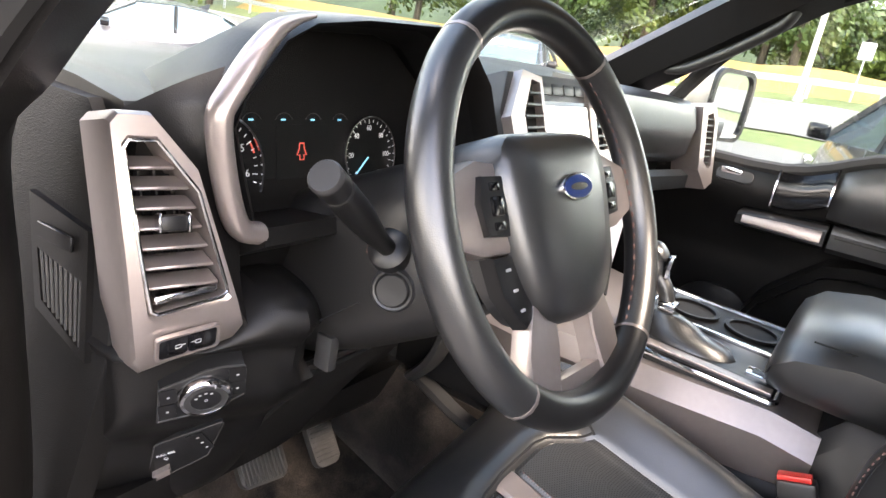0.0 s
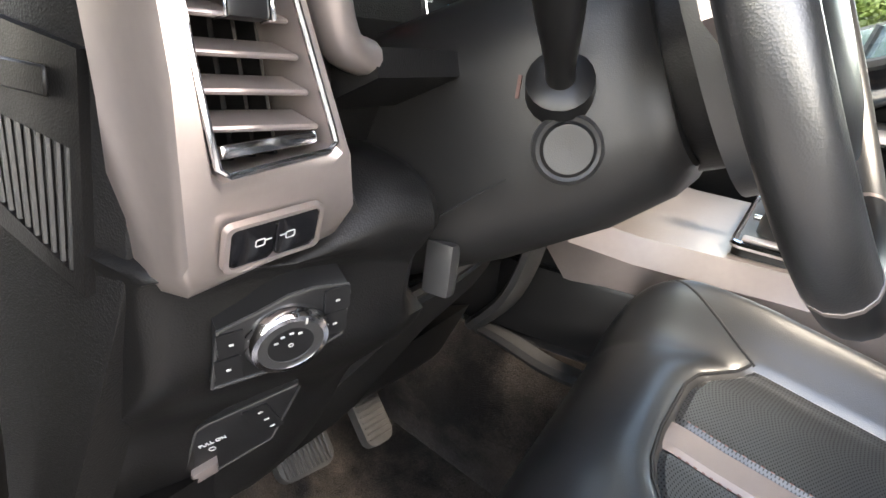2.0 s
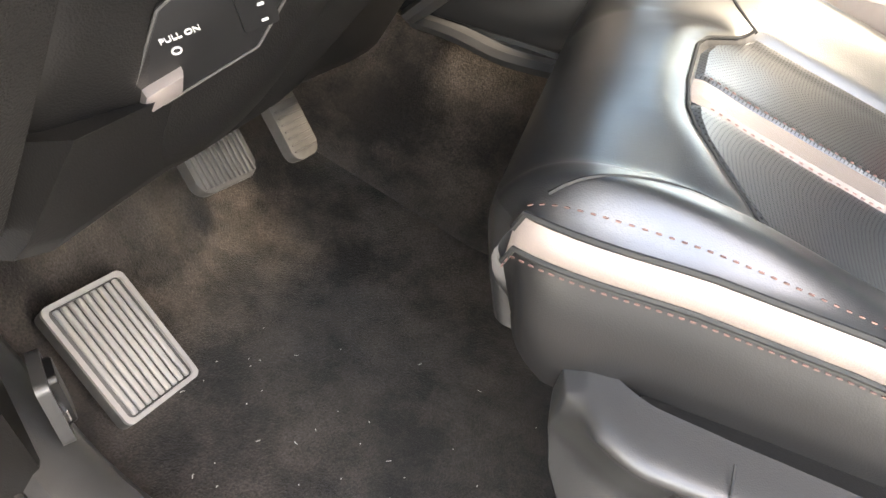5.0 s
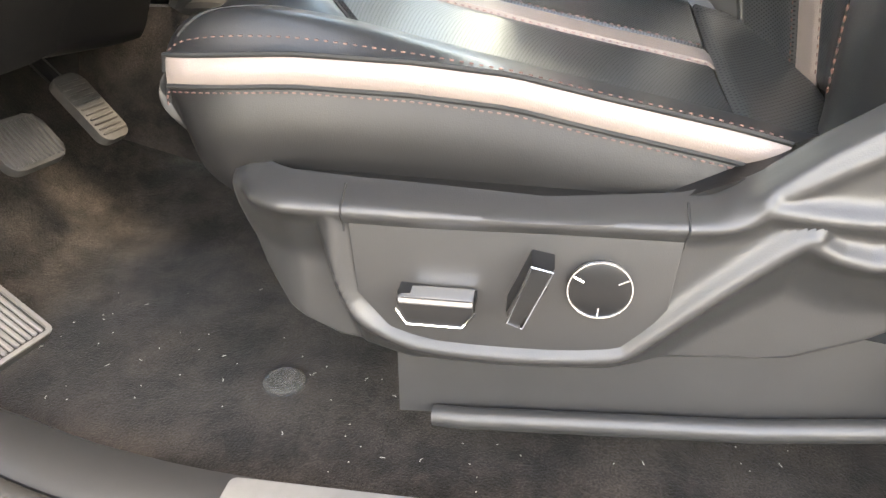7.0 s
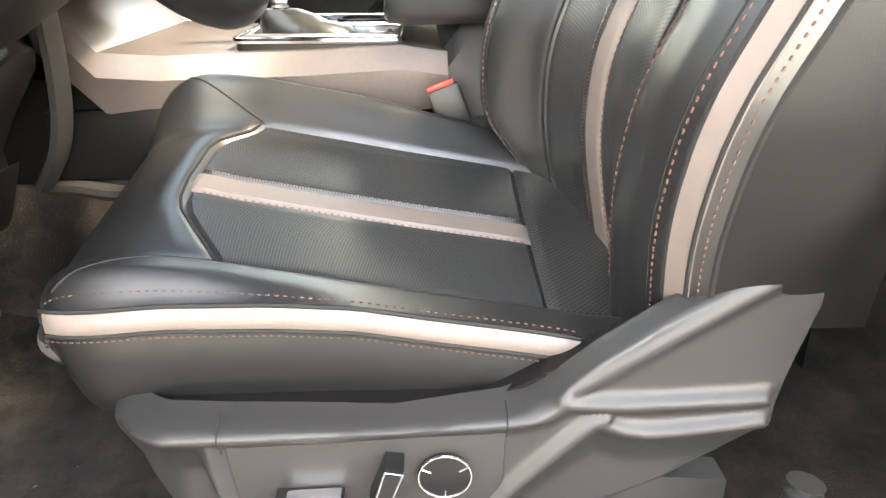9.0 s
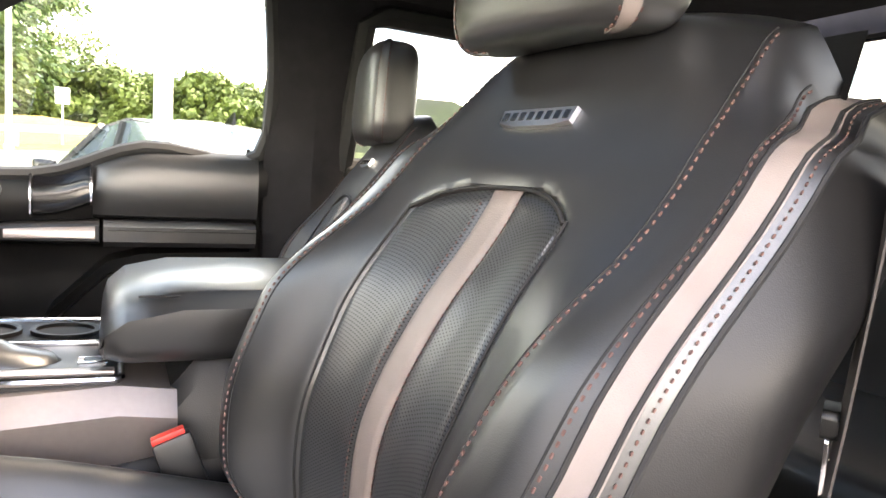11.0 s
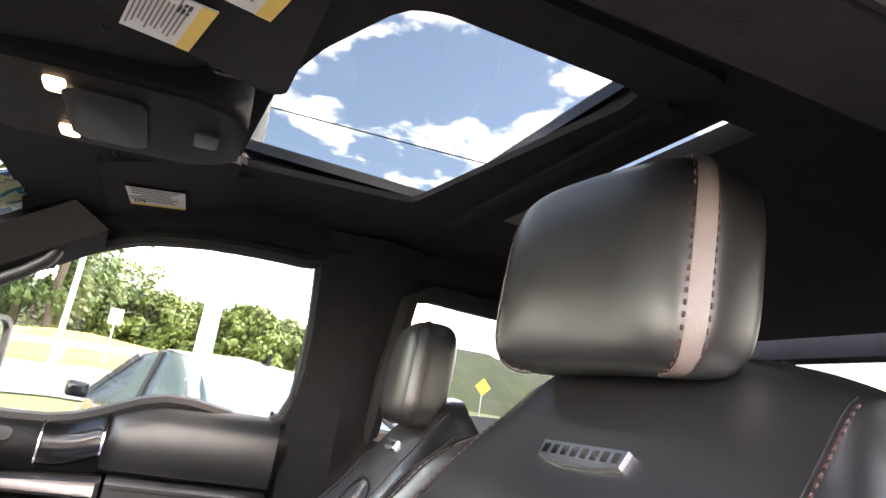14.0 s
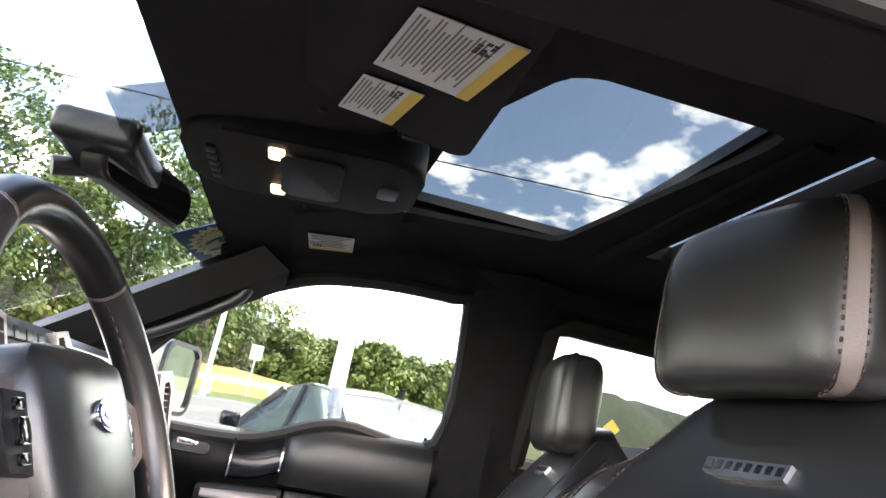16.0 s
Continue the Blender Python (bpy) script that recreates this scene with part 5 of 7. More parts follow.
    sur = [(-0.024, 0.142), (-0.018, 0.149), (0.006, 0.149), (0.040, 0.109), (0.071, 0.0), (0.085, -0.029), (0.079, -0.040), (0.004, -0.060), (-0.004, -0.050), (-0.017, 0.033)]
    inn = [(-0.014, 0.122), (-0.010, 0.128), (0.010, 0.128), (0.040, 0.090), (0.060, 0.016), (0.0615, 0.009), (0.057, 0.005), (0.006, -0.003), (0.001, 0.0), (-0.004, 0.035)]
    mixed = lambda w: [(a * (1 - w) + c * w, b * (1 - w) + d * w) for (a, b), (c, d) in zip(sur, inn)]  # noqa: E731
    rows = [(0.0, -0.06), (0.0, 0.0), (0.06, 0.005), (0.16, 0.0085), (0.86, 0.0085), (0.95, 0.006), (1.0, 0.0), (1.0, -0.05)]
    vp = part("vent_surround", loft([[m4 @ Vector((x, y, z + 0.6 * min(0.0, y - 0.002))) for x, y in mixed(w)] for w, z in rows], False), SILVER, t, "champagne metal vent surround")
    part("vent_back", prism(inn, -0.055, -0.05, m4), SEAM, vp)
    part("vent_bezel", tube([m4 @ Vector((x, y, 0.008)) for x, y in inn + inn[:1]], 0.0016, 6), CHROME, vp, "chrome vent bezel")
    for k in range(7):
        y = 0.017 + k * 0.0152
        x0 = -y * 0.115 + 0.003
        x1 = float(np.interp(y, (0.0, 0.016, 0.09, 0.128), (0.055, 0.057, 0.037, 0.010)))
        part("vane", bbox(((x1 + x0) / 2, y, -0.008), (x1 - x0, 0.0028, 0.022), 0.001, 1, m4 @ Matrix.Translation((0, y, 0)) @ Matrix.Rotation(radians(22), 4, "X") @ Matrix.Translation((0, -y, 0))), SILVER, vp, "vent vane")
    for k in range(5):
        part("rear_vane", bbox((0.004 + 0.012 * k, 0.055, -0.035), (0.0018, 0.11, 0.016), 0, 1, m4 @ Matrix.Rotation(radians(5), 4, "Z")), PLASTIC_SMOOTH, vp)
    sl = part("slider", bbox((0.020, 0.066, 0.006), (0.020, 0.012, 0.010), 0.002, 2, m4), PLASTIC_SMOOTH, vp, "dark vent slider")
    for x in (0.009, 0.031):
        part("slider_edge", bbox((x, 0.067, 0.007), (0.002, 0.015, 0.011), 0.0006, 1, m4), CHROME, sl, "bright slider edge")
    part("vent_sill", bbox((0.031, 0.006, -0.002), (0.05, 0.006, 0.012), 0.002, 2, m4 @ Matrix.Rotation(radians(6), 4, "Z")), CHROME, vp, "bright strip under the vanes")
    ms = basis((-0.6875, 0.664, 0.6302), (-0.19, -0.93, -0.31)) @ Matrix.Rotation(radians(8), 4, "Z") @ Matrix.Translation((0, 0, 0.001))
    part("switch_rim", ring_prism(rounded(0.052, 0.026, 0.004), rounded(0.047, 0.022, 0.003), 0.003, 0.007, ms), SILVER, vp)
    for sx in (-1, 1):
        kp = part("mirror_switch", prism(rounded(0.0228, 0.0212, 0.0025, cx=sx * 0.0118), 0.002, 0.0065, ms, 0.0012), GLOSS, vp, "black mirror fold switch")
        part("mark", ring_prism(rounded(0.0052, 0.0042, 0.001, cx=sx * 0.008), rounded(0.0042, 0.0032, 0.0008, cx=sx * 0.008), 0.0065, 0.0068, ms), WHITE, kp, "white mirror outline mark")
        part("mark", bbox((sx * 0.008 - sx * 0.0042, 0.0008, 0.0066), (0.003, 0.0006, 0.0004), 0, 1, ms), WHITE, kp)
    # lamp switch
    m5 = basis((-0.648, 0.684, 0.556), (-0.42, -0.84, -0.34)) @ Matrix.Rotation(radians(12), 4, "Z") @ Matrix.Translation((0, 0, -0.005))
    lamp_edge = [(-0.0435, -0.027), (-0.0365, 0.018), (-0.016, 0.0235), (0.003, 0.0305), (0.0166, 0.031), (0.037, 0.0265), (0.0375, 0.021), (0.034, -0.014), (0.021, -0.0195), (0.0, -0.0275)]
    mk = m5 @ Matrix.Diagonal((1, 1, 0.75, 1))
    lp = part("lamp_panel", prism(lamp_edge, -0.030, 0.008, m5, 0.0025), PLASTIC_SMOOTH, t, "lamp switch panel")
    part("panel_rim", tube([m5 @ Vector((x, y, 0.0075)) for x, y in lamp_edge + lamp_edge[:1]], 0.0011, 6), PLASTIC_GREY, lp)
    part("lamp_knob", lathe([(0.0235, 0.004), (0.0245, 0.008), (0.0245, 0.016), (0.022, 0.0215), (0.019, 0.022), (0.0185, 0.0195)], 40, mk), CHROME, lp, "chrome-ringed rotary lamp switch")
    part("knob_ring", lathe([(0.0192, 0.019), (0.0188, 0.0212), (0.0135, 0.0215), (0.013, 0.0205)], 36, mk), PLASTIC_GREY, lp)
    part("knob_face", lathe([(0.0138, 0.0185), (0.0136, 0.0212), (0.0, 0.0212)], 32, mk), PLASTIC_SMOOTH, lp)
    for a in (150, 118, 86, 55):
        part("mark", prism(rounded(0.0026, 0.0017, 0.0006, cx=0.0095 * math.cos(radians(a)), cy=0.0095 * math.sin(radians(a))), 0.0213, 0.0216, mk), WHITE, lp, "white lamp symbol bar")
    part("mark", ring_prism([(0.0016 * math.cos(a), 0.0016 * math.sin(a)) for a in np.linspace(0, 6.28, 13)[:-1]], [(0.0009 * math.cos(a), 0.0009 * math.sin(a)) for a in np.linspace(0, 6.28, 13)[:-1]], 0.0213, 0.0216, mk), WHITE, lp, "white lamp dot")
    part("mark", bbox((0.0075, 0.0172, 0.0218), (0.0012, 0.0045, 0.0006), 0, 1, mk @ Matrix.Rotation(radians(-6), 4, "Z")), WHITE, lp, "white index line")
    for x, y in ((-0.0305, 0.007), (-0.0335, -0.013), (0.0300, 0.018), (0.0285, -0.001)):
        bt = part("push_key", prism(rounded(0.0150, 0.0185, 0.0015, cx=x, cy=y), 0.0075, 0.0092, m5), PLASTIC_SMOOTH, lp, "small black push key")
        part("mark", prism(rounded(0.0026, 0.0017, 0.0006, cx=x, cy=y), 0.0095, 0.0098, m5), WHITE, bt, "white symbol bar")
    # brake release and pedal-adjust panel
    m6 = basis((-0.621, 0.746, 0.447), (-0.5, -0.75, -0.42)) @ Matrix.Rotation(radians(29), 4, "Z") @ Matrix.Translation((0, 0, -0.003))
    release_edge = [(-0.0557, -0.0438), (-0.0591, -0.0409), (-0.0189, 0.0212), (-0.0118, 0.0251), (0.0559, 0.0278), (0.0560, 0.0242), (0.0170, -0.0248)]
    rp = part("release_panel", prism(release_edge, -0.04, 0.004, m6, 0.002), PLASTIC_SMOOTH, t, "parking brake release panel")
    part("panel_rim", tube([m6 @ Vector((x, y, 0.004)) for x, y in release_edge + release_edge[:1]], 0.0010, 5), PLASTIC_GREY, rp)
    part("release_handle", prism([(-0.0504, -0.0369), (-0.0427, -0.0223), (-0.0213, -0.0174), (-0.0262, -0.0306)], 0.002, 0.010, m6, 0.003), SILVER, rp, "grey brake release handle")
    part("words", lettering("PULL ON", 0.0048, m6 @ Matrix.Translation((-0.0150, 0.0040, 0.0054))), WHITE, rp, "white words pull on")
    part("mark", ring_prism([(-0.0195 + 0.0026 * math.cos(a), -0.006 + 0.0026 * math.sin(a)) for a in np.linspace(0, 6.28, 15)[:-1]], [(-0.0195 + 0.0018 * math.cos(a), -0.006 + 0.0018 * math.sin(a)) for a in np.linspace(0, 6.28, 15)[:-1]], 0.004, 0.0046, m6), WHITE, rp, "white brake symbol")
    ad = part("adjust_key", prism(rounded(0.018, 0.034, 0.002, cx=0.022, cy=0.005), 0.0035, 0.0052, m6), PLASTIC_SMOOTH, rp, "pedal adjust key")
    for y in (0.015, 0.004, -0.007):
        part("mark", prism(rounded(0.0034, 0.0016, 0.0005, cx=0.024, cy=y), 0.0052, 0.0056, m6), WHITE, ad)
    # end cover facing the door, with its demister grille
    m7 = basis((-0.716, 0.76, 0.64), (-1, -0.05, 0))
    ec = part("end_cap", prism([(-0.2, 0.165), (0.0, 0.165), (0.028, 0.13), (0.036, 0.0), (0.036, -0.04), (0.018, -0.10), (-0.015, -0.2), (-0.05, -0.30), (-0.2, -0.33)], -0.03, 0.002, m7, 0.003), TRIM_DARK, t, "black dash end cover")
    gr = [(-0.072, 0.072), (0.014, 0.060), (0.012, -0.060), (-0.064, -0.034)]
    gi = [(-0.060, 0.024), (0.006, 0.014), (0.004, -0.050), (-0.054, -0.024)]
    part("grille_frame", ring_prism(gr, gi, 0.0, 0.008, m7), PLASTIC, ec)
    part("grille_well", prism(gi, 0.0022, 0.003, m7), SEAM, ec)
    part("grille_tab", bbox((-0.030, 0.043, 0.0095), (0.05, 0.014, 0.003), 0.001, 1, m7), PLASTIC, ec, "small dark tab above the slots")
    for k in range(9):
        f = (k + 0.5) / 9
        x0, x1 = -0.060 + 0.066 * f, -0.054 + 0.058 * f
        part("grille_bar", tube([m7 @ Vector((x0, 0.024 - 0.010 * f, 0.006)), m7 @ Vector((x1, -0.024 - 0.026 * f, 0.006))], 0.0016, 6), PLASTIC_GREY, ec)
    # instrument hood and cluster
    rim = [(-0.622, 0.712), (-0.652, 0.80), (-0.644, 0.822), (-0.606, 0.872), (-0.574, 0.889), (-0.508, 0.899), (-0.39, 0.906), (-0.33, 0.895), (-0.27, 0.85), (-0.222, 0.78), (-0.215, 0.70)]
    cx, cz = -0.44, 0.79
    def ring(y, sc, dz=0.0):
        return [(cx + (x - cx) * sc, y, cz + (z - cz) * sc + dz) for x, z in rim]
    rings = [ring(0.70, 0.94, -0.002), ring(0.672, 0.975), ring(0.668, 1.0), ring(0.676, 1.015), ring(0.74, 0.98, 0.002), ring(0.92, 0.80, -0.05)]
    hood = part("instrument_hood", loft(rings, False, False), PLASTIC, t, "black hood over the instruments")
    part("hood_lining", loft([ring(0.70, 0.94, -0.002), ring(0.76, 0.90, -0.01)], False, False), PLASTIC_SMOOTH, hood)
    tr = [(x - 0.014 * w, 0.668, z + 0.004 * w) for x, z, w in ((-0.609, 0.707, 0.3), (-0.624, 0.712, 1), (-0.640, 0.745, 1), (-0.653, 0.80, 1), (-0.644, 0.824, 1), (-0.606, 0.874, 1), (-0.570, 0.892, 0.6))]
    part("hood_trim", tube(spline(tr, 5), [0.006] + [0.0125] * 22 + [0.012, 0.011, 0.010, 0.008, 0.006, 0.004, 0.003, 0.002], 12, flat=0.8), SILVER, hood, "champagne edge of the instrument hood")
    va = [m4 @ Vector((x, y, -0.012)) for x, y in ((-0.010, 0.149), (0.006, 0.147), (0.040, 0.109), (0.071, 0.0), (0.085, -0.029))]
    hb = [Vector(p) for p in ((-0.640, 0.700, 0.842), (-0.652, 0.692, 0.818), (-0.655, 0.688, 0.795), (-0.642, 0.688, 0.745), (-0.622, 0.690, 0.706))]

    def cheek_f(u, v):
        k = min(int(v * 4), 3)
        f = v * 4 - k
        return va[k].lerp(va[k + 1], f).lerp(hb[k].lerp(hb[k + 1], f), u) + Vector((0, 0.006 * math.sin(math.pi * u), 0))
    part("hood_cheek", surface(cheek_f, 10, 24, thick=0.004), PLASTIC, hood, "grained black face between vent and hood")
    part("hood_chin", loft([[(x, 0.66, 0.715), (x, 0.655, 0.700), (x, 0.70, 0.675), (x, 0.75, 0.70)] for x in (-0.62, -0.55, -0.30, -0.22)]), PLASTIC, hood)
    m8 = basis((-0.484, 0.757, 0.750), (0, -0.985, 0.17))
    cl = part("instrument_panel", prism([(cx + (x - cx) * 0.905 + 0.484, (cz + (z - cz) * 0.905 - 0.757) / 0.985) for x, z in rim], -0.01, 0.0, m8), TRIM_DARK, t, "black instrument cluster")
    circ = lambda r, n=49: [(r * math.cos(a), r * math.sin(a)) for a in np.linspace(0, 2 * math.pi, n)[:-1]]  # noqa: E731
    for sx, words in ((-1, ("0", "1", "2", "3", "4", "5", "6", "7")), (1, ("0", "20", "40", "60", "80", "100", "120"))):
        c = m8 @ (Matrix.Translation((0.106, -0.003, 0.001)) @ Matrix.Scale(0.82, 4) if sx > 0 else Matrix.Translation((-0.116, -0.010, 0.001)))
        part("gauge_ring", ring_prism(circ(0.056), circ(0.0535), 0, 0.006, c), CHROME, cl, "thin bright gauge ring")
        n = len(words)
        for k in range(4 * (n - 1) + 1):
            a = radians(225 - k * 270 / (4 * (n - 1)))
            part("tick", bbox((0.049 - (0.0012 if k % 4 == 0 else 0), 0, 0.001), (0.0065 if k % 4 == 0 else 0.004, 0.0010, 0.0005), 0, 1, c @ Matrix.Rotation(a, 4, "Z")), DIAL_WHITE, cl)
        for k, w in enumerate(words):
            a = radians(225 - k * 270 / (n - 1))
            part("numeral", lettering(w, 0.0105, c @ Matrix.Translation((0.0385 * math.cos(a), 0.0385 * math.sin(a), 0.001)), 0.0002), DIAL_WHITE, cl)
        part("needle", bbox((0.022, 0, 0.003), (0.034, 0.0022, 0.001), 0, 1, c @ Matrix.Rotation(radians(222), 4, "Z")), DIAL_BLUE, cl, "blue gauge needle")
    part("red_line", tube([m8 @ Vector((-0.116 + 0.050 * math.cos(a), -0.010 + 0.050 * math.sin(a), 0.0015)) for a in np.linspace(radians(32), radians(18), 8)], 0.0010, 5), DIAL_RED, cl, "red engine speed mark")
    for k in range(4):
        c = m8 @ Matrix.Translation((-0.070 + 0.042 * k, 0.038, 0.001))
        part("small_gauge", tube([c @ Vector((0.013 * math.cos(a), 0.013 * math.sin(a) - 0.006, 0)) for a in np.linspace(0.5, 2.64, 9)], 0.0006, 4), PLASTIC_GREY, cl)
        part("needle", bbox((-0.002, 0, 0.001), (0.006, 0.0018, 0.0006), 0, 1, c), DIAL_BLUE, cl)
    inf = part("info_screen", prism(rounded(0.078, 0.078, 0.004, cy=-0.006), 0.0004, 0.0012, m8), TRIM_DARK, cl)
    part("car_sign", tube([m8 @ Vector((x * 0.62 - 0.004, y * 0.62 + 0.006, 0.0016)) for x, y in ((-0.005, 0.012), (0.005, 0.012), (0.006, 0.002), (0.011, -0.008), (0.005, -0.008), (0.005, -0.016), (-0.005, -0.016), (-0.005, -0.008), (-0.011, -0.008), (-0.006, 0.002), (-0.005, 0.012))], 0.0008, 4), DIAL_RED, inf, "red open-door sign")
    part("words", lettering("PRNDM", 0.0085, m8 @ Matrix.Translation((0.004, -0.036, 0.0014)), 0.0002), DIAL_WHITE, inf)
    # centre stack: hexagonal vents either side of a bright screen
    m9 = basis((-0.01, 0.675, 0.80), (0, -0.93, 0.36))
    cs = part("stack_fascia", prism([(-0.20, 0.02), (-0.165, 0.075), (0.165, 0.075), (0.20, 0.02), (0.19, -0.10), (0.15, -0.19), (-0.15, -0.19), (-0.19, -0.10)], -0.07, 0.0, m9, 0.006), PLASTIC_GREY, t, "centre stack")
    for sx in (-1, 1):
        hol = [(sx * 0.10, 0.058), (sx * 0.125, 0.062), (sx * 0.158, 0.015), (sx * 0.155, -0.045), (sx * 0.10, -0.045)]
        so = [(sx * 0.092, 0.066), (sx * 0.148, 0.074), (sx * 0.198, 0.010), (sx * 0.188, -0.085), (sx * 0.092, -0.053)]
        if sx < 0:
            hol, so = hol[::-1], so[::-1]
        vs = part("vent_surround", ring_prism(so, hol, -0.03, 0.014, m9), SILVER, cs, "champagne metal vent surround")
        part("vent_well", prism(hol, 0.0006, 0.001, m9), SEAM, vs)
        for k in range(6):
            y = -0.037 + 0.016 * k
            x1 = 0.154 if y < 0.015 else 0.154 - (y - 0.015) * 0.7
            part("vane", bbox((sx * (0.102 + x1) / 2, y, 0.008), (x1 - 0.102, 0.003, 0.012), 0, 1, m9), PLASTIC_GREY, vs)
    part("touch_screen", prism(rounded(0.175, 0.098, 0.004, cy=-0.022), 0.0, 0.004, m9), SCREEN, cs, "bright washed-out touch screen")
    part("screen_frame", ring_prism(rounded(0.19, 0.112, 0.005, cy=-0.022), rounded(0.175, 0.098, 0.004, cy=-0.022), 0.0, 0.006, m9), GLOSS, cs)
    for k in range(4):
        part("key", prism(rounded(0.038, 0.016, 0.002, cx=-0.063 + 0.042 * k, cy=0.053), 0, 0.005, m9, 0.001), PLASTIC_SMOOTH, cs)
    for k in range(2):
        part("dial", lathe([(0.016, 0), (0.016, 0.014), (0.013, 0.017), (0, 0.017)], 20, m9 @ Matrix.Translation((-0.10 + 0.2 * k, -0.125, 0))), CHROME, cs, "bright rotary dial")
    # passenger side: padded face, end vent
    rings = []
    for x, y, zt in ((0.17, 0.70, 0.868), (0.3, 0.69, 0.866), (0.5, 0.665, 0.862), (0.62, 0.640, 0.855)):
        rings.append([(x, y + 0.10, zt + 0.004), (x, y + 0.02, zt + 0.002), (x, y, zt - 0.012), (x, y - 0.012, 0.80), (x, y - 0.005, 0.74), (x, y + 0.02, 0.715), (x, y + 0.08, 0.70)])
    part("glovebox_door", loft(rings), LEATHER, t, "padded black passenger dash panel")
    rings = [[(x, y, 0.700), (x, y - 0.02, 0.690), (x, y - 0.02, 0.660), (x, y + 0.06, 0.63)] for x, y in ((0.17, 0.70), (0.4, 0.685), (0.64, 0.64))]
    part("shelf", loft(rings), LEATHER, t, "black padded shelf edge")
    m10 = basis((0.675, 0.612, 0.775), (-0.25, -1, 0.2))
    so, hol = [(-0.045, 0.075), (0.012, 0.088), (0.032, 0.05), (0.032, -0.10), (0.0, -0.115), (-0.040, -0.07)], [(-0.020, 0.058), (0.006, 0.064), (0.018, 0.042), (0.018, -0.06), (0.004, -0.066), (-0.018, -0.05)]
    pv = part("vent_surround", ring_prism(so, hol, -0.06, 0.010, m10), SILVER, t, "champagne metal vent surround")
    part("vent_well", prism(hol, -0.03, -0.02, m10), SEAM, pv)
    for k in range(8):
        part("vane", bbox((0.0, -0.052 + 0.0145 * k, -0.002), (0.032, 0.003, 0.018), 0, 1, m10), PLASTIC_GREY, pv)


dashboard()


# ---- pedals ----
def pedals():
    t = thing("brake_pedal", "black ribbed rubber brake pedal on a steel arm", "pedal", (-0.40, 0.87, 0.21))
    m4 = basis((-0.354, 0.903, 0.213), (-0.15, -0.72, 0.68))
    pad = part("pad", prism(rounded(0.082, 0.068, 0.016), -0.008, 0.006, m4, 0.003), PEDAL, t)
    for k in range(11):
        part("rib", bbox((-0.033 + 0.0066 * k, 0, 0.007), (0.0035, 0.058, 0.004), 0.001, 1, m4), PEDAL, pad)
    part("arm", tube([m4 @ Vector(p) for p in ((0, 0.02, -0.01), (0, 0.10, -0.03), (0, 0.25, -0.02))], 0.009, 8), PLASTIC_GREY, t, "steel pedal arm")
    t = thing("accelerator_pedal", "black ribbed rubber accelerator pedal", "pedal", (-0.25, 0.87, 0.25))
    m4 = basis((-0.246, 0.878, 0.221), (-0.1, -0.75, 0.65))
    pad = part("pad", prism(rounded(0.05, 0.104, 0.014, cy=0.007), -0.008, 0.006, m4, 0.003), PEDAL, t)
    for k in range(11):
        part("rib", bbox((0, -0.034 + 0.008 * k, 0.007), (0.042, 0.003, 0.003), 0.001, 1, m4), PEDAL, pad)
    part("arm", tube([m4 @ Vector(p) for p in ((0, 0.06, -0.01), (0, 0.16, -0.02), (0, 0.3, 0.0))], 0.01, 8), PLASTIC_SMOOTH, t)
    t = thing("footrest", "grey ribbed plastic foot rest on the carpet", "foot rest", (-0.49, 0.92, 0.04))
    a, b, c = Vector((-0.428, 0.974, 0.090)), Vector((-0.448, 0.867, 0.012)), Vector((-0.539, 0.866, 0.002))
    m4 = basis((a + c) / 2 + Vector((0, 0, 0.01)), (b - a).cross(c - b) if (b - a).cross(c - b).z > 0 else (c - b).cross(b - a), a - b)
    m4.translation = (a + c) / 2 + m4.to_3x3() @ Vector((0, 0, 0.004))
    w, h = 0.092, 0.136
    pl = part("plate", prism(rounded(w, h, 0.008), -0.012, 0.003, m4, 0.002), PEDAL, t, "dark grooved base")
    part("rim", ring_prism(rounded(w, h, 0.008), rounded(w - 0.010, h - 0.010, 0.006), 0.002, 0.007, m4), REST, t, "grey raised rim")
    for k in range(9):
        part("rib", bbox((-0.033 + 0.0083 * k, 0, 0.005), (0.0056, h - 0.014, 0.004), 0.0012, 1, m4), REST, pl)
    t = thing("floor_mat_clip", "clear plastic mat clip pressed into the carpet", "mat clip", (-0.497, 0.553, 0.004))
    part("disc", lathe([(0.024, 0.0), (0.023, 0.004), (0.012, 0.006), (0.0, 0.006)], 24, Matrix.Translation((-0.494, 0.547, 0.003))), CLEAR_PLASTIC, t, "clear domed plastic disc")
    part("stud", lathe([(0.009, 0.005), (0.009, 0.011), (0.006, 0.013), (0.0, 0.013)], 16, Matrix.Translation((-0.494, 0.547, 0.003))), CLEAR_PLASTIC, t)
    part("inner_ring", lathe([(0.017, 0.005), (0.018, 0.0075), (0.016, 0.0078), (0.015, 0.005)], 20, Matrix.Translation((-0.494, 0.547, 0.003))), CLEAR_PLASTIC, t)


pedals()


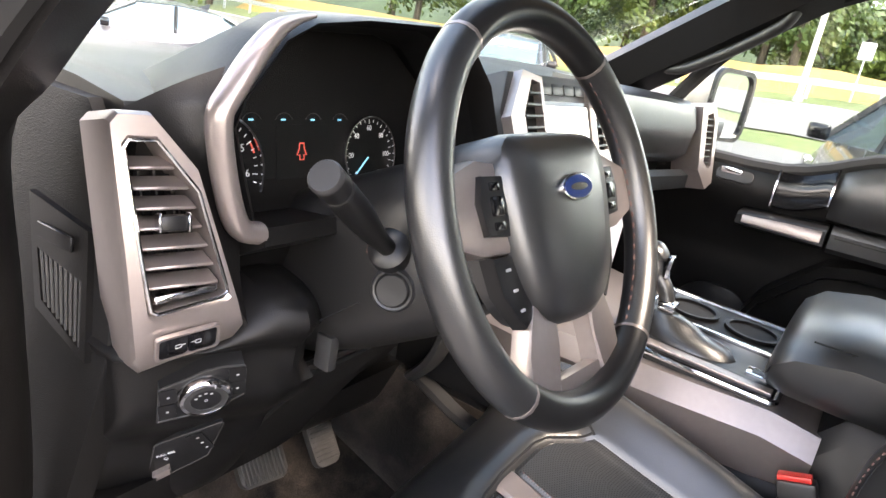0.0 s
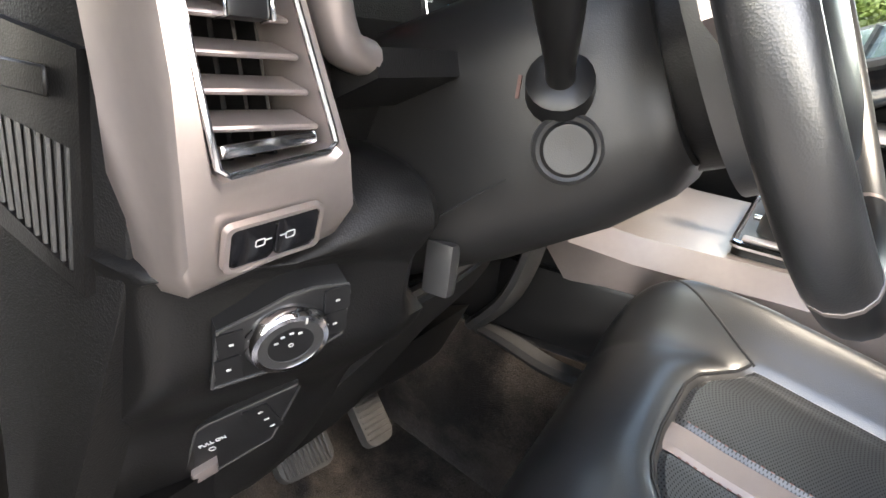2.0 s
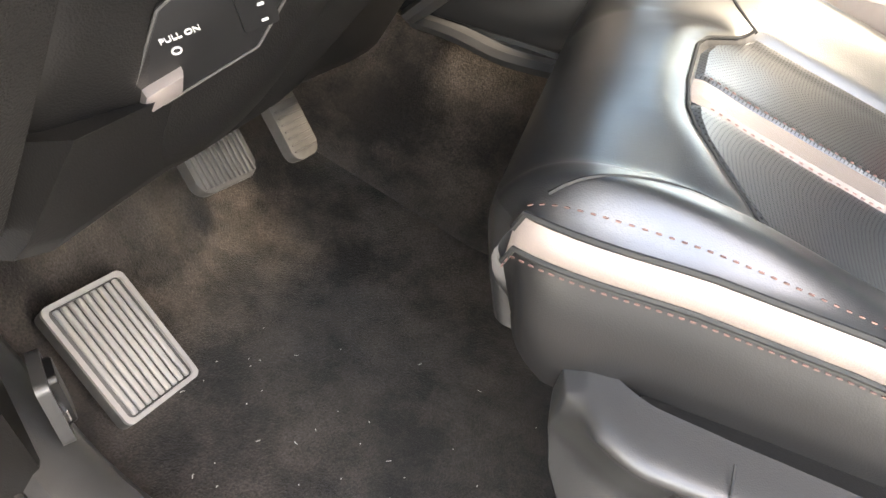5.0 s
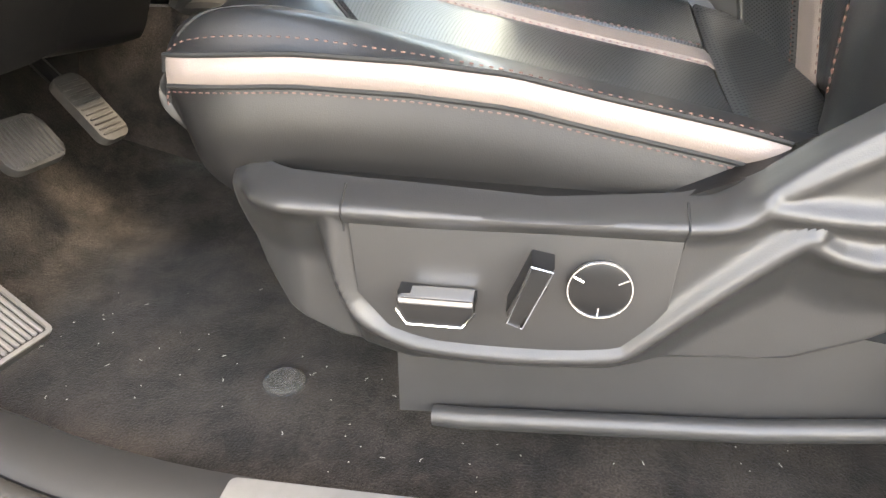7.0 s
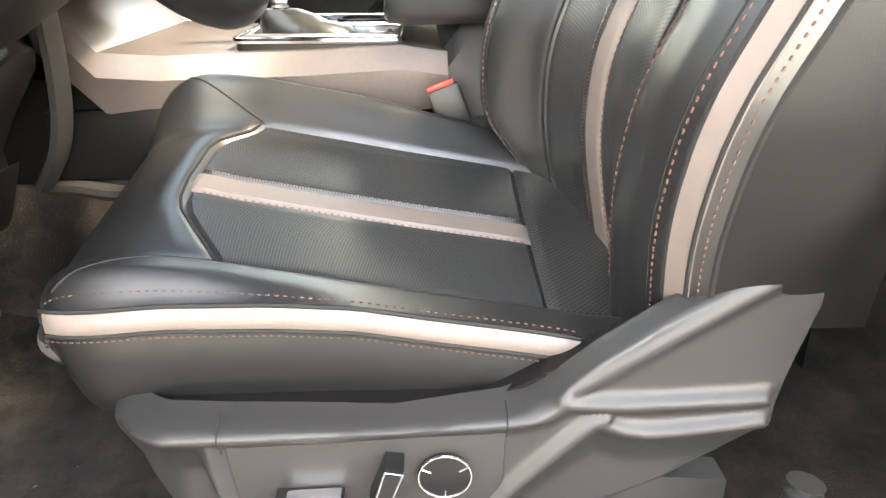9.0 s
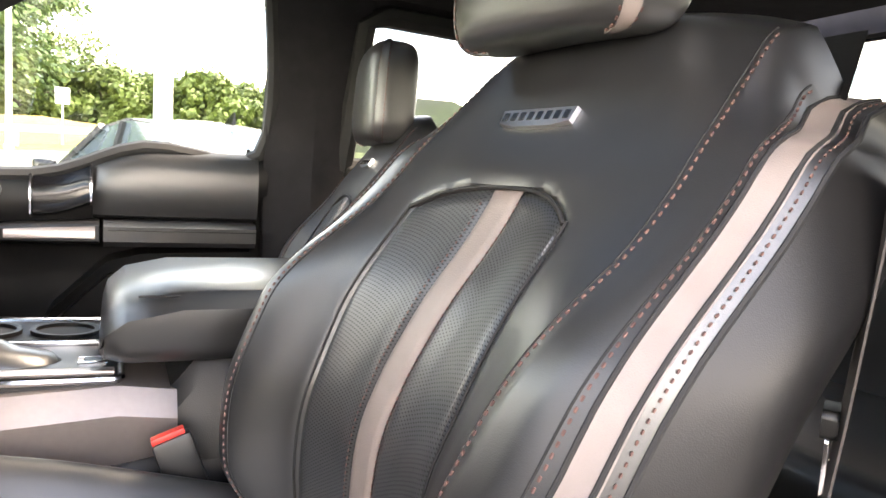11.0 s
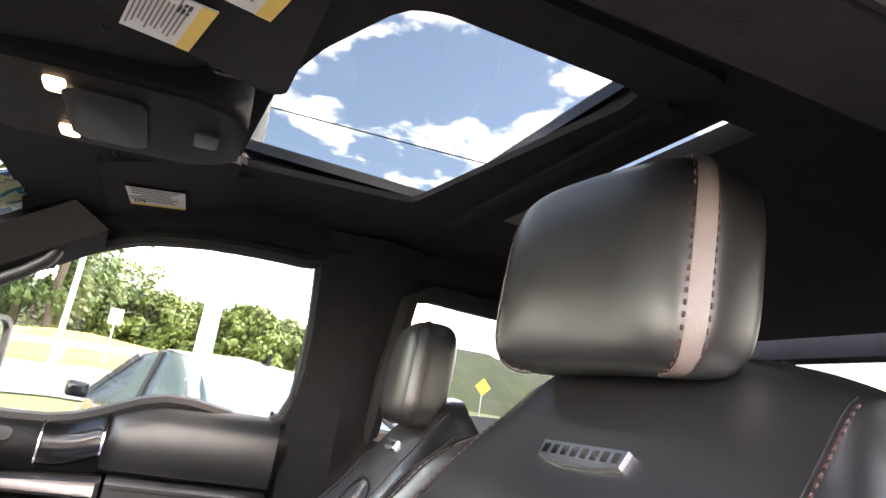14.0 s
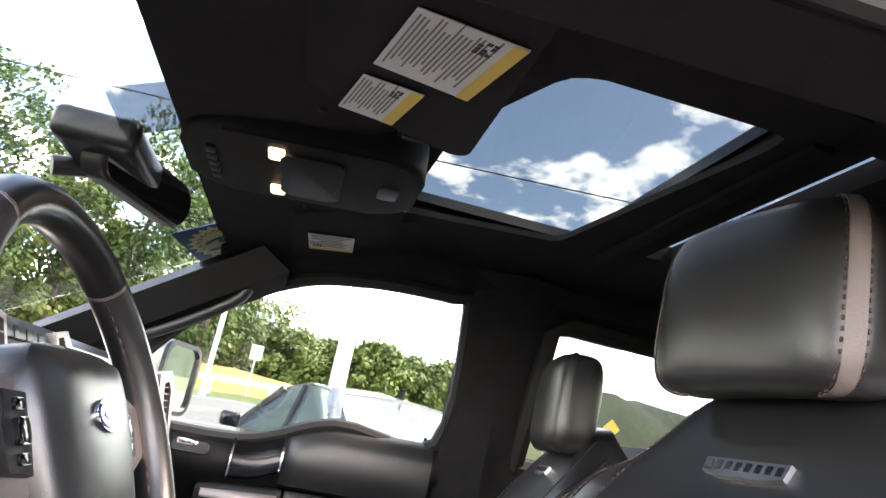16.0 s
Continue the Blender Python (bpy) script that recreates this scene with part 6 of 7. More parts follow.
# ---- centre console ----
def console():
    t = thing("centre_console", "champagne and black centre console with shifter and cup holders", "console", (0.08, 0.4, 0.05))
    cx = 0.08

    def sec(y, w, zt, zb):
        return [(cx - w, y, zb), (cx - w - 0.008, y, zt - 0.03), (cx - w + 0.012, y, zt), (cx + w - 0.012, y, zt), (cx + w + 0.008, y, zt - 0.03), (cx + w, y, zb)]
    part("body", loft([sec(-0.15, 0.175, 0.43, 0.05), sec(0.28, 0.175, 0.43, 0.05), sec(0.50, 0.18, 0.43, 0.08), sec(0.85, 0.18, 0.50, 0.12)]), PLASTIC, t)
    part("side_trim", loft([sec(0.205, 0.178, 0.505, 0.43), sec(0.27, 0.185, 0.517, 0.425), sec(0.40, 0.195, 0.515, 0.425), sec(0.60, 0.205, 0.517, 0.435), sec(0.68, 0.21, 0.525, 0.445), sec(0.76, 0.20, 0.62, 0.53)]), SILVER, t, "champagne side panels")
    m4 = basis((cx, 0.385, 0.522), (0, -0.03, 1), (0, 1, 0))
    pl = rounded(0.33, 0.235, 0.012)
    tp = part("top_plate", prism(pl, -0.012, 0.004, m4, 0.003), PLASTIC_SMOOTH, t, "black console top")
    part("plate_rim", tube([m4 @ Vector((x, y, 0.004)) for x, y in pl + pl[:1]], 0.005, 8), CHROME, tp, "bright rim")
    part("divider", bbox((0.005, 0, 0.007), (0.012, 0.22, 0.008), 0.002, 2, m4), CHROME, tp, "bright divider strip")
    part("gate_edge", bbox((-0.135, 0, 0.006), (0.02, 0.22, 0.006), 0.002, 2, m4), SILVER, tp)
    part("shift_boot", loft([[m4 @ Vector((-0.07 + 0.8 * r * math.cos(a), 0.045 + y + 1.5 * r * math.sin(a), z)) for a in np.linspace(0, 2 * math.pi, 17)[:-1]] for r, y, z in ((0.05, -0.02, 0.004), (0.046, -0.015, 0.014), (0.034, 0.003, 0.022), (0.028, 0.01, 0.03), (0.018, 0.02, 0.038))]), LEATHER, t, "crumpled black leather shifter boot")
    sh = part("shifter", tube(spline([m4 @ Vector(p) for p in ((-0.07, 0.065, 0.035), (-0.07, 0.075, 0.065), (-0.07, 0.095, 0.09), (-0.07, 0.105, 0.115), (-0.07, 0.095, 0.13))], 5), [0.012] * 6 + [0.013] * 5 + [0.016] * 5 + [0.018] * 3 + [0.014, 0.006], 14), LEATHER, t, "black leather shift lever")
    part("shifter_collar", bbox((-0.07, 0.066, 0.048), (0.030, 0.026, 0.016), 0.004, 2, m4), CHROME, sh, "bright shifter collar")
    part("shifter_face", bbox((-0.07, 0.082, 0.105), (0.022, 0.010, 0.036), 0.004, 2, m4 @ Matrix.Translation((0, 0, 0))), CHROME, sh, "bright shifter top")
    for y in (-0.045, 0.055):
        part("cup_holder", ring_prism([(0.085 + 0.045 * math.cos(a), y + 0.045 * math.sin(a)) for a in np.linspace(0, 2 * math.pi, 29)[:-1]], [(0.085 + 0.038 * math.cos(a), y + 0.038 * math.sin(a)) for a in np.linspace(0, 2 * math.pi, 29)[:-1]], 0, 0.010, m4), PLASTIC, t, "round cup holder")
        part("cup_well", prism([(0.085 + 0.038 * math.cos(a), y + 0.038 * math.sin(a)) for a in np.linspace(0, 2 * math.pi, 29)[:-1]], 0.003, 0.0048, m4), SEAM, t)
    sw = part("park_switch", prism(rounded(0.03, 0.034, 0.003, cx=-0.085, cy=-0.085), 0.003, 0.008, m4, 0.001), CHROME, t, "parking brake switch")
    part("mark", prism(rounded(0.018, 0.02, 0.002, cx=-0.085, cy=-0.085), 0.008, 0.0088, m4), PLASTIC_GREY, sw)
    # armrest lid
    lid = []
    for y, zt, w, zb in ((0.292, 0.575, 0.150, 0.550), (0.286, 0.595, 0.165, 0.545), (0.262, 0.615, 0.176, 0.542), (0.20, 0.628, 0.18, 0.542), (-0.14, 0.628, 0.18, 0.542)):
        lid.append([(cx - w + 0.01, y, zb), (cx - w - 0.004, y, zb + 0.02), (cx - w - 0.004, y, zt - 0.02), (cx - w + 0.02, y, zt), (cx, y, zt + 0.003), (cx + w - 0.02, y, zt), (cx + w + 0.004, y, zt - 0.02), (cx + w + 0.004, y, zb + 0.02), (cx + w - 0.01, y, zb)])
    ld = part("armrest_lid", loft(lid), LEATHER, t, "padded black leather armrest lid")
    part("seam", tube([(cx - 0.165, y, 0.622) for y in (0.25, 0.1, -0.12)], 0.0014, 5), SEAM, ld)
    part("box", loft([sec(-0.15, 0.17, 0.545, 0.30), sec(0.18, 0.17, 0.545, 0.30), sec(0.225, 0.17, 0.49, 0.30)]), PLASTIC, t, "grained black storage box")
    # open tray and brace under the dash
    part("tray", bbox((cx - 0.20, 0.66, 0.40), (0.02, 0.22, 0.10), 0.008), PLASTIC_SMOOTH, t)
    part("brace", tube(spline([(-0.11, 0.80, 0.335), (-0.15, 0.73, 0.345), (-0.18, 0.66, 0.345), (-0.215, 0.58, 0.36)], 5), 0.017, 8, flat=0.6), PLASTIC_GREY, t, "charcoal lower brace")
    part("stack_edge", tube(spline([(-0.135, 0.79, 0.345), (-0.17, 0.73, 0.42), (-0.19, 0.70, 0.52), (-0.20, 0.69, 0.66)], 5), 0.016, 8, flat=0.6), PLASTIC_GREY, t)
    part("side_wall", loft([[(-0.13, y, zb), (-0.16, y, (zb + zt) / 2), (-0.13, y, zt), (-0.10, y, zt), (-0.10, y, zb)] for y, zb, zt in ((0.45, 0.05, 0.33), (0.65, 0.07, 0.34), (0.95, 0.15, 0.34))]), CARPET, t, "carpeted side of the floor tunnel")


console()


def buckle(x, y, z, name="seat_belt_buckle", lean=(0.1, 0.35, 1)):
    t = thing(name, "black seat belt buckle with a red release button", "belt buckle", (x, y, z - 0.08), "belt buckles")
    m4 = basis((x, y, z), lean, (0, 1, 0))
    part("housing", bbox((0, 0, -0.03), (0.026, 0.045, 0.07), 0.006, 2, m4), PLASTIC_SMOOTH, t)
    part("release", bbox((0, 0.002, 0.007), (0.018, 0.038, 0.008), 0.002, 2, m4), RED, t, "red release button")
    part("strap", bbox((0, 0, -0.09), (0.014, 0.035, 0.06), 0.003, 2, m4), PLASTIC, t)


buckle(-0.141, 0.214, 0.462)

# ---- passenger door ----
def passenger_door():
    t = thing("door_1", "black passenger door panel with champagne pull handle and window", "door", (0.78, 0.3, 0.0), kind="structure")
    # sill line over y: high at the back, dipping ahead
    def sill_z(y):
        return 0.735 + 0.075 * smoothstep(0.42, 0.20, y)
    rings = []
    for y in np.linspace(-0.06, 0.78, 36):
        s = sill_z(y)
        rings.append([(0.86, y, 0.02), (0.78, y, 0.02), (0.76, y, 0.30), (0.775, y, 0.50), (0.765, y, s - 0.13), (0.735, y, s - 0.09), (0.73, y, s - 0.03), (0.745, y, s), (0.79, y, s + 0.004), (0.86, y, s)])
    pn = part("panel", loft(rings), PLASTIC, t, "black door panel")
    # padded upper panel, armrest band, pull handle and the pocket below
    rings = []
    for y in np.linspace(-0.035, 0.322, 24):
        s = sill_z(y)
        e = 0.012 * smoothstep(0.30, 0.322, y)
        rings.append([(0.748, y, 0.652), (0.728 + e, y, 0.660), (0.716 + e, y, 0.70), (0.714 + e, y, s - 0.045), (0.724 + e, y, s - 0.012), (0.742, y, s + 0.006), (0.78, y, s + 0.008)])
    part("upper_pad", loft(rings, False, False), LEATHER, t, "padded black upper door panel")
    part("armrest", loft([[(0.76, y, 0.585), (0.712, y, 0.590), (0.700, y, 0.602), (0.698, y, 0.636), (0.712, y, 0.648), (0.76, y, 0.652)] for y in (-0.03, 0.0, 0.1, 0.25, 0.30)]), LEATHER, t, "black padded armrest")
    part("armrest_seam", tube([(0.6975, y, 0.628) for y in (-0.03, 0.1, 0.29)], 0.0012, 5), SEAM, t)
    hd = part("pull_handle", loft([[(0.745, y, 0.596), (0.700, y, 0.598), (0.690, y, 0.604), (0.690, y, 0.634 + dz), (0.700, y, 0.642 + dz), (0.745, y, 0.645 + dz)] for y, dz in ((0.308, 0.004), (0.316, 0.004), (0.40, 0.0), (0.488, -0.006), (0.498, -0.010))]), PLASTIC_SMOOTH, t, "black pull handle")
    part("handle_face", loft([[(0.6905, y, 0.608), (0.6875, y, 0.610), (0.6875, y, 0.630 + dz), (0.6905, y, 0.634 + dz)] for y, dz in ((0.316, 0.004), (0.40, 0.0), (0.485, -0.006))]), SILVER, hd, "champagne handle face")
    part("pocket_strut", loft([[(0.765, y, z - 0.03), (0.728, y, z - 0.02), (0.724, y, z + 0.008), (0.765, y, z + 0.02)] for y, z in ((-0.02, 0.572), (0.22, 0.565), (0.29, 0.548), (0.34, 0.50), (0.40, 0.44), (0.43, 0.38))]), PLASTIC, t, "diagonal pocket edge")
    part("door_pocket", bbox((0.745, 0.30, 0.20), (0.05, 0.60, 0.16), 0.02, 3), PLASTIC, t, "black map pocket")
    part("speaker_grille", prism(rounded(0.20, 0.20, 0.09, 8), 0, 0.006, basis((0.752, 0.50, 0.33), (-1, 0, 0)), 0.002), PLASTIC_SMOOTH, t, "round speaker grille")
    part("switch_bezel", prism(rounded(0.085, 0.030, 0.012), 0.0, 0.004, basis((0.728, 0.535, 0.706), (-0.85, 0, 0.5)), 0.001), PLASTIC_GREY, t, "grey switch bezel")
    part("memory_switch", prism(rounded(0.014, 0.03, 0.003), 0.0, 0.006, basis((0.752, 0.505, 0.665), (-1, 0, 0.1)), 0.001), CHROME, t, "small bright-rimmed switch")
    rings = []
    for y in np.linspace(0.325, 0.44, 10):
        s = sill_z(y)
        rings.append([(0.742, y, s - 0.085), (0.722, y, s - 0.075), (0.718, y, s - 0.03), (0.734, y, s + 0.004), (0.77, y, s + 0.008)])
    part("gloss_insert", loft(rings, False, False), GLOSS, t, "gloss black belt insert")
    for y in (0.325, 0.44):
        s = sill_z(y)
        part("chrome_strip", tube([(0.742, y, s - 0.085), (0.720, y, s - 0.075), (0.716, y, s - 0.03), (0.732, y, s + 0.006), (0.77, y, s + 0.010)], 0.004, 6), CHROME, t, "chrome strip")
    part("switch", bbox((0.735, 0.545, 0.715), (0.02, 0.05, 0.018), 0.005), CHROME, t, "chrome door release")
    part("lock_pin", tube([(0.755, -0.015, 0.80), (0.755, -0.015, 0.83)], 0.005, 8), PLASTIC_SMOOTH, t, "black lock pin")
    # window frame
    win = [(0.755, 0.80, 0.745), (0.755, 0.44, 0.74), (0.745, 0.22, 0.815), (0.745, -0.04, 0.818), (0.62, -0.035, 1.15), (0.60, 0.02, 1.168), (0.60, 0.25, 1.155), (0.62, 0.42, 1.11), (0.68, 0.62, 0.98)]
    ln = spline(win + win[:1], 5)
    part("window_frame", tube(ln, 0.018, 8), RUBBER, t, "black window seal")
    gl = bmesh.new()
    gl.faces.new([gl.verts.new(p) for p in ln[:-1]])
    bmesh.ops.triangulate(gl, faces=gl.faces)
    bmesh.ops.solidify(gl, geom=gl.faces[:], thickness=0.004)
    g = part("pane", gl, GLASS, t, "clear side window")
    g.visible_shadow = False
    # roof side over the windows
    rail = [(0.60, 0.50, 1.105), (0.57, 0.42, 1.150), (0.555, 0.1, 1.205), (0.555, -0.3, 1.205), (0.54, -1.1, 1.17)]
    rings = [[(p.x, p.y, p.z - 0.01), (p.x + 0.07, p.y, p.z - 0.03), (p.x + 0.10, p.y, p.z + 0.06), (p.x, p.y, p.z + 0.07)] for p in spline(rail, 6)]
    solid("roof_rail_passenger", loft(rings), HEADLINER, "black cloth roof rail trim above the passenger window", "roof rail", "structure")


passenger_door()


def rear_cab():
    """Rear door, rear wall with its window, and the rear bench."""
    t = thing("door_2", "black rear door with a privacy glass window", "door", (0.75, -0.6, 0.0), kind="structure")
    rings = [[(0.84, y, 0.02), (0.74, y, 0.02), (0.73, y, 0.6), (0.74, y, 0.80), (0.84, y, 0.80)] for y in (-1.12, -0.6, -0.24)]
    part("panel", loft(rings), PLASTIC, t)
    win = [(0.74, -0.25, 0.80), (0.74, -1.05, 0.80), (0.60, -1.0, 1.12), (0.60, -0.7, 1.16), (0.60, -0.30, 1.165), (0.61, -0.25, 1.14)]
    part("window_frame", tube(win + win[:1], 0.028, 8), RUBBER, t, "black window seal")
    gl = bmesh.new()
    gl.faces.new([gl.verts.new(p) for p in win])
    bmesh.ops.solidify(gl, geom=gl.faces[:], thickness=0.004)
    g = part("pane", gl, GLASS_TINT, t, "tinted rear side window")
    g.visible_shadow = False
    # rear wall with a wide window
    w = thing("window_1", "rear cab window with black frame posts", "window", (0, -1.25, 0.8), kind="structure")
    m4 = basis((0, -1.25, 1.0), (0, 1, 0.1))
    part("window_frame", ring_prism(rounded(1.5, 0.75, 0.05), rounded(1.1, 0.34, 0.04), -0.03, 0.02, m4), HEADLINER, w, "black rear wall trim")
    for x in (-0.40, 0.075):
        part("post", bbox((x, 0, 0), (0.025, 0.36, 0.03), 0.004, 2, m4), RUBBER, w)
    g = part("pane", prism(rounded(1.14, 0.38, 0.04), -0.012, -0.008, m4), GLASS_TINT, w, "tinted rear glass")
    g.visible_shadow = False
    solid("wall_rear", bbox((0, -1.27, 0.28), (1.5, 0.06, 0.62), 0.01), PLASTIC, "black rear cab wall", "wall", "structure")
    b = thing("rear_bench", "black leather rear bench seat", "rear seat", (0, -0.9, 0.1))
    for x in (-0.36, 0.36):
        part("bench_cushion", bbox((x, -0.86, 0.34), (0.66, 0.5, 0.16), 0.05, 4), LEATHER, b)
        part("bench_back", bbox((x, -1.14, 0.66), (0.66, 0.16, 0.56), 0.05, 4, None), LEATHER, b)
        part("bench_headrest", bbox((x, -1.13, 0.98), (0.26, 0.10, 0.13), 0.04, 4), LEATHER, b)
    part("bench_base", bbox((0, -0.9, 0.15), (1.3, 0.4, 0.24), 0.02), PLASTIC, b)
    buckle(-0.19, -0.70, 0.47, lean=(0.2, 0.5, 1))


rear_cab()


STICKER_BLUE = material("sticker blue", (0.02, 0.07, 0.2), 0.4, vary=0.1)
STICKER_TEAL = material("sticker teal", (0.02, 0.16, 0.26), 0.4, vary=0.1)
STICKER_CREAM = material("sticker cream", (0.7, 0.66, 0.4), 0.4, vary=0.1)


def driver_rear_door():
    t = thing("door_3", "black rear door behind the driver with privacy glass", "door", (-0.76, -0.7, 0.0), kind="structure")
    part("panel", loft([[(-0.84, y, 0.02), (-0.74, y, 0.02), (-0.73, y, 0.6), (-0.74, y, 0.80), (-0.84, y, 0.80)] for y in (-1.12, -0.6, -0.26)]), PLASTIC, t)
    win = [(-0.74, -0.28, 0.80), (-0.74, -1.05, 0.80), (-0.62, -1.0, 1.12), (-0.62, -0.7, 1.16), (-0.62, -0.30, 1.165)]
    part("window_frame", tube(win + win[:1], 0.014, 8), RUBBER, t, "black window seal")
    gl = bmesh.new()
    gl.faces.new([gl.verts.new(p) for p in win])
    bmesh.ops.solidify(gl, geom=gl.faces[:], thickness=0.004)
    part("pane", gl, GLASS_TINT, t, "tinted rear side window").visible_shadow = False


driver_rear_door()


def open_driver_door():
    """The driver's own door, swung wide beyond the front pillar."""
    t = thing("door_4", "dark blue driver's door standing wide open", "door", (-0.96, 0.98, -0.2), kind="structure")
    m4 = Matrix.Translation((-0.97, 1.0, 0)) @ Matrix.Rotation(radians(158), 4, "Z")
    part("skin", bbox((0.52, -0.06, 0.28), (1.02, 0.03, 0.98), 0.012, 2, m4), PAINT, t, "dark blue outer skin")
    part("panel", bbox((0.52, 0.0, 0.30), (0.98, 0.09, 0.92), 0.03, 3, m4), PLASTIC, t, "black inner panel")
    part("armrest", bbox((0.5, 0.07, 0.45), (0.6, 0.07, 0.08), 0.02, 3, m4), LEATHER, t)
    fr = [m4 @ Vector(p) for p in ((0.05, -0.03, 0.77), (0.45, -0.03, 1.17), (1.0, -0.03, 1.2), (1.02, -0.03, 0.77))]
    part("window_frame", tube(fr, 0.02, 8), RUBBER, t, "black window frame")


open_driver_door()


# ---- windscreen, mirror, visors, overhead console ----
def windscreen():
    t = thing("window_2", "clear curved windscreen", "windscreen", (0, 0.9, 0.85), kind="structure")

    def f(u, v):
        x = -0.74 + 1.48 * u
        y = 1.28 - 0.73 * v - 0.10 * (2 * u - 1) ** 2 * (1 - 0.4 * v)
        return (x * (1 - 0.2 * v), y, 0.83 + 0.35 * v)
    g = part("pane", surface(f, 20, 10, thick=0.004), GLASS, t, "clear windscreen glass")
    g.visible_shadow = False
    part("dot_band", surface(lambda u, v: Vector(f(0.33 + 0.12 * u, 0.87 + 0.13 * v)) + Vector((0, -0.003, -0.002)), 8, 4, thick=0.001), glass("dotted shade print", (0.5, 0.5, 0.5), 0.4, 0.15), t, "grey dotted shade band")
    # model-year sticker, read from outside
    m4 = basis((0.525, 0.562, 1.160), (0.068, 0.433, 0.899), (0, -1, 0.48)) @ Matrix.Rotation(radians(-8), 4, "Z")
    st = part("year_sticker", prism(rounded(0.235, 0.17, 0.012, 3), -0.004, -0.002, m4), STICKER_BLUE, t, "dark blue model-year sticker")
    star = []
    for k in range(44):
        a, r = 2 * math.pi * k / 44, (1.0 if k % 2 else 0.84)
        star.append((0.112 * r * math.cos(a), 0.078 * r * math.sin(a)))
    part("starburst", prism(star, -0.005, -0.004, m4), STICKER_CREAM, st, "cream starburst")
    part("starburst_line", prism([(x * 0.80, y * 0.78) for x, y in star], -0.0055, -0.005, m4), STICKER_BLUE, st, "thin blue inner burst")
    part("starburst_middle", prism([(x * 0.76, y * 0.74) for x, y in star], -0.006, -0.0055, m4), STICKER_CREAM, st, "cream middle")
    part("numerals", lettering("19", 0.105, m4 @ Matrix.Translation((-0.008, -0.012, -0.0066)), 0.0006), STICKER_TEAL, st, "teal blue numerals 19")


windscreen()


def mirrors():
    t = thing("rear_view_mirror", "black rear view mirror on a windscreen stalk", "mirror", (0.04, 0.64, 1.10))
    m4 = basis((0.05, 0.62, 1.105), (-0.3, -0.95, -0.1))
    part("housing", prism(rounded(0.25, 0.07, 0.03, 8), -0.03, 0.004, m4, 0.008, 3), PLASTIC_SMOOTH, t)
    part("glass", prism(rounded(0.235, 0.058, 0.026, 8), 0.004, 0.006, m4), MIRROR, t, "mirror glass")
    part("stalk", tube([(0.04, 0.64, 1.10), (0.02, 0.70, 1.10), (0.0, 0.74, 1.085)], 0.015, 10), PLASTIC_SMOOTH, t)
    part("sensor_cover", bbox((-0.01, 0.665, 1.12), (0.20, 0.11, 0.045), 0.016, 3), PLASTIC_SMOOTH, t)
    t = thing("door_mirror", "black and chrome passenger door mirror", "mirror", (0.98, 0.62, 0.72))
    m4 = basis((1.0, 0.655, 0.855), (-0.35, -0.93, 0))
    part("housing", prism(rounded(0.19, 0.195, 0.04, 6), -0.08, 0.0, m4, 0.0), SILVER, t, "pale metallic mirror housing")
    part("bezel", ring_prism(rounded(0.19, 0.195, 0.04, 6), rounded(0.168, 0.172, 0.035, 6), 0.0, 0.012, m4), PLASTIC_SMOOTH, t)
    part("glass", prism(rounded(0.172, 0.176, 0.035, 6), 0.001, 0.004, m4), MIRROR, t, "mirror glass")
    part("arm", bbox((0.89, 0.68, 0.79), (0.18, 0.08, 0.06), 0.02, 3), PLASTIC_SMOOTH, t)


mirrors()


def sun_visor(name, sx, label):
    t = thing(name, label, "sun visor", (sx * 0.38, 0.34, 1.16), "sun visors")
    m4 = Matrix.Translation((-0.41, 0.31, 1.168)) @ Matrix.Rotation(radians(11.3), 4, "X")
    if sx > 0:
        m4 = Matrix.Translation((0.42, 0.32, 1.208)) @ Matrix.Rotation(radians(-17), 4, "X")
    part("board", prism(rounded(0.40, 0.22, 0.03, 6) if sx > 0 else rounded(0.345, 0.205, 0.03, 6, cx=-0.030), -0.012, 0.008, m4, 0.006, 3), HEADLINER, t, "black cloth visor")
    part("rod", tube([m4 @ Vector((-sx * 0.20, 0.08, 0)), m4 @ Vector((-sx * 0.24, 0.09, 0.01))], 0.006, 8), PLASTIC_SMOOTH, t)
    return t, m4


def paper(parent, corners, yellow_edge, lines, nm="label_sheet"):
    """A printed label given by its four corners: paper, a yellow head band and bars for print too small to read."""
    a, b, c, d = (Vector(p) for p in corners)
    x, y = (b - a), (d - a)
    n = x.cross(y).normalized()
    if n.z > 0:
        n = -n
    m4 = Matrix((x.normalized(), y.normalized(), n)).transposed().to_4x4()
    m4.translation = a
    w, h = x.length, y.length
    sh = part(nm, prism([(0, 0), (w, 0), (w, h), (0, h)], 0, 0.0015, m4), LABEL, parent, "white printed safety label")
    part("label_head", prism([(0, h * (1 - yellow_edge)), (w, h * (1 - yellow_edge)), (w, h), (0, h)], 0.0015, 0.002, m4), YELLOW, sh, "yellow label heading")
    bars = []
    for k in range(lines):
        yy = h * (0.06 + (0.9 - yellow_edge) * k / lines)
        bars.append(bbox((w * (0.48 - 0.04 * ((k * 7) % 3)), yy, 0.0018), (w * (0.84 - 0.1 * ((k * 5) % 4)), h * 0.3 / lines, 0.0006), 0, 1, m4))
    part("print", merged(*bars), INK, sh, "fine dark print")
    pic = [bbox((w * (0.10 + 0.05 * i), h * (0.78 - yellow_edge + 0.06 * j), 0.002), (w * 0.035, h * 0.045, 0.0008), 0, 1, m4) for i in range(4) for j in range(3) if (i * 3 + j) % 4]
    part("pictogram", merged(*pic), INK_DARK, sh, "dark pictogram")


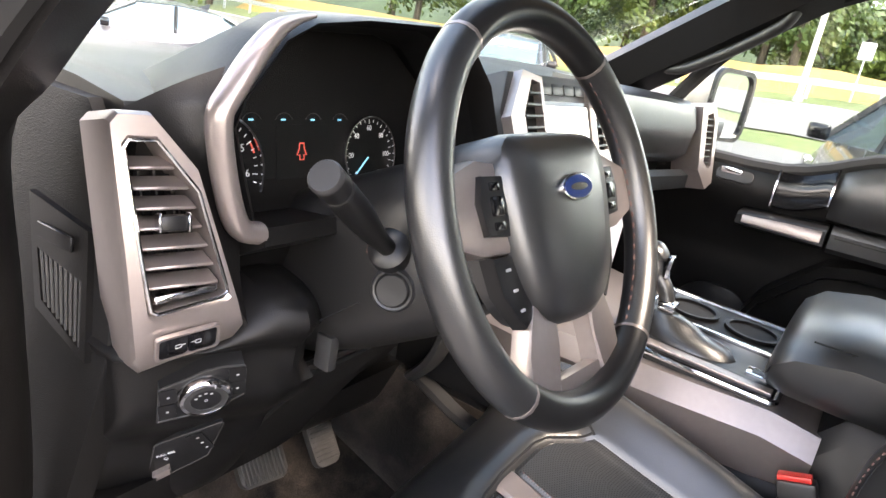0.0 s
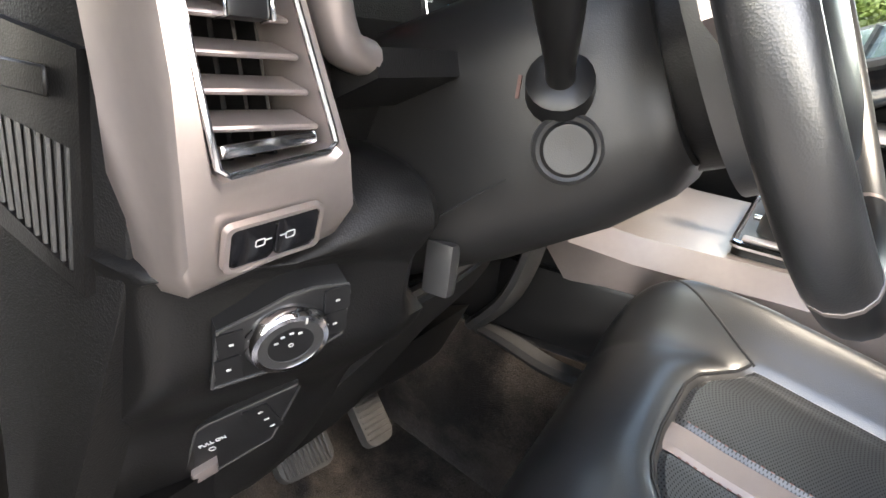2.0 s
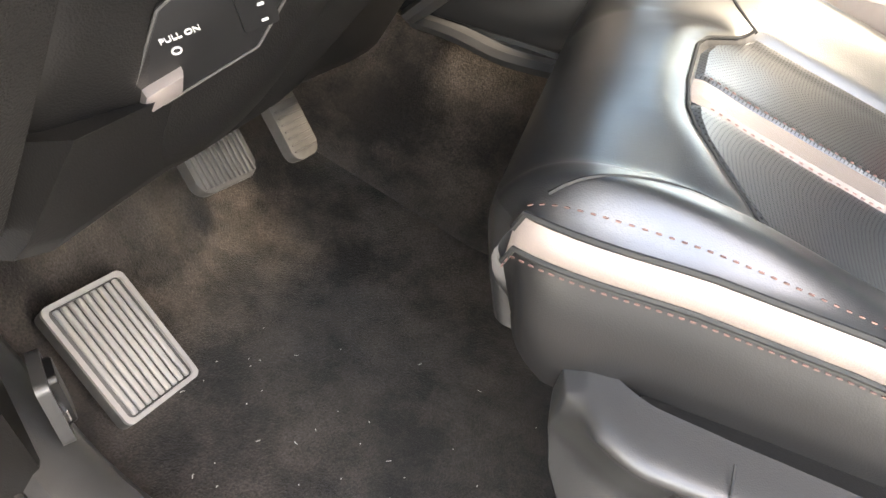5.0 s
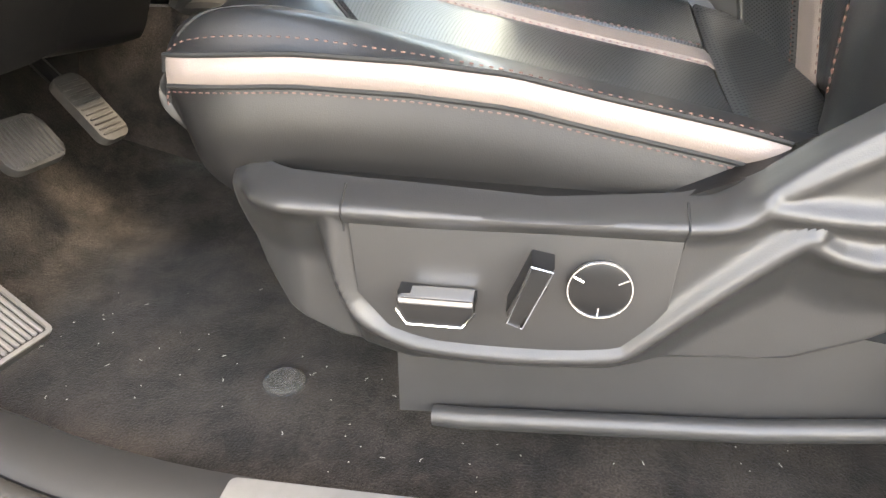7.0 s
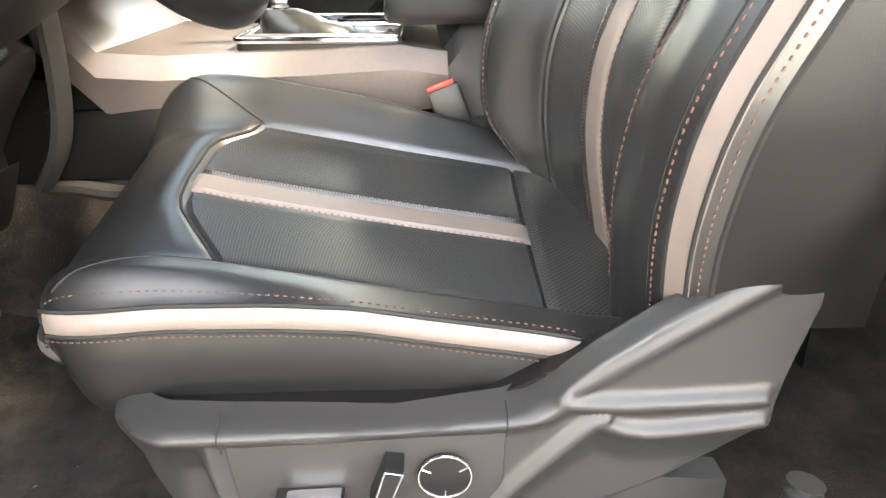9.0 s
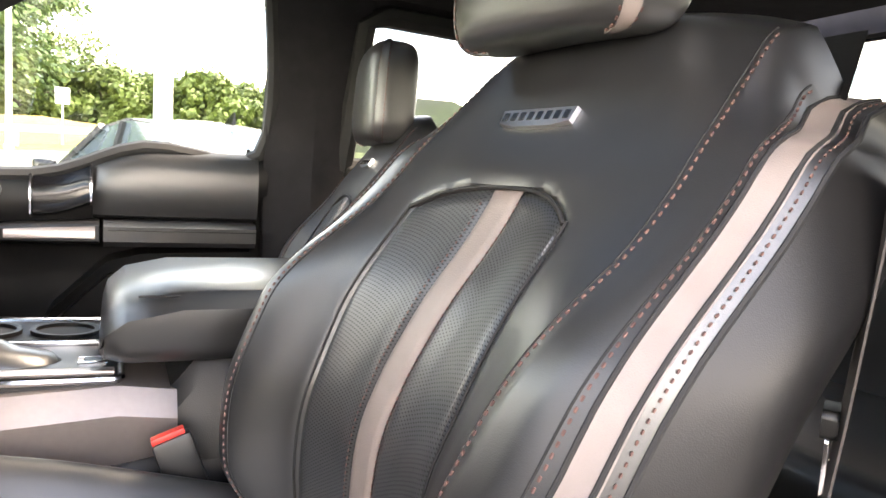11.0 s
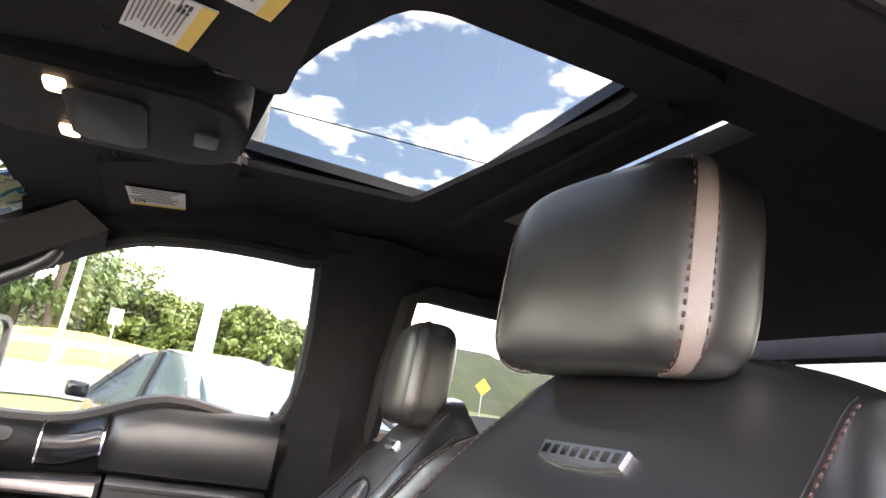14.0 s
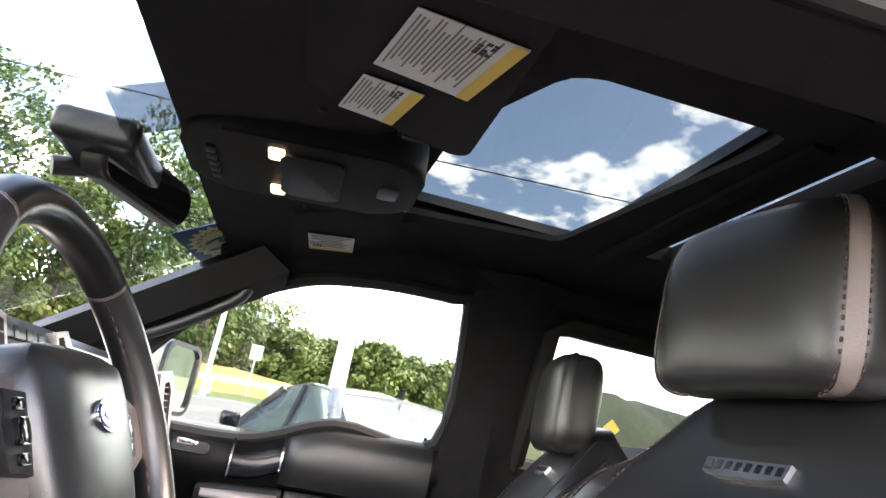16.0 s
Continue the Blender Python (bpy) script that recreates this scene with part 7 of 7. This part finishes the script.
def visors():
    t, _ = sun_visor("sun_visor", -1, "black cloth sun visor with two printed safety labels")
    paper(t, ((-0.506, 0.318, 1.152), (-0.392, 0.342, 1.1565), (-0.42, 0.248, 1.1375), (-0.523, 0.222, 1.132)), 0.13, 17)
    paper(t, ((-0.363, 0.349, 1.158), (-0.27, 0.369, 1.162), (-0.294, 0.304, 1.149), (-0.379, 0.285, 1.145)), 0.2, 11)
    t, _ = sun_visor("sun_visor", 1, "black cloth passenger sun visor with a printed label")
    paper(t, ((0.342, 0.386, 1.170), (0.406, 0.290, 1.199), (0.557, 0.277, 1.203), (0.463, 0.380, 1.171)), 0.12, 7)


visors()


def overhead():
    t = thing("overhead_console", "black overhead console with two lit map lamps", "overhead console", (0, 0.36, 1.18))
    out = rounded(0.24, 0.34, 0.06, 6)
    m4 = Matrix.Translation((-0.025, 0.40, 1.175)) @ Matrix.Rotation(radians(-4), 4, "X") @ Matrix.Rotation(math.pi, 4, "Y")
    body = part("body", prism(out, -0.03, 0.022, m4, 0.014, 4), TRIM_DARK, t)
    for x in (-0.075, 0.075):
        part("map_lamp", prism(rounded(0.036, 0.022, 0.005, cx=-x, cy=0.04), 0.022, 0.026, m4, 0.001), LAMP_LIT, body, "lit map lamp lens")
    for k in range(5):
        part("switch", prism(rounded(0.022, 0.014, 0.003, cx=-0.05 + 0.025 * k, cy=0.13), 0.022, 0.027, m4, 0.001), PLASTIC, body)
    part("glasses_bin", prism(rounded(0.17, 0.09, 0.02, cy=-0.01), 0.021, 0.027, m4, 0.004), PLASTIC, body)
    part("microphone", prism(rounded(0.05, 0.03, 0.006, cy=-0.125), 0.021, 0.026, m4, 0.002), PLASTIC_GREY, body)
    c = thing("visor_clip", "black ribbed visor clip on the headliner", "clip", (-0.2, 0.25, 1.2))
    m5 = Matrix.Translation((-0.187, 0.27, 1.2)) @ Matrix.Rotation(math.pi, 4, "Y")
    part("plate", prism(rounded(0.06, 0.04, 0.015), -0.02, 0.008, m5, 0.004), PLASTIC_SMOOTH, c)
    for k in range(3):
        part("rib", bbox((-0.014 + 0.014 * k, 0, 0.010), (0.006, 0.026, 0.006), 0.002, 1, m5), PLASTIC_GREY, c)


overhead()


def lint():
    """Loose specks and fibres on the carpet beside the seat."""
    rng = random.Random(11)
    bms = []
    for k in range(90):
        x, y = rng.uniform(-0.62, -0.30), rng.uniform(-0.05, 0.86)
        z = FLOOR_Z + 0.003 * noise.noise((x * 9, y * 9, 0)) + 0.0016
        a, ln = rng.uniform(0, 6.3), rng.choice((0.0006, 0.0008, 0.0012, 0.0025))
        p = Vector((x, y, z))
        d = Vector((math.cos(a), math.sin(a), 0.0)) * ln
        n = Vector((-d.y, d.x, 0)) * 0.3
        bms.append(tube([p - d, p + n + Vector((0, 0, 0.0006)), p + d], 0.00035, 4))
    solid("lint", merged(*bms), LINT, "pale lint specks scattered over the dark carpet", "lint", "stuff")


LINT = material("lint", (0.5, 0.47, 0.42), 0.9, vary=0.3, scale=50)
lint()

# ---- outside ----
GROUND = -0.62
ASPHALT = material("asphalt", (0.14, 0.136, 0.13), 0.9, vary=0.25, scale=3)
GRASS = material("grass", (0.09, 0.12, 0.035), 0.9, vary=0.5, scale=2)
STRAW = material("dry grass bank", (0.3, 0.2, 0.06), 0.9, vary=0.4, scale=3)
LEAF = material("leaves", (0.06, 0.105, 0.022), 0.6, vary=0.6, scale=2)
LEAF_LIGHT = material("young leaves", (0.11, 0.15, 0.03), 0.6, vary=0.5, scale=2)
BARK = material("bark", (0.09, 0.07, 0.05), 0.9, vary=0.4, scale=10)
STEEL = material("galvanised steel", (0.45, 0.46, 0.47), 0.5, 0.6, vary=0.15)
POLE = material("pale pole", (0.66, 0.63, 0.58), 0.7, vary=0.15, scale=4)
CAR_GREY = material("grey car paint", (0.10, 0.10, 0.105), 0.25, 0.4, coat=0.6, vary=0.05)
CAR_MID = material("mid grey car paint", (0.14, 0.145, 0.15), 0.3, 0.4, coat=0.5, vary=0.05)
CAR_GLASS = material("car glass", (0.25, 0.32, 0.36), 0.08, 0.6, spec=0.8, vary=0.1, rough_vary=0.02)
HILL = material("wooded hillside", (0.035, 0.055, 0.022), 0.9, vary=0.7, scale=0.25)
LINE_PAINT = material("road line paint", (0.75, 0.74, 0.7), 0.8, vary=0.2, scale=6)
SIGN_YELLOW = material("yellow sign", (0.75, 0.55, 0.08), 0.5, vary=0.08)


def gz(x, y):
    """Height of the ground, which climbs away on the passenger side and falls ahead."""
    return GROUND + 0.06 * (min(max(x, 0.8), 10) - 0.8) + 0.09 * (min(max(x, 10), 34) - 10) - 0.06 * (min(max(y, 2), 16) - 2)


def sheet(x0, x1, y0, y1, nx, ny, lift):
    bm = bmesh.new()
    vs = [[bm.verts.new((x0 + (x1 - x0) * i / nx, y0 + (y1 - y0) * j / ny, gz(x0 + (x1 - x0) * i / nx, y0 + (y1 - y0) * j / ny) + lift)) for j in range(ny + 1)] for i in range(nx + 1)]
    for i in range(nx):
        for j in range(ny):
            bm.faces.new((vs[i][j], vs[i + 1][j], vs[i + 1][j + 1], vs[i][j + 1]))
    return bm


def outside_ground():
    bm = bmesh.new()
    xs = [-1500, -200, -30, 0.8, 10, 20, 34, 60, 300, 1500]
    ys = [-1500, -200, -40, -10, 2, 9, 16, 40, 300, 1500]
    vs = [[bm.verts.new((x, y, gz(x, y) - 0.03)) for y in ys] for x in xs]
    for i in range(9):
        for j in range(9):
            bm.faces.new((vs[i][j], vs[i + 1][j], vs[i + 1][j + 1], vs[i][j + 1]))
    solid("ground", bm, GRASS, "green ground reaching the horizon", "ground", "structure")
    solid("pavement", sheet(-14, 12, -30, 40, 26, 35, 0.0), ASPHALT, "sunlit pale asphalt car park", "car park", "structure")
    solid("road", sheet(14, 21.5, -60, 60, 8, 60, 0.0), ASPHALT, "sunlit grey asphalt road beyond the car park", "road", "structure")
    for x in (14.5, 17.7, 21.0):
        solid("road_line", sheet(x, x + 0.12, -60, 60, 1, 60, 0.006), LINE_PAINT, "white line painted on the road", "road line", "structure")
    # straw bank behind the rail
    rings = []
    for k in range(25):
        y = -1.5 + 1.4 * k
        h = 0.45 + 0.35 * smoothstep(-1, 3, y) + 0.12 * noise.noise((y * 0.6, 1.0, 2.0))
        rings.append([(24.5, y, gz(24.5, y) - 0.1), (25.6, y, gz(25, y) + 0.55 * h), (27.5, y, gz(27, y) + h), (31, y, gz(31, y) + h * 0.7), (32, y, gz(32, y) - 0.1)])
    solid("bank", loft(rings), STRAW, "dry yellow grass bank behind the guard rail", "bank", "structure")
    # wooded hill behind
    bm = bmesh.new()
    rows = []
    for i in range(61):
        y = -420 + 12 * i
        rows.append([bm.verts.new((260 + 40 * j + 10 * noise.noise((i * 0.5, j * 0.5, 3)), y, (0, 26, 44, 52, 50)[j] * (0.75 + 0.3 * noise.noise((i * 0.07, 0.3, 5.0)) + 0.25 * smoothstep(0, -200, y)) + (4 * noise.noise((i * 1.7, j * 1.7, 1.0)) if j else 0))) for j in range(5)])
    for a, b in zip(rows, rows[1:]):
        for j in range(4):
            bm.faces.new((a[j], b[j], b[j + 1], a[j + 1]))
    solid("backdrop", bm, HILL, "dark green wooded hill in the distance", "hill", "structure")


outside_ground()


def tree(h, seed, r, leaf, label):
    rnd = random.Random(seed)
    t = thing("tree", label, "tree", (0, 0, 0), "roadside trees")
    line = [(rnd.uniform(-0.12, 0.12) * k, rnd.uniform(-0.1, 0.1) * k, h * 0.8 * k / 4) for k in range(5)]
    part("trunk", tube(line, [0.22, 0.18, 0.14, 0.09, 0.03], 8), BARK, t, "grey-brown trunk")
    for f, a in ((0.25, 0.5), (0.33, 2.5), (0.42, 4.4), (0.52, 1.3), (0.6, 3.5)):
        part("limb", tube([(0, 0, h * f), (r * 0.35 * math.cos(a), r * 0.35 * math.sin(a), h * (f + 0.1)), (r * 0.7 * math.cos(a), r * 0.7 * math.sin(a), h * (f + 0.2))], [0.09, 0.06, 0.02], 6), BARK, t)
    verts, faces = [], []
    for _ in range(75):
        q = rnd.random()
        wide = r * (0.35 + 0.65 * math.sin(math.pi * min(1, 0.15 + 0.85 * q)) ** 0.7)
        a, d = rnd.uniform(0, 2 * math.pi), wide * math.sqrt(rnd.random())
        c0 = Vector((d * math.cos(a), d * math.sin(a), h * (0.14 + 0.82 * q)))
        cr = rnd.uniform(0.5, 1.1) * r * 0.3
        for _ in range(80):
            d = Vector((rnd.gauss(0, 1), rnd.gauss(0, 1), rnd.gauss(0, 0.7))).normalized() * cr * rnd.random() ** 0.35
            c = c0 + d
            s = rnd.uniform(0.09, 0.2)
            n = (d.normalized() + Vector((rnd.gauss(0, 0.7), rnd.gauss(0, 0.7), rnd.gauss(0, 0.7) + 0.4))).normalized()
            u = n.orthogonal().normalized()
            v = n.cross(u)
            k = len(verts)
            verts += [c + u * s, c + v * s * 0.6, c - u * s, c - v * s * 0.6]
            faces.append((k, k + 1, k + 2, k + 3))
    me = bpy.data.meshes.new("crown")
    me.from_pydata(verts, [], faces)
    me.materials.append(leaf)
    ob = new("crown", me)
    ob.parent = t
    tagged(ob, "crown of many small leaves")
    return t


rt = random.Random(5)
kinds = [tree(12, 11, 3.4, LEAF, "tall dark green roadside tree"), tree(9, 12, 3.2, LEAF_LIGHT, "light green bushy roadside tree"), tree(14, 13, 4.0, LEAF, "tall dark green roadside tree"), tree(3.5, 14, 2.3, LEAF_LIGHT, "low light green roadside tree")]
spots = []
for k in range(9):
    spots.append((37 + rt.uniform(-1, 3), -9 + 1.7 * k + rt.uniform(-0.6, 0.6), 3))
for k in range(9):
    spots.append((34 + rt.uniform(-1, 3) - 0.25 * k, 4.5 + 2.9 * k + rt.uniform(-0.8, 0.8), (2, 0, 2, 1)[k % 4]))
for k in range(8):
    spots.append((27 - 3.6 * k + rt.uniform(-1, 1), 31 + 0.8 * k + rt.uniform(-1.5, 1.5), (0, 2, 1)[k % 3]))
for k in range(7):
    spots.append((42 + rt.uniform(-1, 3), 4 + 4.2 * k, (1, 0)[k % 2]))
for k, ob in enumerate(kinds):
    x, y, _ = spots[[10, 12, 9, 0][k]]
    ob.matrix_basis = pose(x, y, gz(x, y) - 0.1, 0, 0, 30 * k)
for k, (x, y, kind) in enumerate(spots):
    if k not in (10, 12, 9, 0):
        copy_thing(kinds[kind], pose(x, y, gz(x, y) - 0.1, 0, 0, 47 * k))


def guard_rail():
    t = thing("guard_rail", "galvanised steel roadside guard rail", "guard rail", (23, 4, gz(23, 4)))
    sec = [(0, 0.45), (0.04, 0.50), (0, 0.55), (0.04, 0.60), (0, 0.65), (-0.01, 0.55)]
    ys = [-1.0 + 2 * k for k in range(18)]
    part("beam", loft([[(23 + dx, y, gz(23, y) + z) for dx, z in sec] for y in ys]), STEEL, t)
    for y in ys:
        part("post", bbox((23.08, y, gz(23, y) + 0.3), (0.08, 0.12, 0.6), 0.01), STEEL, t)


guard_rail()


def car(name, x, y, turn, paint, label):
    """A parked car: lofted body, pillars and glass, wheels and lamps."""
    t = thing(name, label, "car", (0, 0, 0), "parked cars")
    lo = []
    for s, zl, zh, w in ((-2.3, 0.45, 0.80, 0.72), (-2.22, 0.3, 0.98, 0.84), (-1.5, 0.25, 1.03, 0.9), (0.0, 0.22, 0.98, 0.9), (1.2, 0.25, 0.95, 0.88), (2.1, 0.3, 0.78, 0.8), (2.3, 0.4, 0.62, 0.65)):
        lo.append([(s, -w, zl), (s, -w - 0.02, (zl + zh) / 2), (s, -w + 0.08, zh), (s, 0, zh + 0.03), (s, w - 0.08, zh), (s, w + 0.02, (zl + zh) / 2), (s, w, zl)])
    part("body", loft(lo), paint, t)
    hi = []
    for s, zl, zh, w in ((-2.0, 1.0, 1.03, 0.72), (-1.2, 0.97, 1.38, 0.62), (-0.4, 0.97, 1.45, 0.62), (0.3, 0.97, 1.40, 0.62), (1.1, 0.95, 1.0, 0.74)):
        hi.append([(s, -w - 0.12, zl), (s, -w, zh), (s, 0, zh + 0.03), (s, w, zh), (s, w + 0.12, zl)])
    part("cabin_glass", loft(hi), CAR_GLASS, t, "car glass mirroring the bright sky")
    part("roof", loft([[(s, -w, z), (s, 0, z + 0.045), (s, w, z), (s, w * 0.98, z - 0.03), (s, -w * 0.98, z - 0.03)] for s, z, w in ((-1.12, 1.40, 0.62), (-0.4, 1.462, 0.63), (0.3, 1.415, 0.63))]), paint, t)
    for sy in (-1, 1):
        part("rear_pillar", tube([(-2.0, sy * 0.83, 1.0), (-1.6, sy * 0.755, 1.2), (-1.15, sy * 0.635, 1.40)], 0.05, 8, flat=0.6), paint, t)
        part("centre_pillar", tube([(-0.35, sy * 0.745, 0.98), (-0.35, sy * 0.635, 1.43)], 0.035, 6), RUBBER, t)
        part("front_pillar", tube([(1.1, sy * 0.85, 0.97), (0.3, sy * 0.635, 1.41)], 0.035, 6), paint, t)
    part("roof_fin", loft([[(-0.95, -0.02, 1.43), (-0.75, 0, 1.46), (-0.95, 0.02, 1.43)], [(-0.98, -0.004, 1.55), (-0.94, 0, 1.555), (-0.98, 0.004, 1.55)]]), GLOSS, t, "black shark fin aerial")
    for sx in (-1.4, 1.4):
        for sy in (-0.86, 0.86):
            wh = part("wheel", lathe([(0.0, -0.1), (0.32, -0.1), (0.34, -0.05), (0.34, 0.05), (0.32, 0.1), (0.0, 0.1)], 24, basis((sx, sy, 0.34), (0, 1, 0))), RUBBER, t, "black tyre")
            part("hub", lathe([(0.0, -0.11), (0.21, -0.105), (0.22, 0.0), (0.21, 0.105), (0.0, 0.11)], 18, basis((sx, sy, 0.34), (0, 1, 0))), STEEL, wh, "alloy wheel")
    for sy in (-0.65, 0.65):
        part("tail_lamp", bbox((-2.24, sy, 0.84), (0.08, 0.3, 0.13), 0.02), RED, t, "red tail lamp")
        part("head_lamp", bbox((2.18, sy, 0.66), (0.12, 0.3, 0.12), 0.02), CHROME, t, "clear head lamp")
        part("mirror", bbox((0.75, sy * 1.52, 1.03), (0.14, 0.18, 0.14), 0.04, 3), GLOSS, t)
    t.matrix_basis = pose(x, y, gz(x, y), 0, 0, turn)
    return t


car("parked_sedan", 5.5, -0.30, 15, CAR_GREY, "dark grey parked saloon with sky glare on the glass")
car("parked_wagon", 6.5, 11.8, 150, CAR_MID, "silver parked car beyond the bonnet")
car("parked_car", 11.0, 7.0, 200, CAR_GREY, "dark grey parked car across the car park")


# two unseen cars, added to block low sky light from the driver's side
car("parked_car", -4.2, 0.4, 90, CAR_GREY, "unseen dark grey car added to block low sky light")
car("parked_car", -4.3, -5.4, 90, CAR_GREY, "unseen dark grey car added further back to block low sky light")


def pole(x, y, h, r, label, name, top=0.8):
    t = thing(name, label, "pole", (x, y, gz(x, y)), "poles")
    part("shaft", tube([(x, y, gz(x, y) - 0.1), (x, y, gz(x, y) + h)], [r, r * top], 14), POLE, t)
    part("base_collar", lathe([(r * 1.6, 0), (r * 1.6, 0.12), (r * 1.1, 0.2)], 14, Matrix.Translation((x, y, gz(x, y) - 0.05))), STEEL, t)
    return t


pole(10.8, -0.38, 9, 0.15, "thick pale lamp post beside the car park", "street_lamp")
pole(22.3, 3.1, 9, 0.09, "slim pale utility pole by the road", "utility_pole")
pole(5.2, 17.0, 8, 0.1, "slim pale pole beyond the bonnet", "utility_pole")


def road_sign(x, y, z, size, turn, mat, label, post):
    t = thing("road_sign", label, "road sign", (x, y, gz(x, y)))
    part("post", tube([(x + 0.03, y, gz(x, y)), (x + 0.03, y, z)], 0.03, 8), STEEL, t)
    m4 = basis((x, y, z), (-1, 0, 0)) @ Matrix.Rotation(radians(turn), 4, "Z")
    part("board", prism(rounded(size, size * (1.25 if not turn else 1), 0.03), 0, 0.01, m4), mat, t)


road_sign(24.0, 1.85, 2.75, 0.42, 0, LINE_PAINT, "small white road sign on a steel post", 2)
road_sign(26.0, -13.0, 2.9, 0.55, 45, SIGN_YELLOW, "pale yellow diamond road sign on a post", 2)


def overhead_wire():
    t = thing("overhead_wire", "thin black overhead wires slung between roadside poles", "wire", (13.4, 0, 7))
    for dz, dx in ((0.0, 0.0), (-1.7, 3.4), (-2.0, 4.2)):
        pts = []
        for k in range(41):
            y = 22 - 44 * k / 40
            pts.append((13.35 + 0.13 * y + dx, y, 7.0 + dz + 0.0012 * (y + 3) ** 2))
        part("wire", tube(pts, 0.016, 5), RUBBER, t)


overhead_wire()


def bonnet():
    def f(u, v):
        x = -0.75 + 1.5 * u
        return (x, 1.25 + 1.2 * v, 0.76 - 0.10 * v * v - 0.06 * (2 * u - 1) ** 2 + 0.02 * math.cos(6 * (u - 0.5)))
    solid("bonnet", surface(f, 20, 12, thick=0.02), PAINT, "dark blue painted bonnet ahead of the windscreen", "bonnet", "structure")


bonnet()
